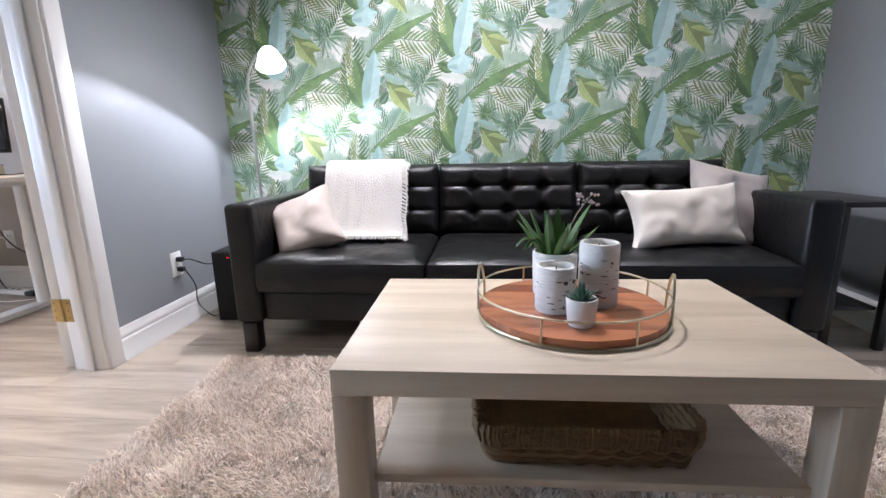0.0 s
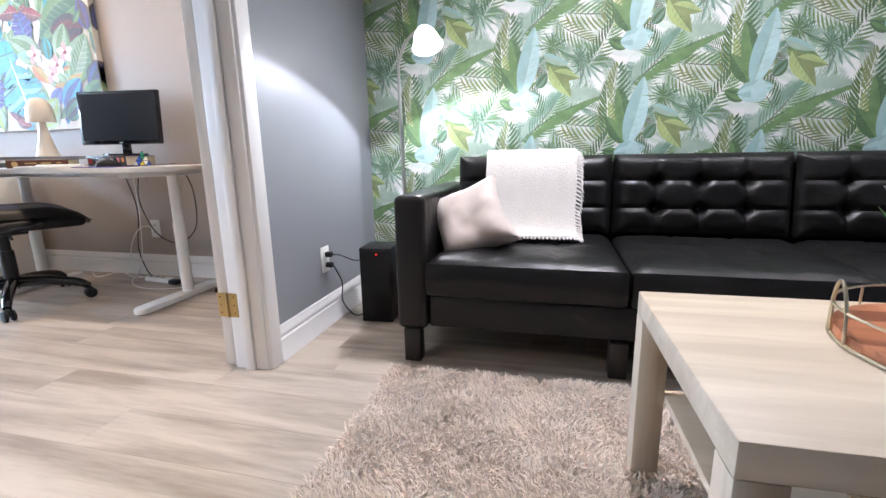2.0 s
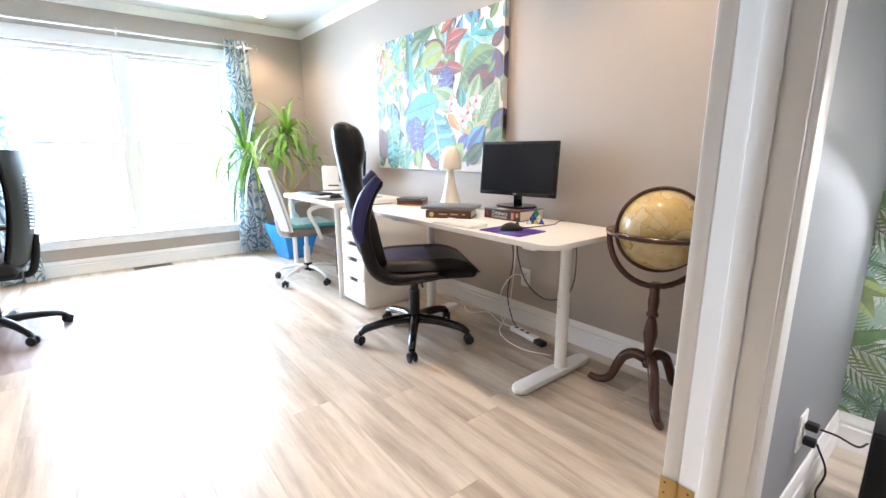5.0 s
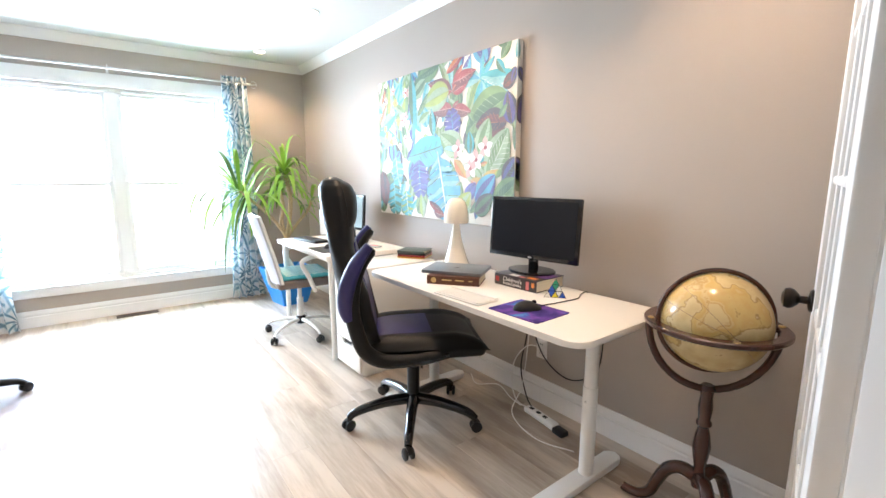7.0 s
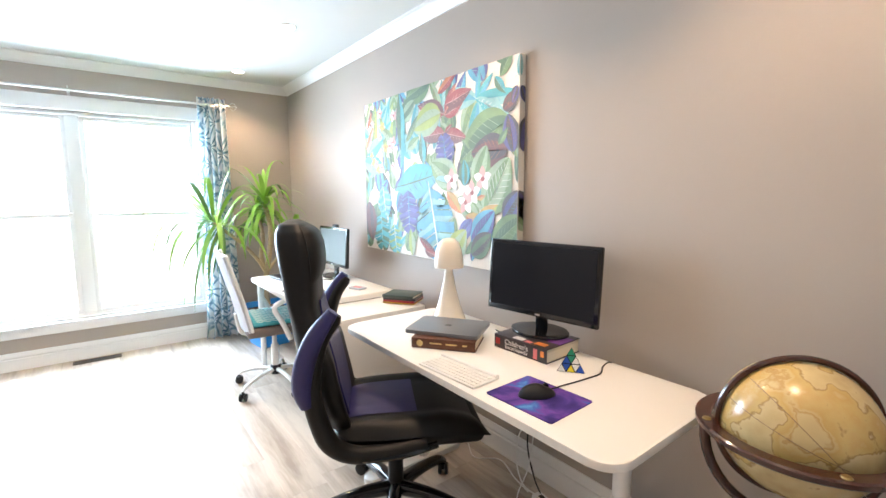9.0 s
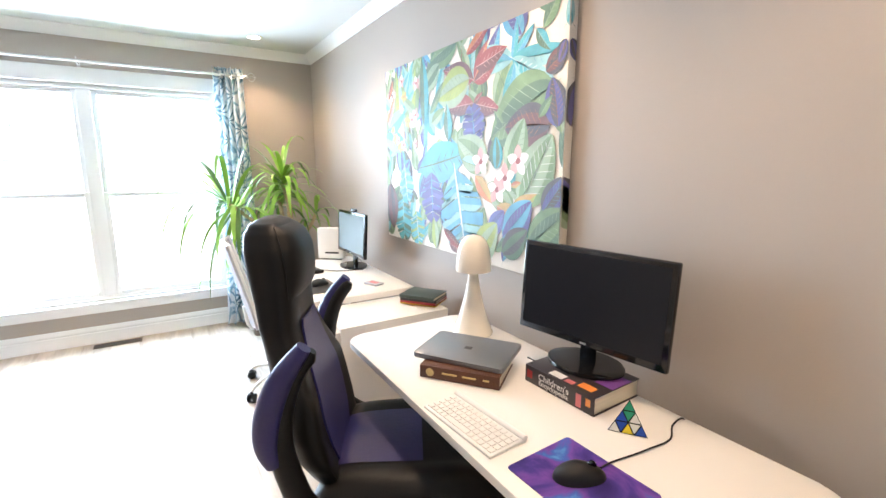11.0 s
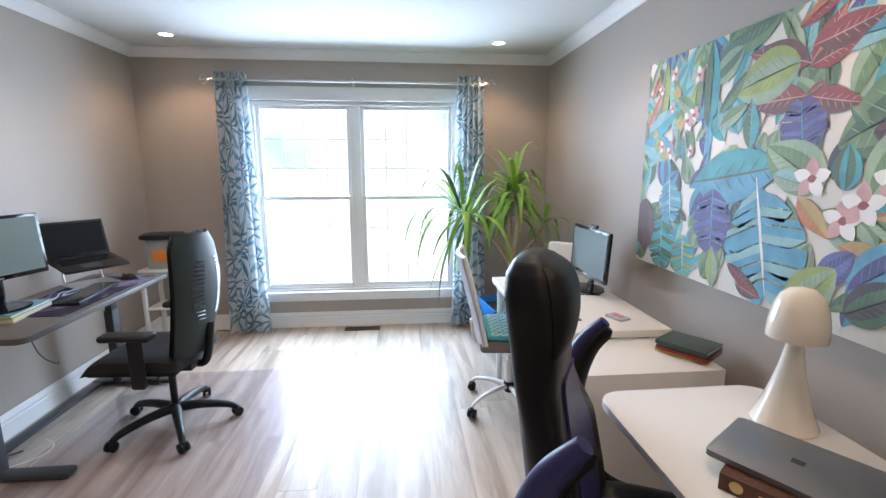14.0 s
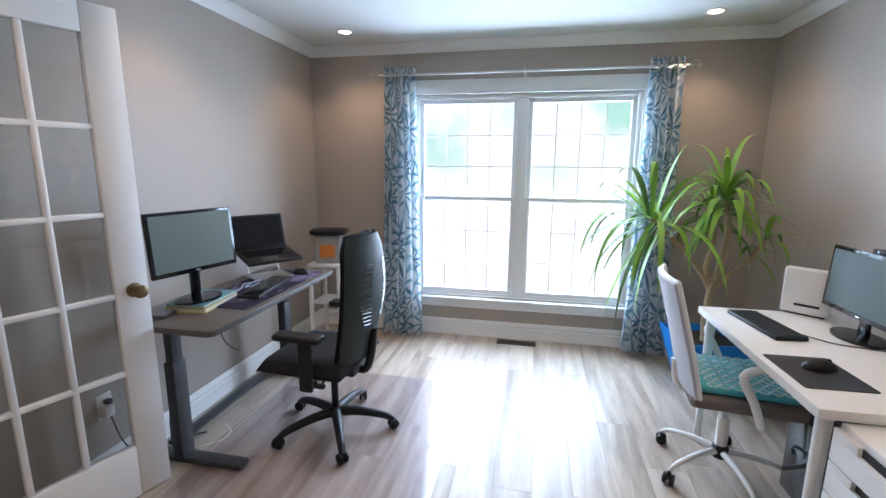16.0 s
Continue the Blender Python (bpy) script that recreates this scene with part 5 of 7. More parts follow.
    add("leaf", 0.43, 0.43, 6, 0.46, (1, 2, 3))
    add("broad", 0.21, 0.40, 93, 0.16, (2, 6, 14))
    add("leaf", -0.01, 0.62, -15, 0.29, (2, 14, 1))
    add("monstera", 0.25, 0.44, -80, 0.18, (2, 14, 15))
    add("monstera", 0.22, 0.27, -87, 0.23, (1, 3, 14))
    add("monstera", 0.39, 0.19, -82, 0.17, (1, 5, 15))
    add("broad", 0.05, 0.33, -87, 0.25, (13, 9, 8))
    add("monstera", 0.56, 0.41, -86, 0.23, (6, 7, 2))
    add("monstera", 0.79, 0.42, -76, 0.36, (2, 14, 15))
    add("broad", 1.04, 0.43, 144, 0.24, (16, 4, 3))
    add("broad", 1.19, 0.42, 61, 0.20, (4, 16, 3))
    add("broad", 1.11, 0.43, 87, 0.12, (1, 3, 4))
    add("broad", 1.27, 0.29, 53, 0.28, (4, 16, 15))
    add("leaf", 0.96, 0.40, -47, 0.16, (11, 10, 5))
    add("leaf", 1.21, 0.25, 25, 0.16, (11, 5, 10))
    add("leaf", 1.12, 0.27, -19, 0.18, (11, 10, 12))
    add("leaf", 1.21, 0.36, 10, 0.06, (10, 11, 12))
    add("broad", 1.40, 0.27, 46, 0.15, (6, 13, 1))
    add("broad", 1.17, 0.14, 39, 0.21, (6, 2, 1))
    add("broad", 1.07, 0.15, 40, 0.13, (6, 7, 2))
    add("broad", 1.33, 0.13, 33, 0.22, (3, 4, 16))
    add("broad", 1.17, 0.07, 33, 0.17, (3, 13, 4))
    add("broad", 0.97, 0.02, 43, 0.21, (16, 5, 4))
    add("leaf", 0.61, -0.00, 94, 0.16, (5, 16, 4))
    add("leaf", 0.74, 0.05, -13, 0.12, (8, 9, 12))
    add("slim", 0.69, 0.12, -31, 0.17, (9, 8, 12))
    add("slim", 0.13, 0.67, 80, 0.29, (4, 5, 3))
    add("slim", 0.29, 0.62, 101, 0.32, (14, 4, 3))
    add("slim", 0.38, 0.67, 82, 0.27, (5, 4, 3))
    add("slim", 0.49, 0.66, 88, 0.32, (3, 1, 4))
    add("slim", 0.22, 0.74, 31, 0.18, (1, 14, 4))
    add("slim", 0.41, 0.72, 145, 0.20, (16, 4, 3))
    add("slim", 0.55, 0.71, 42, 0.17, (3, 4, 16))
    add("slim", 0.05, 0.84, 54, 0.11, (8, 10, 12))
    add("slim", 0.03, 0.70, 50, 0.17, (10, 12, 8))
    add("leaf", 0.04, 0.66, 20, 0.24, (14, 1, 2))
    add("leaf", 0.56, 0.66, 22, 0.14, (4, 16, 3))
    add("leaf", 0.85, 0.47, -16, 0.15, (14, 16, 4))
    add("leaf", 1.36, 0.62, 45, 0.09, (3, 4, 16))
    add("leaf", 1.15, 0.61, 132, 0.08, (3, 4, 16))
    add("flower", 1.00, 0.46, 10, 0.12, (15, 12, 8))
    add("flower", 1.25, 0.46, 10, 0.12, (15, 12, 8))
    add("flower", 1.12, 0.34, 10, 0.12, (15, 12, 8))
    add("flower", 1.17, 0.39, 10, 0.12, (15, 12, 8))
    for k in range(16):
        add("flower", 0.10 + 0.30 * rng.random(), 0.50 + 0.44 * rng.random(), rng.uniform(0, 72), rng.uniform(0.05, 0.08), rng.choice(((11, 5, 10), (12, 15, 8))))
    for k, (kind, x, y, a, size, m) in enumerate(items):
        leaf_print(faces, kind, x, y, a, size * 1.1, k + 1, m, random.Random(k))
    me = print_mesh(faces, (0.004, w - 0.001, 0.001, h - 0.001), lambda px, py, dd: (px - w / 2, -d - 0.0012 - dd, py), 0.000018)
    side = print_mesh([([(2 * w - px, py) for px, py in pts], 0, m) for pts, l, m in faces if l % 2 == 0], (w + 0.0015, w + d - 0.002, 0.002, h - 0.002), lambda px, py, dd: (w / 2 + 0.0012, -d + (px - w), py), 0.0)
    for one, nm in ((me, "painted_print"), (side, "wrapped_edge_print")):
        for m in ART_INKS:
            one.materials.append(m)
        ob = tagged(new(nm, one), kind="stuff")
        ob.parent = c


canvas()


# ---- office: furniture ----
def white_desk():
    x0, x1, y0, y1, z = -3.628, -2.205, 2.245, 2.83, 0.73
    d = thing("desk", (x0 + x1) / 2, (y0 + y1) / 2, 0, 0, "white round-cornered desk on two T-shaped steel legs", "desk")
    w, dp = x1 - x0, y1 - y0
    part("desktop", prism(rounded(w, dp, 0.075, 8), z - 0.024, z, 0.004), WHITE_TOP, d)
    for s in (-1, 1):
        px = s * (w / 2 - 0.175)
        part("foot", move(prism(rounded(0.075, 0.56, 0.036, 8), 0.004, 0.034, 0.008, 3), px, -0.005), WHITE_METAL, d)
        leg = part("post", tube([(px, 0.05, 0.03), (px, 0.05, 0.42)], 0.030, 20), WHITE_METAL, d)
        part("inner_post", tube([(px, 0.05, 0.41), (px, 0.05, z - 0.05)], 0.0265, 20), WHITE_METAL, d)
        part("screw", move(lathe([(0, 0), (0.005, 0), (0.004, 0.002), (0, 0.002)], 10), px, 0.019, 0.36, 90), CHROME, leg)
        part("top_bracket", box(0.07, 0.46, 0.026, px, 0.0, z - 0.051, 0.004), WHITE_METAL, d)
    part("cross_beam", box(w - 0.38, 0.06, 0.03, 0, 0.05, z - 0.056, 0.003), WHITE_METAL, d)


white_desk()


def right_desk():
    x0, x1, y0, y1, z = -5.15, -4.125, 2.215, 2.83, 0.74
    d = thing("desk", (x0 + x1) / 2, (y0 + y1) / 2, 0, 0, "square-edged white desk with slim round legs", "desk")
    w, dp = x1 - x0, y1 - y0
    part("desktop", box(w, dp, 0.034, 0, 0, z - 0.034, 0.003), WHITE_TOP, d)
    for sx in (-1, 1):
        for sy in (-1, 1):
            leg = part("leg", lathe([(0, 0), (0.016, 0), (0.018, 0.01), (0.020, 0.3), (0.023, z - 0.05), (0.03, z - 0.046), (0.03, z - 0.035), (0, z - 0.035)], 18, sx * (w / 2 - 0.05), sy * (dp / 2 - 0.05)), WHITE_METAL, d)


right_desk()


def drawers():
    d = thing("drawer_unit", -3.965, 2.555, 0, 0, "narrow white five-drawer cabinet between the desks", "drawer unit")
    w, dp, h = 0.335, 0.58, 0.70
    part("carcass", box(w, dp - 0.02, h - 0.012, 0, 0.01, 0.012, 0.002), WHITE_TOP, d)
    zs = [0.03, 0.21, 0.36, 0.475, 0.582, 0.69]
    for a, b in zip(zs, zs[1:]):
        hgt = b - a - 0.005
        dr = part("drawer", join(block(-w / 2 + 0.003, w / 2 - 0.003, -dp / 2, -dp / 2 + 0.018, a, a + hgt - 0.028, 0.0015), block(-w / 2 + 0.003, -0.06, -dp / 2, -dp / 2 + 0.018, a + hgt - 0.028, a + hgt, 0.0015), block(0.06, w / 2 - 0.003, -dp / 2, -dp / 2 + 0.018, a + hgt - 0.028, a + hgt, 0.0015)), WHITE_TOP, d)
        # black sheet set in the cut-out as the shade inside it
        part("grip_slot", sheet(lambda u, v: Vector(((u - 0.5) * 0.118, -dp / 2 + 0.012, a + hgt - 0.028 + v * 0.027)), 4, 1), PLASTIC, dr, "black sheet for the shade inside the finger slot")
    part("plinth", box(w - 0.02, dp - 0.06, 0.012, 0, 0.01, 0, 0.001), WHITE_TOP, d)


drawers()


def dark_desk():
    x0, x1, y0, y1, z = -5.47, -4.262, -0.475, 0.015, 0.745
    d = thing("desk", (x0 + x1) / 2, (y0 + y1) / 2, 0, 0, "dark grey height-adjustable desk with steel T-legs", "desk")
    w, dp = x1 - x0, y1 - y0
    top = M("grey_wood_laminate", (0.10, 0.088, 0.078), 0.40, var=0.18, scale=7, stretch=(1, 12, 1))
    ol = rounded(w, dp, 0.035, 6)
    part("desktop", prism(ol, z - 0.028, z, 0.003), top, d)
    for s in (-1, 1):
        px = s * (w / 2 - 0.125)
        part("foot", join(box(0.07, 0.50, 0.028, px, 0.005, 0.008, 0.006), box(0.05, 0.06, 0.03, px, 0.22, 0, 0.004)), GREY_METAL, d)
        part("lower_post", box(0.080, 0.055, 0.50, px, -0.08, 0.03, 0.006), GREY_METAL, d)
        part("upper_post", box(0.062, 0.042, 0.22, px, -0.08, 0.50, 0.004), GREY_METAL, d)
        part("top_bracket", box(0.06, 0.42, 0.022, px, -0.01, z - 0.052, 0.003), GREY_METAL, d)
    part("cross_beam", box(w - 0.25, 0.05, 0.035, 0, -0.08, z - 0.066, 0.003), GREY_METAL, d)
    part("cable_tray", box(w - 0.36, 0.06, 0.02, 0, -0.20, 0.02, 0.003), GREY_METAL, d)
    return z


dark_desk()


def star_base(parent, r, hub_z, arm_mat, hub_mat, tyre_mat, turn, arm_r=0.020, drop=0.05, wheel=0.026):
    """Five arms with casters, and the hub."""
    for k in range(5):
        a = radians(turn + 72 * k)
        c, s = math.cos(a), math.sin(a)
        pts = curve([(0.02 * c, 0.02 * s, hub_z), (0.45 * r * c, 0.45 * r * s, hub_z - 0.004), (0.85 * r * c, 0.85 * r * s, hub_z - drop * 0.5), (r * c, r * s, hub_z - drop)], 4)
        arm = part("base_arm", tube(pts, [arm_r * (1.25 - 0.55 * i / (len(pts) - 1)) for i in range(len(pts))], 10), arm_mat, parent)
        ca = part("caster", join(tube([(r * c, r * s, hub_z - drop), (r * c, r * s, wheel * 1.6)], 0.008, 8), move(box(0.03, 0.018, wheel * 1.2, 0, 0, wheel * 0.9, 0.006), r * c, r * s, 0, 0, 0, turn + 72 * k + 30)), tyre_mat, parent)
        for o in (-1, 1):
            b2 = a + radians(30)
            part("wheel", move(lathe([(0, -0.008), (wheel * 0.8, -0.008), (wheel, -0.005), (wheel, 0.005), (wheel * 0.8, 0.008), (0, 0.008)], 18), r * c - math.sin(b2) * o * 0.016, r * s + math.cos(b2) * o * 0.016, wheel, 90, 0, math.degrees(b2)), tyre_mat, ca)
    part("hub", lathe([(0, hub_z - 0.035), (0.030, hub_z - 0.035), (0.036, hub_z - 0.02), (0.036, hub_z + 0.02), (0.028, hub_z + 0.03), (0, hub_z + 0.03)], 20), hub_mat, parent)


def loft(rings):
    """A closed skin over rings of points, with both ends capped."""
    bm = bmesh.new()
    rows = [[bm.verts.new(p) for p in ring] for ring in rings]
    n = len(rows[0])
    for a, b in zip(rows, rows[1:]):
        for k in range(n):
            bm.faces.new((a[k], a[(k + 1) % n], b[(k + 1) % n], b[k]))
    bm.faces.new(rows[0][::-1])
    bm.faces.new(rows[-1])
    bmesh.ops.recalc_face_normals(bm, faces=bm.faces[:])
    return bm


def gaming_chair():
    c = thing("office_chair", -3.21, 2.275, 0, 62, "black and navy racing-style office chair on a gloss black base", "chair")
    star_base(c, 0.335, 0.125, GLOSS_BLACK, GLOSS_BLACK, PLASTIC, 44, 0.026, 0.06, 0.028)
    part("gas_lift", join(tube([(0, 0, 0.15), (0, 0, 0.30)], 0.032, 16), tube([(0, 0, 0.30), (0, 0, 0.41)], 0.024, 16)), PLASTIC, c)
    part("tilt_mechanism", join(box(0.20, 0.15, 0.05, 0, 0, 0.385, 0.01), tube([(0.02, -0.05, 0.40), (0.02, -0.22, 0.385)], 0.006, 8)), PLASTIC, c)

    # seat: local +x is forward
    def seat(u, v):
        x, s = -0.24 + 0.59 * u, 2 * v - 1
        w = 0.235 + 0.03 * math.sin(math.pi * u)
        e = min(u, 1 - u) * 0.5
        edge = (1 - math.exp(-e / 0.03))
        side = 0.035 * max(0, abs(s) - 0.55) / 0.45
        h = 0.450 + 0.075 * edge * (1 - abs(s) ** 8) + side - 0.03 * max(0, u - 0.72) * 4
        return Vector((x, s * w, h))
    part("seat", join(sheet(seat, 26, 26), box(0.56, 0.46, 0.07, 0.05, 0, 0.415, 0.032, 4)), CHAIR_LEATHER, c)
    part("seat_panel", sheet(lambda u, v: seat(0.08 + 0.46 * u, 0.22 + 0.56 * v) + Vector((0, 0, 0.004)), 14, 14), BLUE_VINYL, c, "navy blue seat panel")

    # back: thick padded body, forward, height, half width, half depth
    spine = [(-0.215, 0.455, 0.15, 0.03), (-0.235, 0.50, 0.205, 0.05), (-0.262, 0.58, 0.245, 0.062), (-0.285, 0.67, 0.255, 0.066), (-0.300, 0.76, 0.235, 0.064), (-0.318, 0.85, 0.195, 0.060), (-0.333, 0.94, 0.165, 0.058), (-0.340, 1.02, 0.152, 0.064), (-0.348, 1.10, 0.150, 0.070), (-0.357, 1.17, 0.144, 0.070), (-0.364, 1.215, 0.130, 0.062), (-0.368, 1.243, 0.105, 0.044), (-0.370, 1.256, 0.06, 0.018)]

    def at(t):
        k = max(0.0, min(len(spine) - 1.001, t * (len(spine) - 1)))
        i = int(k)
        return [a + (b - a) * (k - i) for a, b in zip(spine[i], spine[i + 1])]

    def skin(t, a):
        fx, z, w, d = at(t)
        cs, sn = math.cos(a), math.sin(a)
        y = w * math.copysign(abs(sn) ** 0.55, sn)
        x = d * math.copysign(abs(cs) ** 0.7, cs)
        wing = 0.055 * (abs(y) / w) ** 3 * max(0.0, min(1.0, (0.95 - z) / 0.2))
        return Vector((fx + x + wing, y, z))
    part("backrest", loft([[skin(j / 48, k * math.tau / 40) for k in range(40)] for j in range(49)]), CHAIR_LEATHER, c)

    def face(t, s, lift):
        """A place on the front of the back: s from -1 to 1 across."""
        return skin(t, s * 1.2) + Vector((lift, 0, 0))
    part("back_panel", sheet(lambda u, v: face(0.08 + 0.44 * v, (2 * u - 1) * (0.16 + 0.20 * math.sin(math.pi * (0.1 + 0.8 * v))), 0.007), 14, 26, 0.006), BLUE_VINYL, c, "navy blue back panel")
    part("headrest", sheet(lambda u, v: face(0.60 + 0.30 * v, (2 * u - 1) * 0.78, 0.003 + 0.022 * (math.sin(math.pi * u) * math.sin(math.pi * v)) ** 0.5), 16, 16, 0.004), CHAIR_LEATHER, c, "padded black headrest cushion")
    for s in (-1, 1):
        path = curve([(0.10, s * 0.255, 0.455), (-0.04, s * 0.268, 0.445), (-0.16, s * 0.28, 0.455), (-0.235, s * 0.292, 0.51), (-0.268, s * 0.302, 0.60), (-0.285, s * 0.312, 0.70), (-0.275, s * 0.320, 0.80), (-0.242, s * 0.324, 0.895), (-0.19, s * 0.326, 0.965)], 5)
        n = len(path)
        arm = part("armrest", tube(path, [0.020 + 0.014 * math.sin(math.pi * min(1, 0.15 + 0.85 * i / n)) if i < n - 1 else 0.012 for i in range(n)], 12), CHAIR_LEATHER, c)
        pad = curve([(-0.300, s * 0.330, 0.665), (-0.312, s * 0.336, 0.73), (-0.300, s * 0.340, 0.81), (-0.264, s * 0.343, 0.90), (-0.205, s * 0.343, 0.982)], 6)
        part("arm_pad", tube(pad, [0.010 + 0.024 * math.sin(math.pi * (0.08 + 0.86 * i / (len(pad) - 1))) ** 0.6 for i in range(len(pad))], 12), BLUE_VINYL, arm, "navy blue padded outer face")
        part("arm_rail", tube(curve([(0.14, s * 0.262, 0.452), (0.02, s * 0.282, 0.437), (-0.12, s * 0.294, 0.440), (-0.20, s * 0.298, 0.468)], 5), 0.013, 8), GLOSS_BLACK, arm, "gloss black side rail")
    return c


gaming_chair()


def mesh_chair():
    c = thing("office_chair", -4.80, 0.31, 0, -93, "black ergonomic office chair with a slotted grey plastic back", "chair")
    star_base(c, 0.32, 0.105, PLASTIC, PLASTIC, PLASTIC, 51, 0.023, 0.055, 0.028)
    part("gas_lift", tube([(0, 0, 0.12), (0, 0, 0.40)], 0.020, 14), PLASTIC, c)
    part("tilt_mechanism", join(box(0.26, 0.17, 0.06, -0.03, 0, 0.36, 0.012), tube([(-0.02, 0.06, 0.39), (-0.06, 0.24, 0.385)], 0.008, 8), move(box(0.05, 0.03, 0.02, 0, 0, 0, 0.006), -0.06, 0.25, 0.375)), PLASTIC, c)
    fabric = M("black_seat_fabric", (0.010, 0.010, 0.011), 0.95, bump=0.3, bscale=260)
    def seat(u, v):
        s, x = 2 * v - 1, -0.17 + 0.48 * u
        e = (1 - abs(2 * u - 1) ** 6) * (1 - abs(s) ** 6)
        return Vector((x, s * 0.245, 0.43 + 0.065 * max(0, e) ** 0.4 - 0.03 * max(0, u - 0.8) * 3))
    part("seat", join(sheet(seat, 22, 22), box(0.46, 0.47, 0.045, 0.07, 0, 0.40, 0.02, 3)), fabric, c)
    shell_mat = M("grey_green_back_shell", (0.030, 0.038, 0.034), 0.62, spec=0.3, var=0.1)
    def back(off, spread=1.0):
        def f(u, v):
            s = 2 * u - 1
            z = 0.46 + 0.655 * v
            x = -0.165 - 0.05 * math.sin(math.pi * v * 0.9) - 0.04 * v + 0.05 * s * s
            w = 0.205 * (0.50 + 0.62 * math.sin(math.pi * (0.18 + 0.62 * v)) ** 0.8) * (1 if v < 0.9 else 1 - 2.2 * (v - 0.9))
            return Vector((x + off * (1 - s ** 4 * 0.7), s * w * spread, z))
        return f
    part("backrest", join(sheet(back(0.05), 20, 26), sheet(back(0.004), 20, 26, 0.004)), fabric, c)
    part("back_shell", sheet(back(-0.022), 22, 26, 0.010), shell_mat, c, "grey moulded rear shell with slots")
    for s in (-1, 1):
        for k in range(15):
            v = 0.30 + 0.034 * k
            u0 = 0.5 + s * (0.12 + 0.05 * math.sin(math.pi * k / 14))
            u1 = 0.5 + s * (0.25 + 0.10 * math.sin(math.pi * k / 14))
            p, q = back(-0.0345)(u0, v), back(-0.0345)(u1, v + 0.012)
            part("slot", tube([p, q], 0.0045, 6), GLOSS_BLACK, c)
    for s in (-1, 1):
        part("arm_post", join(box(0.07, 0.03, 0.26, 0.0, s * 0.275, 0.36, 0.012), box(0.05, 0.06, 0.03, 0.0, s * 0.24, 0.36, 0.008)), PLASTIC, c)
        part("arm_pad", box(0.25, 0.085, 0.035, 0.03, s * 0.275, 0.62, 0.016, 3), PLASTIC, c)
    part("back_bracket", tube(curve([(-0.12, 0, 0.38), (-0.19, 0, 0.38), (-0.225, 0, 0.48), (-0.24, 0, 0.62)], 4), 0.022, 10), PLASTIC, c)


mesh_chair()


def white_chair():
    c = thing("office_chair", -4.835, 2.27, 0, 84, "white office chair with pale mesh back and turquoise seat pad", "chair")
    star_base(c, 0.285, 0.125, WHITE_METAL, PLASTIC, PLASTIC, -3, 0.013, 0.06)
    part("gas_lift", join(tube([(0, 0, 0.13), (0, 0, 0.30)], 0.026, 16), tube([(0, 0, 0.30), (0, 0, 0.41)], 0.016, 12)), WHITE_METAL, c)
    part("tilt_mechanism", box(0.2, 0.13, 0.035, 0, 0, 0.395, 0.008), PLASTIC, c)
    part("seat", box(0.44, 0.44, 0.06, 0.02, 0, 0.425, 0.024, 4), GREY_FABRIC, c)
    def back(u, v):
        s = 2 * u - 1
        z = 0.47 + 0.50 * v
        x = -0.195 - 0.05 * math.sin(math.pi * v * 0.55) - 0.075 * v ** 2 + 0.03 * s * s
        return Vector((x, s * 0.215 * (1 - 0.14 * v), z))
    part("backrest", sheet(back, 16, 24, 0.022), MESH_WHITE, c)
    part("back_frame", tube([back(0, v / 12) for v in range(13)] + [back(u / 8, 1) for u in range(9)] + [back(1, 1 - v / 12) for v in range(13)], 0.010, 8), WHITE_METAL, c)
    part("spine", tube(curve([(-0.05, 0, 0.405), (-0.20, 0, 0.42), (-0.235, 0, 0.56)], 4), 0.018, 8), WHITE_METAL, c)
    for s in (-1, 1):
        part("armrest", tube(curve([(0.06, s * 0.245, 0.40), (0.01, s * 0.275, 0.52), (-0.04, s * 0.285, 0.63), (0.04, s * 0.285, 0.672), (0.16, s * 0.275, 0.665), (0.22, s * 0.265, 0.655)], 4), 0.017, 10), WHITE_METAL, c)
    pad = thing("seat_pad", -4.835, 2.285, 0.487, 84, "turquoise seat cushion with a pale lattice pattern", "cushion")
    part("cushion", box(0.37, 0.38, 0.035, 0.01, 0, 0, 0.016, 3), TEAL, pad)
    pale = M("pale_lattice", (0.55, 0.68, 0.66), 0.9)
    for i in range(-3, 4):
        for sgn in (-1, 1):
            part("lattice_line", tube([(-0.16 + 0.01, i * 0.055 + sgn * 0.018 * math.sin(0), 0.0355)] + [(-0.16 + 0.01 + 0.32 * k / 20, i * 0.055 + sgn * 0.022 * math.sin(k * math.pi / 3.0), 0.0355) for k in range(1, 21)], 0.0042, 5), pale, pad)


white_chair()


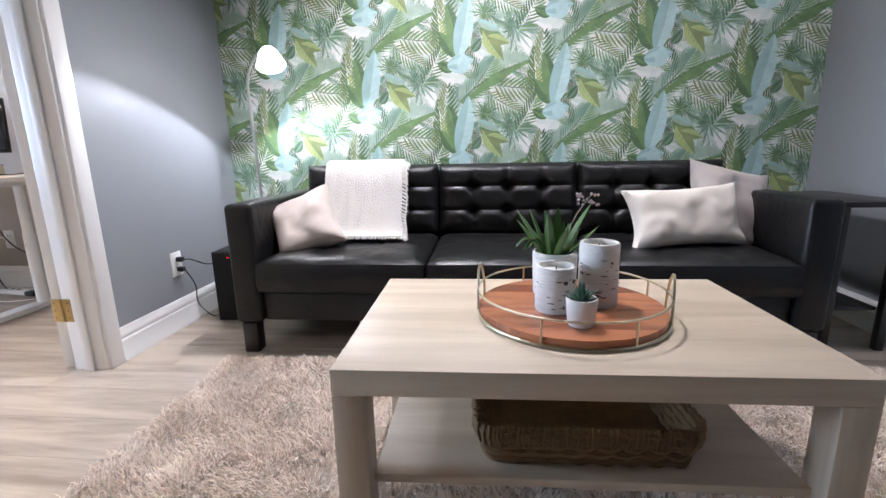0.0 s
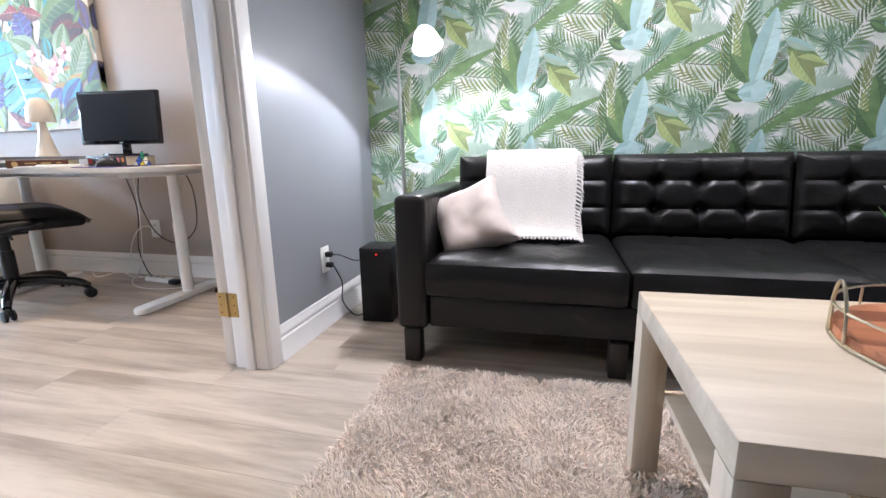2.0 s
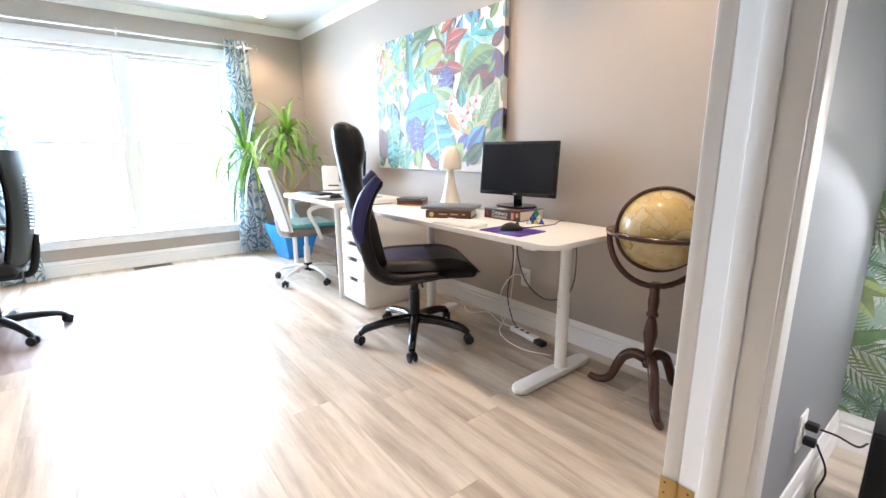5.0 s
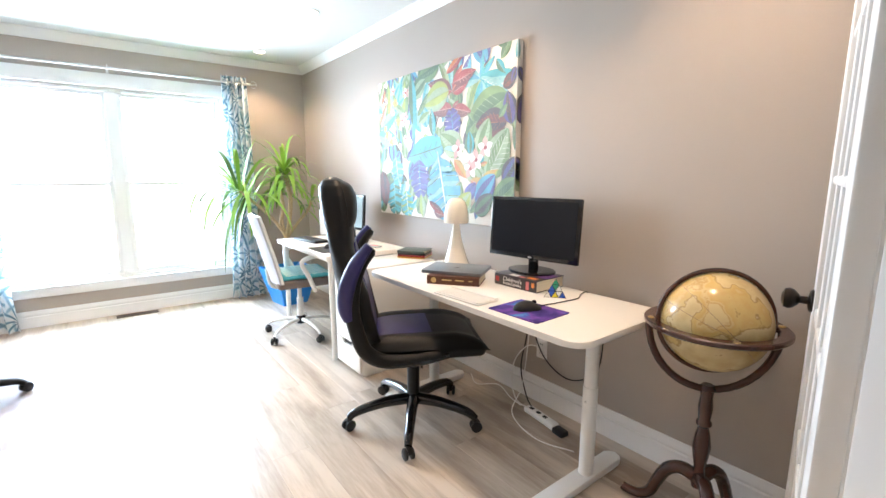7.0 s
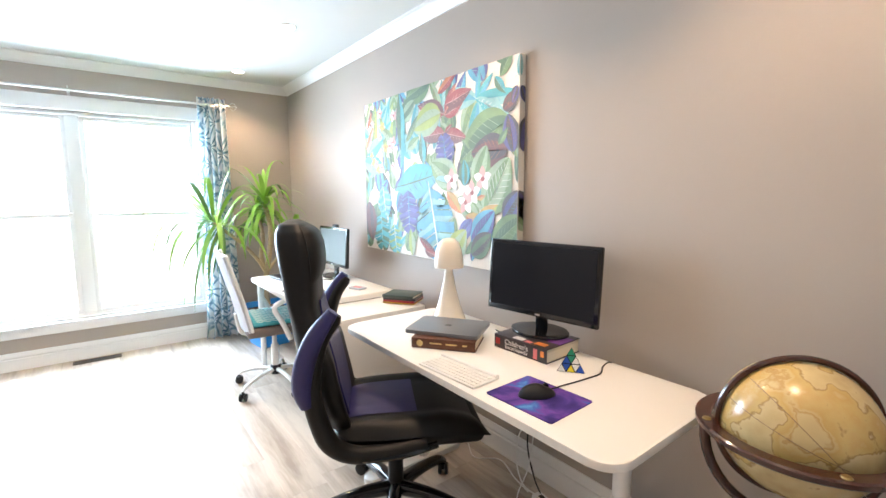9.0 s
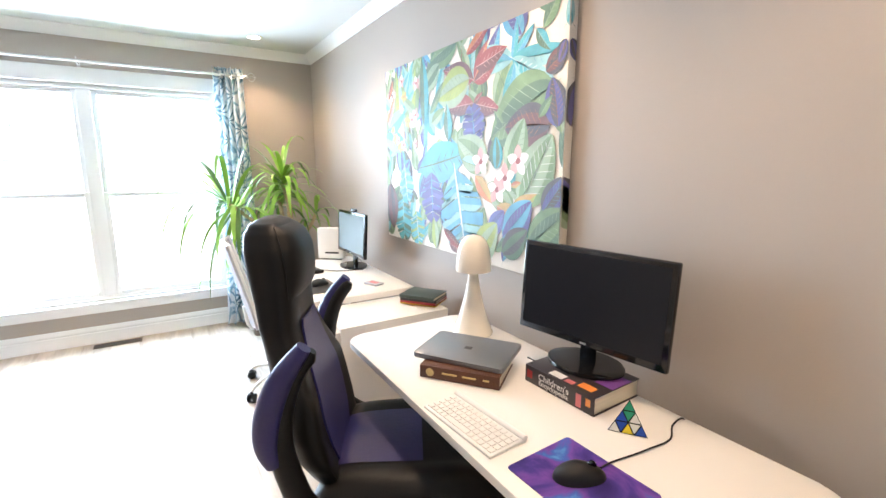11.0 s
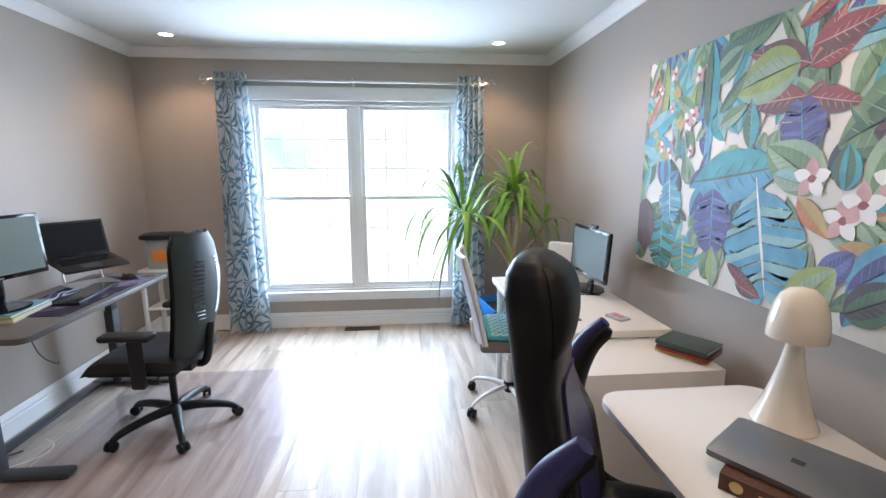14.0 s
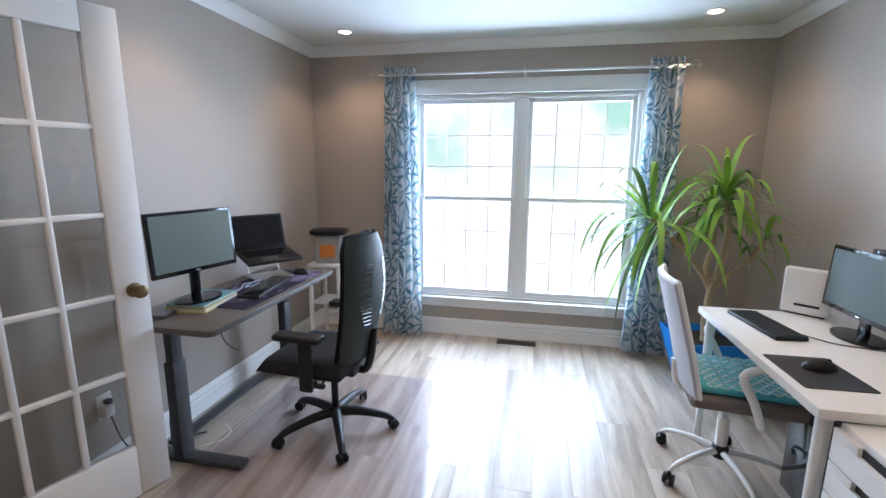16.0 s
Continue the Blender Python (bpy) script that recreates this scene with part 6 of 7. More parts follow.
# ---- office: globe ----
def globe_mat():
    m = bpy.data.materials.new("antique_globe_map")
    m.use_nodes = True
    nt = m.node_tree
    p = nt.nodes["Principled BSDF"]
    p.inputs["Roughness"].default_value, p.inputs["Coat Weight"].default_value = 0.25, 0.4
    tc = nt.nodes.new("ShaderNodeTexCoord")
    n1, n2 = nt.nodes.new("ShaderNodeTexNoise"), nt.nodes.new("ShaderNodeTexNoise")
    n1.inputs["Scale"].default_value, n1.inputs["Detail"].default_value = 6, 5
    n2.inputs["Scale"].default_value, n2.inputs["Detail"].default_value = 3, 5
    nt.links.new(tc.outputs["Object"], n1.inputs["Vector"])
    nt.links.new(tc.outputs["Object"], n2.inputs["Vector"])
    r = nt.nodes.new("ShaderNodeValToRGB")
    els = r.color_ramp.elements
    els[0].position, els[0].color = 0.30, (0.42, 0.29, 0.11, 1)
    els[1].position, els[1].color = 0.70, (0.62, 0.50, 0.25, 1)
    for pos, c in ((0.50, (0.64, 0.52, 0.27)), (0.512, (0.36, 0.24, 0.09)), (0.524, (0.60, 0.45, 0.17)), (0.57, (0.58, 0.40, 0.14)), (0.60, (0.62, 0.48, 0.22)), (0.61, (0.50, 0.33, 0.12)), (0.63, (0.62, 0.50, 0.25))):
        e = els.new(pos)
        e.color = (*c, 1)
    nt.links.new(n1.outputs["Fac"], r.inputs[0])
    mx = nt.nodes.new("ShaderNodeMix")
    mx.data_type, mx.blend_type = "RGBA", "MULTIPLY"
    mx.inputs[0].default_value = 0.35
    r2 = nt.nodes.new("ShaderNodeValToRGB")
    r2.color_ramp.elements[0].color, r2.color_ramp.elements[1].color = (0.75, 0.6, 0.4, 1), (1, 1, 1, 1)
    nt.links.new(n2.outputs["Fac"], r2.inputs[0])
    nt.links.new(r.outputs[0], mx.inputs[6])
    nt.links.new(r2.outputs[0], mx.inputs[7])
    nt.links.new(mx.outputs[2], p.inputs["Base Color"])
    return m


def globe():
    g = thing("globe", -1.995, 2.70, 0, 0, "antique-style floor globe in a dark mahogany stand", "globe")
    R, cz = 0.168, 0.775
    ball = bmesh.new()
    bmesh.ops.create_uvsphere(ball, u_segments=48, v_segments=28, radius=R)
    part("map_ball", move(ball, 0, 0, cz, 0, 23, 0), globe_mat(), g)
    line = M("map_line", (0.22, 0.13, 0.06), 0.5)
    for tilt, rr in ((0, 1.0), (23, 0.9)):
        pts = [(R * 1.002 * math.cos(a * math.tau / 60), R * 1.002 * math.sin(a * math.tau / 60), 0) for a in range(60)]
        part("map_line", move(tube(pts, 0.0009, 4, True), 0, 0, cz, 0, 23 + tilt * 1.02, 40), line, g)
    ring = [(0.182, -0.009), (0.213, -0.009), (0.218, -0.004), (0.218, 0.006), (0.213, 0.010), (0.182, 0.010)]
    bm = bmesh.new()
    n = 56
    rr = [[bm.verts.new((q * math.cos(k * math.tau / n), q * math.sin(k * math.tau / n), h)) for q, h in ring] for k in range(n)]
    for k in range(n):
        for j in range(6):
            bm.faces.new((rr[k][j], rr[(k + 1) % n][j], rr[(k + 1) % n][(j + 1) % 6], rr[k][(j + 1) % 6]))
    bmesh.ops.recalc_face_normals(bm, faces=bm.faces[:])
    part("horizon_ring", move(bm, 0, 0, cz - 0.012), MAHOGANY, g)
    part("meridian_ring", move(tube([(0.177 * math.cos(a * math.tau / 60), 0, 0.177 * math.sin(a * math.tau / 60)) for a in range(60)], 0.008, 8, True), 0, 0, cz, 0, 0, 38), MAHOGANY, g)
    part("yoke", move(tube([(0.204 * math.cos(a), 0, 0.235 * math.sin(a)) for a in [radians(180 + 9 * k) for k in range(21)]], 0.013, 10), 0, 0, cz - 0.012, 0, 0, 38), MAHOGANY, g)
    for a in (38, 218, 128, 308):
        part("brass_stud", move(lathe([(0, 0), (0.011, 0), (0.009, 0.003), (0, 0.004)], 14), 0.199 * math.cos(radians(a)), 0.199 * math.sin(radians(a)), cz - 0.002), BRASS, g)
    part("stem", lathe([(0, 0.15), (0.020, 0.15), (0.024, 0.17), (0.030, 0.19), (0.022, 0.205), (0.018, 0.23), (0.025, 0.27), (0.030, 0.31), (0.024, 0.355), (0.017, 0.385), (0.025, 0.395), (0.025, 0.405), (0.019, 0.415), (0.024, 0.46), (0.020, 0.50), (0.022, 0.525), (0.028, 0.53), (0.018, 0.545), (0, 0.545)], 24), MAHOGANY, g)
    for k in range(3):
        a = radians(190 + 120 * k)
        prof = [(0.015, 0.19), (0.06, 0.198), (0.105, 0.17), (0.135, 0.11), (0.16, 0.05), (0.20, 0.020), (0.245, 0.018), (0.262, 0.022)]
        pts = curve([(q * math.cos(a), q * math.sin(a), h) for q, h in prof], 4)
        part("leg", tube(pts, [0.026 - 0.010 * i / len(pts) for i in range(len(pts))], 10), MAHOGANY, g)


globe()


# ---- office: monitors, laptops, small things ----
def monitor(x, y, z, rz, w, h, label, screen, base_r=(0.12, 0.09), tilt=4, lift=0.065, bezel=0.016):
    m = thing("monitor", x, y, z, rz, label, "monitor")
    part("housing", move(join(box(w, 0.022, h, 0, 0, 0, 0.005), box(w * 0.55, 0.03, h * 0.6, 0, 0.024, h * 0.2, 0.012)), 0, 0, lift, -tilt), GLOSS_BLACK, m)
    part("screen", move(block(-w / 2 + bezel, w / 2 - bezel, -0.0125, -0.0115, bezel * 1.4, h - bezel), 0, 0, lift, -tilt), screen, m, smooth=False)
    part("badge", move(box(0.022, 0.001, 0.006, 0, -0.0115, 0.007, 0), 0, 0, lift, -tilt), CHROME, m, "small grey maker's mark", smooth=False)
    part("neck", join(box(0.05, 0.022, lift + 0.09, 0, 0.025, 0.008, 0.006)), GLOSS_BLACK, m)
    ol = [(base_r[0] * math.cos(a * math.tau / 36), base_r[1] * math.sin(a * math.tau / 36) + 0.01) for a in range(36)]
    part("stand_base", prism(ol, 0.0005, 0.012, 0.004), GLOSS_BLACK, m)
    return m


def book(x, y, z, rz, sx, sy, th, cover, label, spine=None):
    """A closed book lying flat; the spine faces -y."""
    b = thing("book", x, y, z, rz, label, "book")
    part("page_block", box(sx - 0.008, sy - 0.008, th - 0.006, 0, 0.001, 0.003, 0.0005), PAGES, b)
    part("cover", join(box(sx, sy, 0.003, 0, 0, 0, 0.0005), box(sx, sy, 0.003, 0, 0, th - 0.003, 0.0005), box(sx, 0.004, th, 0, -sy / 2 - 0.001, 0, 0.0015)), cover, b)
    if spine:
        spine(b, sx, sy, th)
    return b


def lettering(body, size, mat, parent, m, name="lettering"):
    cu = bpy.data.curves.new("text", "FONT")
    cu.body, cu.size, cu.extrude, cu.align_x, cu.align_y = body, size, 0.0003, "CENTER", "CENTER"
    tmp = bpy.data.objects.new("text", cu)
    me = bpy.data.meshes.new_from_object(tmp)
    bpy.data.objects.remove(tmp)
    me.materials.append(mat)
    ob = new(name, me)
    ob.parent = parent
    ob.matrix_local = m
    return ob


DZ = 0.73
LABEL_RED = M("print_red", (0.42, 0.03, 0.03), 0.4)
LABEL_ORANGE = M("print_orange", (0.70, 0.22, 0.04), 0.4)
LABEL_YELLOW = M("print_yellow", (0.75, 0.55, 0.06), 0.4)
LABEL_PURPLE = M("print_purple", (0.16, 0.05, 0.25), 0.4)
LABEL_WHITE = M("print_white", (0.78, 0.76, 0.72), 0.4)
LABEL_PINK = M("print_pink", (0.62, 0.16, 0.16), 0.4)
COVER_DARK = M("glossy_dark_cover", (0.035, 0.028, 0.03), 0.3, var=0.2, scale=20)
COVER_BROWN = M("tooled_brown_cover", (0.095, 0.032, 0.016), 0.4, var=0.35, scale=30, bump=0.3, bscale=80)
GOLD = M("gold_stamp", (0.62, 0.46, 0.20), 0.35, 0.6)


def ency_spine(b, sx, sy, th):
    yy = -sy / 2 - 0.0035
    lettering("Children's", 0.029, LABEL_WHITE, b, pose(-0.015, yy, th * 0.62, 90, 0, 0))
    lettering("Encyclopedia", 0.022, LABEL_WHITE, b, pose(-0.015, yy, th * 0.28, 90, 0, 0))
    part("spine_picture", box(0.022, 0.0006, th * 0.45, -sx / 2 + 0.02, yy, th * 0.3, 0), LABEL_RED, b, smooth=False)
    part("spine_picture", box(0.018, 0.0006, th * 0.7, sx / 2 - 0.052, yy, th * 0.12, 0), LABEL_PINK, b, smooth=False)
    part("spine_picture", box(0.016, 0.0006, th * 0.4, sx / 2 - 0.02, yy, th * 0.4, 0), LABEL_ORANGE, b, smooth=False)
    for x, y, w, h, m in ((-0.10, 0.06, 0.05, 0.05, LABEL_RED), (0.08, -0.07, 0.05, 0.03, LABEL_ORANGE), (0.10, 0.02, 0.06, 0.09, LABEL_PURPLE), (-0.02, -0.08, 0.05, 0.03, LABEL_WHITE), (0.03, -0.085, 0.03, 0.02, LABEL_PINK)):
        part("cover_picture", box(w, h, 0.0006, x, y, th, 0), m, b, smooth=False)


book(-2.845, 2.722, DZ, 2.0, 0.262, 0.205, 0.056, COVER_DARK, "thick children's encyclopedia under the monitor", ency_spine)
monitor(-2.865, 2.755, DZ + 0.0575, 8, 0.51, 0.305, "black glossy monitor standing on a book, switched off", SCREEN, (0.125, 0.095))


def brown_spine(b, sx, sy, th):
    yy = -sy / 2 - 0.0035
    part("gold_stamp", move(lathe([(0, 0), (0.014, 0), (0.013, 0.0006), (0, 0.0006)], 16), -sx / 2 + 0.035, yy + 0.0005, th * 0.5, 90), GOLD, b)
    for x, w in ((-0.03, 0.05), (0.035, 0.045), (0.09, 0.02)):
        part("title_bar", box(w, 0.0006, 0.006, x, yy, th * 0.5, 0), GOLD, b, smooth=False)


book(-3.125, 2.495, DZ, 37, 0.265, 0.19, 0.042, COVER_BROWN, "thick brown tooled book under the laptop", brown_spine)


def closed_laptop():
    l = thing("laptop", -3.165, 2.525, DZ + 0.0435, 33, "closed space-grey aluminium laptop lying on a book", "laptop")
    part("base", prism(rounded(0.315, 0.225, 0.012, 5), 0.0, 0.009, 0.002), LAPTOP, l)
    part("lid", prism(rounded(0.315, 0.225, 0.012, 5), 0.0098, 0.0155, 0.0018), LAPTOP, l)
    part("lid_mark", move(box(0.026, 0.022, 0.0003, 0, 0, 0.0156, 0), 0, 0, 0), LOGO, l, "small dark mark on the lid", smooth=False)


closed_laptop()
cable([(-3.015, 2.66, 0.78), (-2.99, 2.70, 0.755), (-2.95, 2.73, 0.738), (-2.93, 2.78, 0.737), (-2.86, 2.84, 0.735), (-2.86, 2.875, 0.64)], 0.0022, PLASTIC, "thin dark charging cable on the desk")


def lamp_white():
    l = thing("table_lamp", -3.405, 2.715, DZ, 0, "glossy cream mushroom-shaped table lamp, unlit", "lamp")
    cream = M("gloss_cream_enamel", (0.80, 0.73, 0.62), 0.16, var=0.02, coat=0.5)
    part("body", lathe([(0, 0), (0.082, 0), (0.084, 0.004), (0.080, 0.012), (0.062, 0.06), (0.045, 0.12), (0.031, 0.18), (0.022, 0.235), (0.017, 0.28), (0, 0.28)], 36), cream, l)
    part("shade", lathe([(0.066, 0.262), (0.072, 0.262), (0.073, 0.275), (0.071, 0.31), (0.064, 0.35), (0.050, 0.385), (0.030, 0.403), (0, 0.409), (0, 0.404), (0.029, 0.398), (0.046, 0.382), (0.060, 0.348), (0.0665, 0.31), (0.068, 0.272)], 36), cream, l)


lamp_white()


def keyboard(x, y, z, rz, sx, sy, label, body_mat, key_mat, rows=5, cols=14, slope=0.010):
    k = thing("keyboard", x, y, z, rz, label, "keyboard")
    part("body", join(box(sx, sy, 0.008, 0, 0, 0, 0.0025), tube([(-sx / 2, sy / 2 - 0.008, 0.009), (sx / 2, sy / 2 - 0.008, 0.009)], 0.0085, 10)) if body_mat is LAPTOP or body_mat is WHITE_PLASTIC else box(sx, sy, 0.018, 0, 0, 0, 0.004), body_mat, k)
    top = 0.008 if body_mat is LAPTOP or body_mat is WHITE_PLASTIC else 0.018
    cw, rh = (sx - 0.012) / cols, (sy - 0.030) / rows
    for r in range(rows):
        c = 0
        while c < cols:
            span = 5 if r == 0 and c == 4 else 1
            wd = cw * span - 0.0025
            part("key", box(wd, rh - 0.0025, 0.003, -sx / 2 + 0.006 + cw * (c + span / 2), -sy / 2 + 0.008 + rh * (r + 0.5), top, 0.0008, 1), key_mat, k, smooth=False)
            c += span
    return k


keyboard(-2.862, 2.325, DZ, 4, 0.28, 0.125, "slim white wireless keyboard on the white desk", WHITE_PLASTIC, LABEL_WHITE)


def galaxy_mat(name="galaxy_print", stops=((0.30, (0.02, 0.015, 0.10)), (0.45, (0.06, 0.035, 0.22)), (0.55, (0.16, 0.06, 0.32)), (0.62, (0.05, 0.12, 0.42)), (0.72, (0.12, 0.42, 0.70))), scale=9):
    m = bpy.data.materials.new(name)
    m.use_nodes = True
    nt = m.node_tree
    p = nt.nodes["Principled BSDF"]
    p.inputs["Roughness"].default_value, p.inputs["Specular IOR Level"].default_value = 0.75, 0.2
    tc, n1, r = nt.nodes.new("ShaderNodeTexCoord"), nt.nodes.new("ShaderNodeTexNoise"), nt.nodes.new("ShaderNodeValToRGB")
    n1.inputs["Scale"].default_value, n1.inputs["Detail"].default_value, n1.inputs["Distortion"].default_value = scale, 6, 0.5
    nt.links.new(tc.outputs["Object"], n1.inputs["Vector"])
    els = r.color_ramp.elements
    els[0].position, els[0].color = stops[0][0], (*stops[0][1], 1)
    els[1].position, els[1].color = stops[-1][0], (*stops[-1][1], 1)
    for pos, c in stops[1:-1]:
        e = els.new(pos)
        e.color = (*c, 1)
    nt.links.new(n1.outputs["Fac"], r.inputs[0])
    nt.links.new(r.outputs[0], p.inputs["Base Color"])
    return m


def flat(name, x, y, z, rz, sx, sy, th, r, mat, label, category):
    o = single(name, prism(rounded(sx, sy, r, 5), 0, th, 0.0006, 1), mat, label, category)
    o.matrix_world = pose(x, y, z, 0, 0, rz)
    return o


flat("mouse_pad", -2.555, 2.395, DZ, 2, 0.25, 0.205, 0.003, 0.008, galaxy_mat(), "purple and blue galaxy-print mouse pad", "mouse pad")


def mouse(x, y, z, rz, label="black optical computer mouse"):
    m = thing("computer_mouse", x, y, z, rz, label, "mouse")
    bm = bmesh.new()
    bmesh.ops.create_uvsphere(bm, u_segments=24, v_segments=14, radius=1)
    for v in bm.verts:
        x_, y_, z_ = v.co
        v.co = (x_ * (0.034 + 0.004 * y_ * y_), y_ * 0.060, max(0.0, z_) * (0.036 if y_ < 0 else 0.036 - 0.012 * y_) + 0.001)
    part("shell", bm, PLASTIC, m)
    part("scroll_wheel", move(lathe([(0, -0.004), (0.009, -0.004), (0.010, 0), (0.009, 0.004), (0, 0.004)], 14), 0, 0.028, 0.028, 0, 90, 0), GLOSS_BLACK, m)
    return m


mouse(-2.565, 2.40, DZ + 0.003, -25)
cable([(-2.553, 2.455, 0.742), (-2.560, 2.50, 0.734), (-2.552, 2.56, 0.733), (-2.545, 2.62, 0.733), (-2.540, 2.70, 0.733), (-2.572, 2.765, 0.733), (-2.575, 2.82, 0.733), (-2.565, 2.85, 0.68)], 0.0024)


def pyramid():
    p = thing("puzzle_pyramid", -2.628, 2.655, DZ, 35, "pyramid twist puzzle with coloured triangles", "toy")
    e, h = 0.095, 0.082
    base = [Vector((e / math.sqrt(3) * math.cos(radians(90 + 120 * k)), e / math.sqrt(3) * math.sin(radians(90 + 120 * k)), 0.001)) for k in range(3)]
    apex = Vector((0, 0, h))
    bm = bmesh.new()
    vs = [bm.verts.new(b) for b in base] + [bm.verts.new(apex)]
    for f in ((0, 1, 3), (1, 2, 3), (2, 0, 3), (2, 1, 0)):
        bm.faces.new([vs[i] for i in f])
    part("core", bm, PLASTIC, p, smooth=False)
    cols = [M("sticker_blue", (0.02, 0.08, 0.45), 0.35), M("sticker_yellow", (0.75, 0.60, 0.03), 0.35), M("sticker_green", (0.02, 0.28, 0.16), 0.35), M("sticker_white", (0.75, 0.75, 0.72), 0.35)]
    rng = random.Random(3)
    for k in range(3):
        A, B, C = base[k], base[(k + 1) % 3], apex
        nrm = (B - A).cross(C - A).normalized()
        P = lambda i, j: A + (B - A) * (i / 3) + (C - A) * (j / 3)
        tris = [(P(i, j), P(i + 1, j), P(i, j + 1)) for i in range(3) for j in range(3 - i)] + [(P(i + 1, j), P(i + 1, j + 1), P(i, j + 1)) for i in range(2) for j in range(2 - i)]
        for t in tris:
            mid = sum(t, Vector()) / 3
            bm = bmesh.new()
            bm.faces.new([bm.verts.new(mid + (q - mid) * 0.84 + nrm * 0.0007) for q in t])
            part("sticker", bm, cols[rng.choice((0, 0, 1, 2, 3) if k else (0, 1, 2, 2, 0))], p, smooth=False)


pyramid()
for k, (mat, dx, rz, th, lab) in enumerate([(LABEL_YELLOW, -0.012, 36, 0.010, "thin yellow exercise book in a stack"), (LABEL_RED, 0.0, 34, 0.014, "red notebook in a stack of books"), (COVER_DARK, 0.004, 38, 0.012, "dark notebook in a stack of books"), (M("green_grey_cover", (0.055, 0.075, 0.065), 0.45, var=0.2), 0.008, 33, 0.018, "dark green hardback on top of a stack")]):
    book(-3.955 + dx, 2.80 - 0.004 * k, 0.7005 + sum((0.010, 0.014, 0.012)[:k]) + 0.0006 * k, rz, 0.20, 0.155, th, mat, lab)

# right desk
monitor(-4.80, 2.715, 0.7405, 1, 0.47, 0.285, "black matte-screen monitor at the wall desk", SCREEN_FAINT_REFLECTION, (0.12, 0.085), 3, 0.085)
t = thing("webcam", -4.77, 2.73, 1.1105, 3, "small black webcam clipped on the monitor", "webcam")
part("body", box(0.07, 0.022, 0.022, 0, 0, 0, 0.006), PLASTIC, t)
part("lens", move(lathe([(0, 0), (0.007, 0), (0.006, 0.002), (0, 0.002)], 14), 0, -0.011, 0.011, 90), GLOSS_BLACK, t)
t = thing("router_box", -5.115, 2.68, 0.7405, 52, "upright white network box with dark foot slot", "router")
part("casing", box(0.19, 0.055, 0.225, 0, 0, 0.006, 0.010, 3), WHITE_PLASTIC, t)
part("foot", box(0.16, 0.05, 0.006, 0, 0, 0, 0.002), PLASTIC, t)
part("status_window", box(0.10, 0.001, 0.012, 0.01, -0.0278, 0.045, 0.0004), PLASTIC, t, "dark status window")
keyboard(-4.885, 2.405, 0.7405, 8, 0.36, 0.135, "black wired keyboard on the wall desk", PLASTIC, PLASTIC, 5, 15)
flat("mouse_pad", -4.40, 2.355, 0.7405, 2, 0.27, 0.22, 0.003, 0.006, M("dark_pad", (0.035, 0.032, 0.032), 0.35, var=0.4, scale=12), "dark printed mouse pad on the wall desk", "mouse pad")
mouse(-4.43, 2.38, 0.7435, 10)
cable([(-4.80, 2.47, 0.752), (-4.74, 2.55, 0.744), (-4.70, 2.60, 0.744), (-4.66, 2.74, 0.744)], 0.0025)
t = thing("name_tag", -4.29, 2.655, 0.7405, 20, "small clear plastic card holder with a pink label", "card holder")
part("holder", box(0.10, 0.065, 0.012, 0, 0, 0, 0.003), MESH_WHITE, t)
part("label_card", box(0.06, 0.03, 0.0008, 0, 0, 0.0121, 0), LABEL_PINK, t, smooth=False)
t = thing("computer_tower", -4.62, 2.62, 0, 0, "black computer tower under the wall desk", "computer")
part("case", box(0.36, 0.20, 0.40, 0, 0, 0.01, 0.006), PLASTIC, t)
part("front_panel", box(0.34, 0.006, 0.38, 0, -0.103, 0.02, 0.003), GLOSS_BLACK, t)
part("foot", box(0.3, 0.16, 0.01, 0, 0, 0, 0.002), PLASTIC, t)

# dark desk
LZ = 0.7455
book(-4.60, -0.30, LZ, 8, 0.30, 0.20, 0.022, M("yellow_print_cover", (0.55, 0.45, 0.10), 0.4, var=0.5, scale=18), "yellow illustrated book under the monitor")
book(-4.60, -0.30, LZ + 0.0225, 6, 0.28, 0.19, 0.014, M("teal_print_cover", (0.10, 0.25, 0.30), 0.4, var=0.5, scale=18), "teal picture book under the monitor")
monitor(-4.56, -0.285, LZ + 0.0375, 180 - 14, 0.45, 0.305, "glossy black monitor standing on books at the dark desk", SCREEN_REFLECTION, (0.12, 0.085), 4, 0.145)
space = galaxy_mat("space_print", ((0.34, (0.012, 0.010, 0.022)), (0.52, (0.020, 0.017, 0.040)), (0.58, (0.20, 0.17, 0.28)), (0.62, (0.030, 0.024, 0.055)), (0.72, (0.09, 0.08, 0.15))), 6)
flat("desk_mat", -4.965, -0.205, LZ, 0, 0.82, 0.36, 0.003, 0.008, space, "dark purple space-print desk mat", "desk mat")
keyboard(-4.93, -0.155, LZ + 0.003, 188, 0.44, 0.125, "black keyboard with a silver front edge", PLASTIC, GLOSS_BLACK, 5, 17)
mouse(-5.29, -0.14, LZ + 0.003, 185)


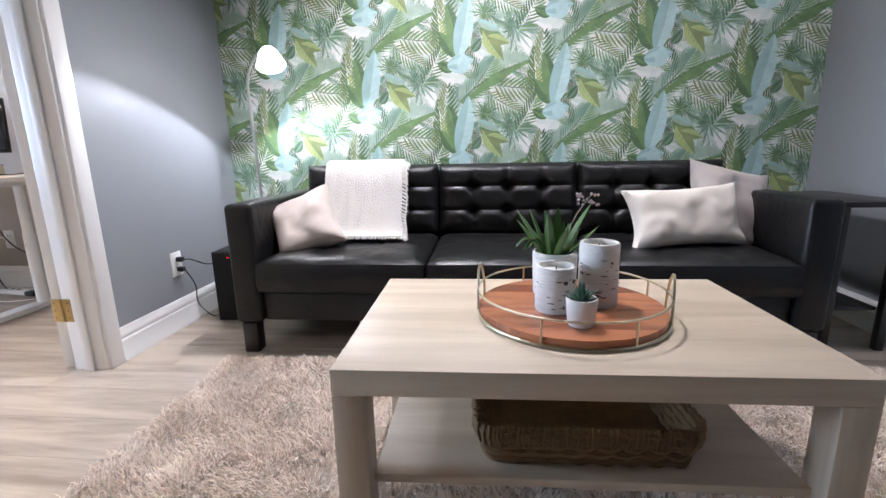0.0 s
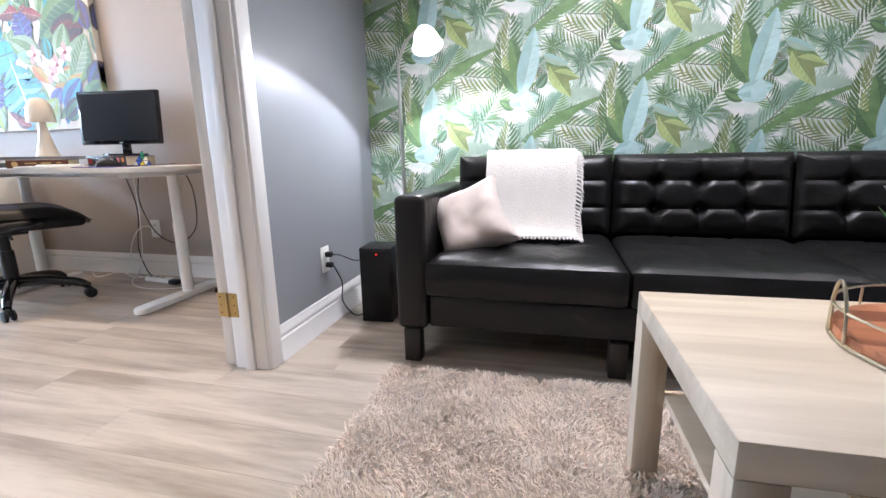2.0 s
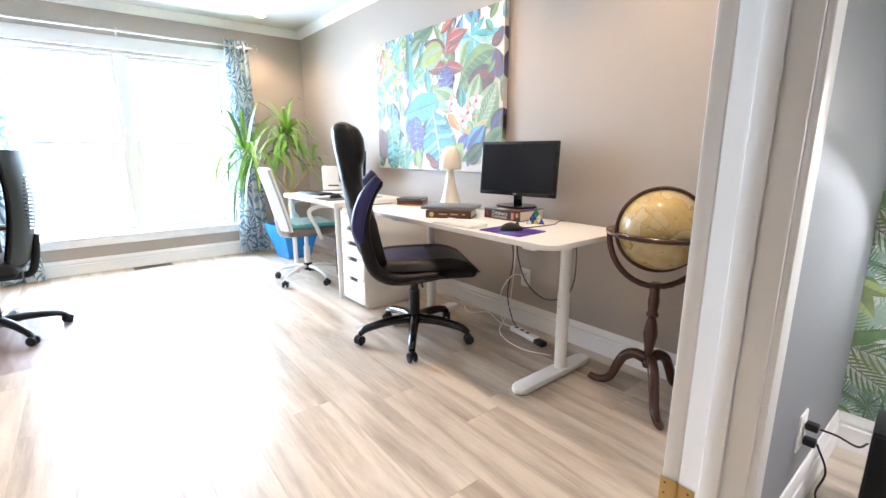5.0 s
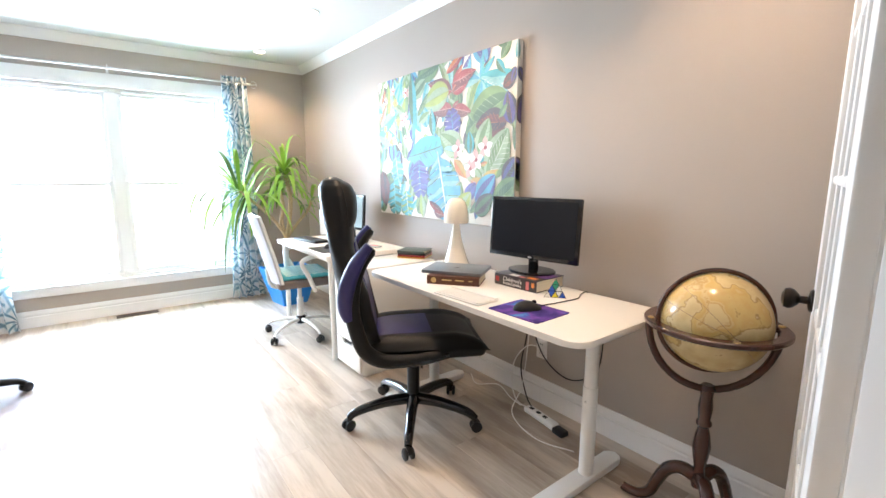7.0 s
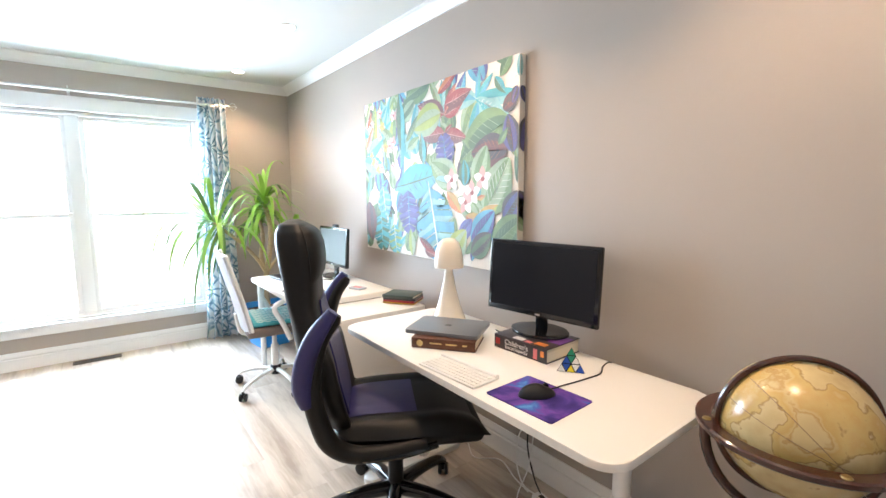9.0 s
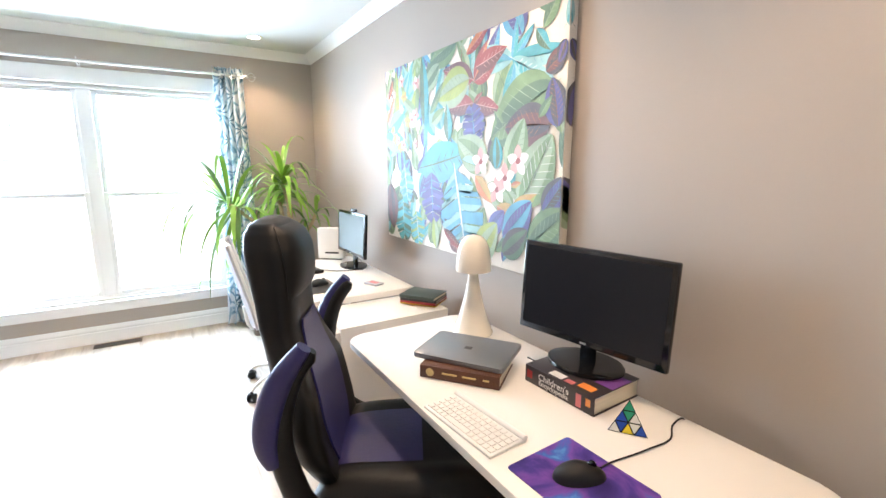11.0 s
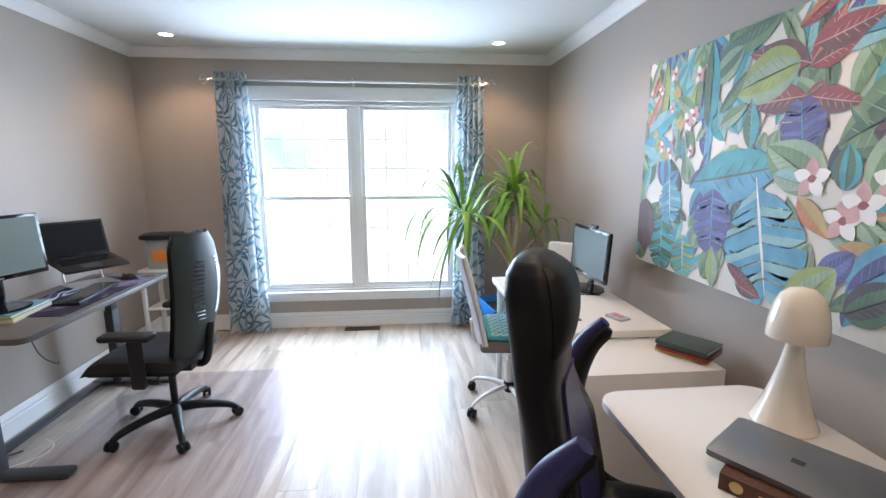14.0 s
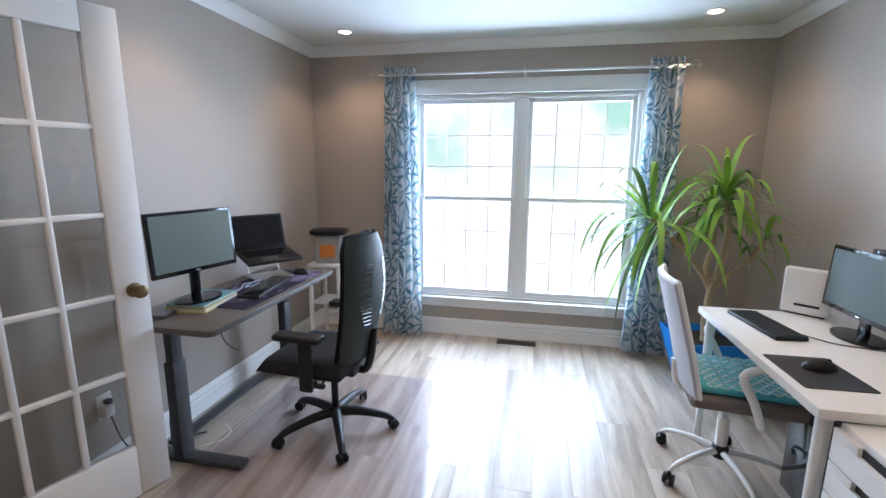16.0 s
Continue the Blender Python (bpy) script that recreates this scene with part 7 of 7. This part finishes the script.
def stand_laptop():
    s = thing("laptop_stand", -5.20, -0.31, LZ + 0.003, 146, "silver folding laptop stand", "laptop stand")
    for x in (-0.10, 0.10):
        part("side_bar", tube(curve([(x, -0.09, 0.004), (x, 0.08, 0.006), (x, 0.09, 0.14), (x, -0.10, 0.095)], 3), 0.005, 8), CHROME, s)
    part("foot_plate", box(0.24, 0.20, 0.004, 0, 0, 0, 0.001), CHROME, s)
    l = thing("laptop", -5.20, -0.31, LZ + 0.003, 146, "open black laptop with a dark screen on a stand", "laptop")
    part("base", move(box(0.34, 0.235, 0.018, 0, 0, 0, 0.004), 0, -0.01, 0.125, 12), PLASTIC, l)
    part("key_bed", move(box(0.29, 0.10, 0.001, 0, 0.03, 0.0182, 0), 0, -0.01, 0.125, 12), GLOSS_BLACK, l, smooth=False)
    part("touchpad", move(box(0.10, 0.06, 0.0008, -0.02, -0.065, 0.0182, 0), 0, -0.01, 0.125, 12), GREY_METAL, l, smooth=False)
    lid = part("lid", move(box(0.34, 0.008, 0.225, 0, 0, 0, 0.003), 0, 0.105, 0.162, -14), PLASTIC, l)
    part("screen", move(block(-0.157, 0.157, -0.0052, -0.0045, 0.018, 0.212), 0, 0.105, 0.162, -14), SCREEN, l, smooth=False)


stand_laptop()
l = thing("laptop", -4.50, -0.40, LZ, 186, "closed silver laptop at the end of the dark desk", "laptop")
part("base", prism(rounded(0.30, 0.135, 0.010, 5), 0.0, 0.008, 0.002), LAPTOP, l)
part("lid", prism(rounded(0.30, 0.135, 0.010, 5), 0.0088, 0.0145, 0.0018), LAPTOP, l)
part("lid_mark", box(0.022, 0.018, 0.0003, 0, 0, 0.0146, 0), LABEL_WHITE, l, "small pale mark on the lid", smooth=False)
cable([(-4.75, -0.30, 0.755), (-4.86, -0.28, 0.752), (-4.98, -0.33, 0.752), (-5.02, -0.25, 0.753), (-4.90, -0.27, 0.754), (-4.98, -0.29, 0.756), (-5.10, -0.30, 0.755)], 0.003, M("pale_blue_cable", (0.42, 0.50, 0.62), 0.5), "pale blue tangled cable on the desk")
for pts in ([(-4.55, -0.45, 0.71), (-4.52, -0.47, 0.40), (-4.46, -0.45, 0.15), (-4.43, -0.42, 0.02)], [(-4.80, -0.42, 0.70), (-4.84, -0.40, 0.45), (-4.98, -0.42, 0.32), (-5.10, -0.50, 0.28)]):
    cable(pts, 0.003)
cable([(-4.40, -0.40, 0.01), (-4.46, -0.32, 0.06), (-4.50, -0.38, 0.02), (-4.43, -0.44, 0.05), (-4.52, -0.46, 0.01), (-4.60, -0.36, 0.008)], 0.0035, PLASTIC, "tangled black cables on the floor")
cable([(-4.44, -0.35, 0.01), (-4.54, -0.24, 0.008), (-4.60, -0.21, 0.03), (-4.62, -0.26, 0.06)], 0.0025, WHITE_PLASTIC, "white charging cable on the floor")


# corner table with box
t = thing("side_table", -5.95, -0.245, 0, 0, "small white wooden side table in the corner", "table")
part("tabletop", box(0.28, 0.28, 0.02, 0, 0, 0.665, 0.003), WHITE_TOP, t)
for sx in (-1, 1):
    for sy in (-1, 1):
        part("leg", box(0.028, 0.028, 0.665, sx * 0.12, sy * 0.12, 0, 0.003), WHITE_TOP, t)
part("shelf", box(0.24, 0.24, 0.015, 0, 0, 0.36, 0.002), WHITE_TOP, t)
t = thing("game_box", -5.95, -0.245, 0.6855, 12, "clear tub of orange bits with a black lid", "container")
part("tub", box(0.18, 0.20, 0.23, 0, 0, 0, 0.015, 3), M("cloudy_tub", (0.38, 0.36, 0.33), 0.3, var=0.25, scale=14), t)
part("contents_label", box(0.003, 0.12, 0.10, 0.0915, 0.0, 0.05, 0.001), LABEL_ORANGE, t, "orange label patch")
part("lid", prism(rounded(0.24, 0.28, 0.05, 5), 0.23, 0.262, 0.010), PLASTIC, t)

# chair mat, outlets, power strip and cables by the white desk
flat("chair_mat", -4.80, 0.36, 0.0005, 0, 1.32, 1.18, 0.003, 0.03, MAT_CLEAR, "clear plastic chair mat on the plank floor", "chair mat").visible_shadow = False
outlet(-2.93, YN, 0.315, 0)
outlet(-4.215, YS, 0.36, 180, "white wall outlet with a white plug adapter", 1)
outlet(XW, -0.10, 0.36, 90)
t = thing("plug_adapter", -4.205, -0.528, 0.315, 180, "white plug-in power adapter below the outlet", "adapter")
part("body", box(0.05, 0.045, 0.055, 0, 0, 0, 0.006), WHITE_PLASTIC, t)
cable([(-4.20, -0.50, 0.32), (-4.22, -0.47, 0.18), (-4.30, -0.44, 0.04), (-4.36, -0.42, 0.012)], 0.003)
t = thing("power_strip", -2.80, 2.80, 0, -8, "white power strip with a black adapter on the floor", "power strip")
part("housing", box(0.22, 0.05, 0.03, 0, 0, 0, 0.008), WHITE_PLASTIC, t)
part("adapter", box(0.07, 0.05, 0.03, 0.15, -0.01, 0, 0.008), PLASTIC, t, "black power adapter")
for k in range(3):
    part("socket", box(0.026, 0.02, 0.001, -0.07 + 0.05 * k, 0, 0.0301, 0), PLASTIC, t, smooth=False)
cable([(-2.90, 2.86, 0.70), (-2.94, 2.87, 0.5), (-2.88, 2.90, 0.30), (-2.70, 2.88, 0.24), (-2.54, 2.87, 0.34), (-2.50, 2.85, 0.55), (-2.50, 2.80, 0.70)], 0.0035)
cable([(-3.02, 2.86, 0.70), (-2.98, 2.88, 0.45), (-3.02, 2.88, 0.2), (-2.96, 2.86, 0.06), (-2.88, 2.82, 0.025)], 0.0035)
cable([(-2.93, 2.93, 0.33), (-2.98, 2.88, 0.33), (-3.06, 2.87, 0.22), (-3.05, 2.84, 0.10), (-2.98, 2.81, 0.03), (-2.90, 2.81, 0.02)], 0.0035, WHITE_PLASTIC, "white extension cord by the wall")
cable([(-2.96, 2.87, 0.70), (-2.97, 2.88, 0.40), (-2.99, 2.86, 0.1), (-2.93, 2.72, 0.008), (-2.70, 2.64, 0.006), (-2.52, 2.70, 0.006)], 0.003, WHITE_PLASTIC, "white cord trailing over the floor")
cable([(-3.40, 2.84, 0.02), (-3.30, 2.80, 0.006), (-3.18, 2.86, 0.03), (-3.06, 2.84, 0.006), (-2.94, 2.80, 0.02)], 0.003, WHITE_PLASTIC, "white cord trailing over the floor")


# ---- office: plant ----
def plant():
    px, py = -5.80, 2.505
    pot = thing("planter", px, py, 0, 8, "bright azure tapered square planter with soil", "planter")
    bm = bmesh.new()
    rings = []
    for half, z in ((0.125, 0.0), (0.215, 0.36), (0.200, 0.36), (0.180, 0.31)):
        rings.append([bm.verts.new((half * sx, half * sy, z)) for sx, sy in ((1, 1), (-1, 1), (-1, -1), (1, -1))])
    for a, b in zip(rings, rings[1:]):
        for k in range(4):
            bm.faces.new((a[k], a[(k + 1) % 4], b[(k + 1) % 4], b[k]))
    bm.faces.new(rings[0][::-1])
    bmesh.ops.recalc_face_normals(bm, faces=bm.faces[:])
    bmesh.ops.bevel(bm, geom=bm.edges[:], offset=0.004, segments=2, affect="EDGES")
    part("pot", bm, BLUE_POT, pot)
    part("soil", prism(rounded(0.37, 0.37, 0.01, 2), 0.295, 0.312), SOIL, pot)
    p = thing("yucca_plant", px, py, 0.31, 0, "tall yucca with cane stems and long arching green leaves", "plant")
    rng = random.Random(21)
    root = (0, 0.0, 0.34)
    canes = ((0.026, [(0, 0, 0), (0.0, -0.01, 0.18), root], None, 0, 0),
             (0.022, [root, (0.02, 0.03, 0.52), (0.05, 0.04, 0.74), (0.06, 0.0, 0.96)], (0, -0.08, 1), 46, 0.43),
             (0.015, [root, (-0.02, -0.06, 0.46), (-0.03, -0.17, 0.60), (-0.02, -0.31, 0.73), (-0.01, -0.40, 0.81)], (0.05, -0.88, 0.50), 38, 0.68),
             (0.015, [root, (0.03, 0.10, 0.48), (0.05, 0.20, 0.60), (0.05, 0.25, 0.70)], (0.1, 0.35, 0.6), 9, 0.26),
             (0.018, [root, (-0.03, -0.03, 0.50), (-0.05, 0.0, 0.66), (-0.09, -0.02, 0.86)], (-0.1, -0.15, 1), 22, 0.38))
    up = Vector((0, 0, 1))
    for r, pts, axis, n, size in canes:
        line = curve(pts, 7)
        part("cane", tube(line, [r * (1 - 0.2 * i / len(line)) * (1 + 0.12 * (i % 2)) for i in range(len(line))], 10), BARK, p)
        axis = Vector(axis).normalized() if axis else up
        across = axis.orthogonal().normalized()
        for k in range(n):
            young = k / n
            spread = radians(14 + 96 * (1 - young) ** 0.8 + rng.uniform(-10, 10))
            turn = radians(k * 137.5 + rng.uniform(-14, 14))
            out = Matrix.Rotation(turn, 3, axis) @ across
            d = (axis * math.cos(spread) + out * math.sin(spread)).normalized()
            ln = size * rng.uniform(0.72, 1.15)
            q = Vector(line[-1]) + axis * (0.16 * young - 0.10) + out * 0.010
            bend = rng.uniform(1.0, 2.4) if rng.random() < 0.35 else rng.uniform(3.0, 6.0)
            side = d.cross(up)
            side = side.normalized() if side.length > 1e-3 else Vector((1, 0, 0))
            bm = bmesh.new()
            rows, m = [], 10
            for i in range(m + 1):
                t = i / m
                w = 0.0215 * (0.5 + 1.0 * t if t < 0.4 else 0.9) * (1 - max(0, t - 0.4) / 0.6) ** 0.75 + 0.0004
                nrm = side.cross(d).normalized()
                rows.append([bm.verts.new(q + side * w + nrm * 0.005 * (1 - t)), bm.verts.new(q), bm.verts.new(q - side * w + nrm * 0.005 * (1 - t))])
                q = q + d * ln / m
                q.x, q.y = max(q.x, XW + 0.03 - px), min(q.y, YN - 0.03 - py)
                d = (d + Vector((0, 0, -bend / m * (0.15 + 1.5 * t)))).normalized()
            for r0, r1 in zip(rows, rows[1:]):
                bm.faces.new((r0[0], r0[1], r1[1], r1[0]))
                bm.faces.new((r0[1], r0[2], r1[2], r1[1]))
            part("leaf", bm, YUCCA if rng.random() < 0.68 else YUCCA_DARK, p)


plant()


# ---- floor planks, last ----
def planks():
    rng = random.Random(12)
    cache = {}
    pw, pl = 0.182, 1.22
    row = 0
    y = YL
    count = 0
    while y < YN - 0.01:
        y1 = min(y + pw, YN)
        x = XE - rng.uniform(0.15, 1.2)
        xs = [XE]
        while x > XW:
            xs.append(x)
            x -= pl
        xs.append(XW)
        for b, a in zip(xs, xs[1:]):
            if y1 <= YS + 0.02:
                a = max(a, XP1 - 0.02)
            if b - a < 0.05:
                continue
            key = (round(b - a, 3), round(y1 - y, 3))
            if key not in cache:
                me = bpy.data.meshes.new("plank")
                bm = box(key[0] - 0.0005, key[1] - 0.0005, 0.008, 0, 0, -0.008, 0.0006, 1)
                bm.to_mesh(me)
                bm.free()
                me.materials.append(VINYL)
                cache[key] = me
            ob = new("plank", cache[key])
            ob.parent = floor
            ob.location = ((a + b) / 2, (y + y1) / 2, 0)
            count += 1
        y, row = y + pw, row + 1


planks()
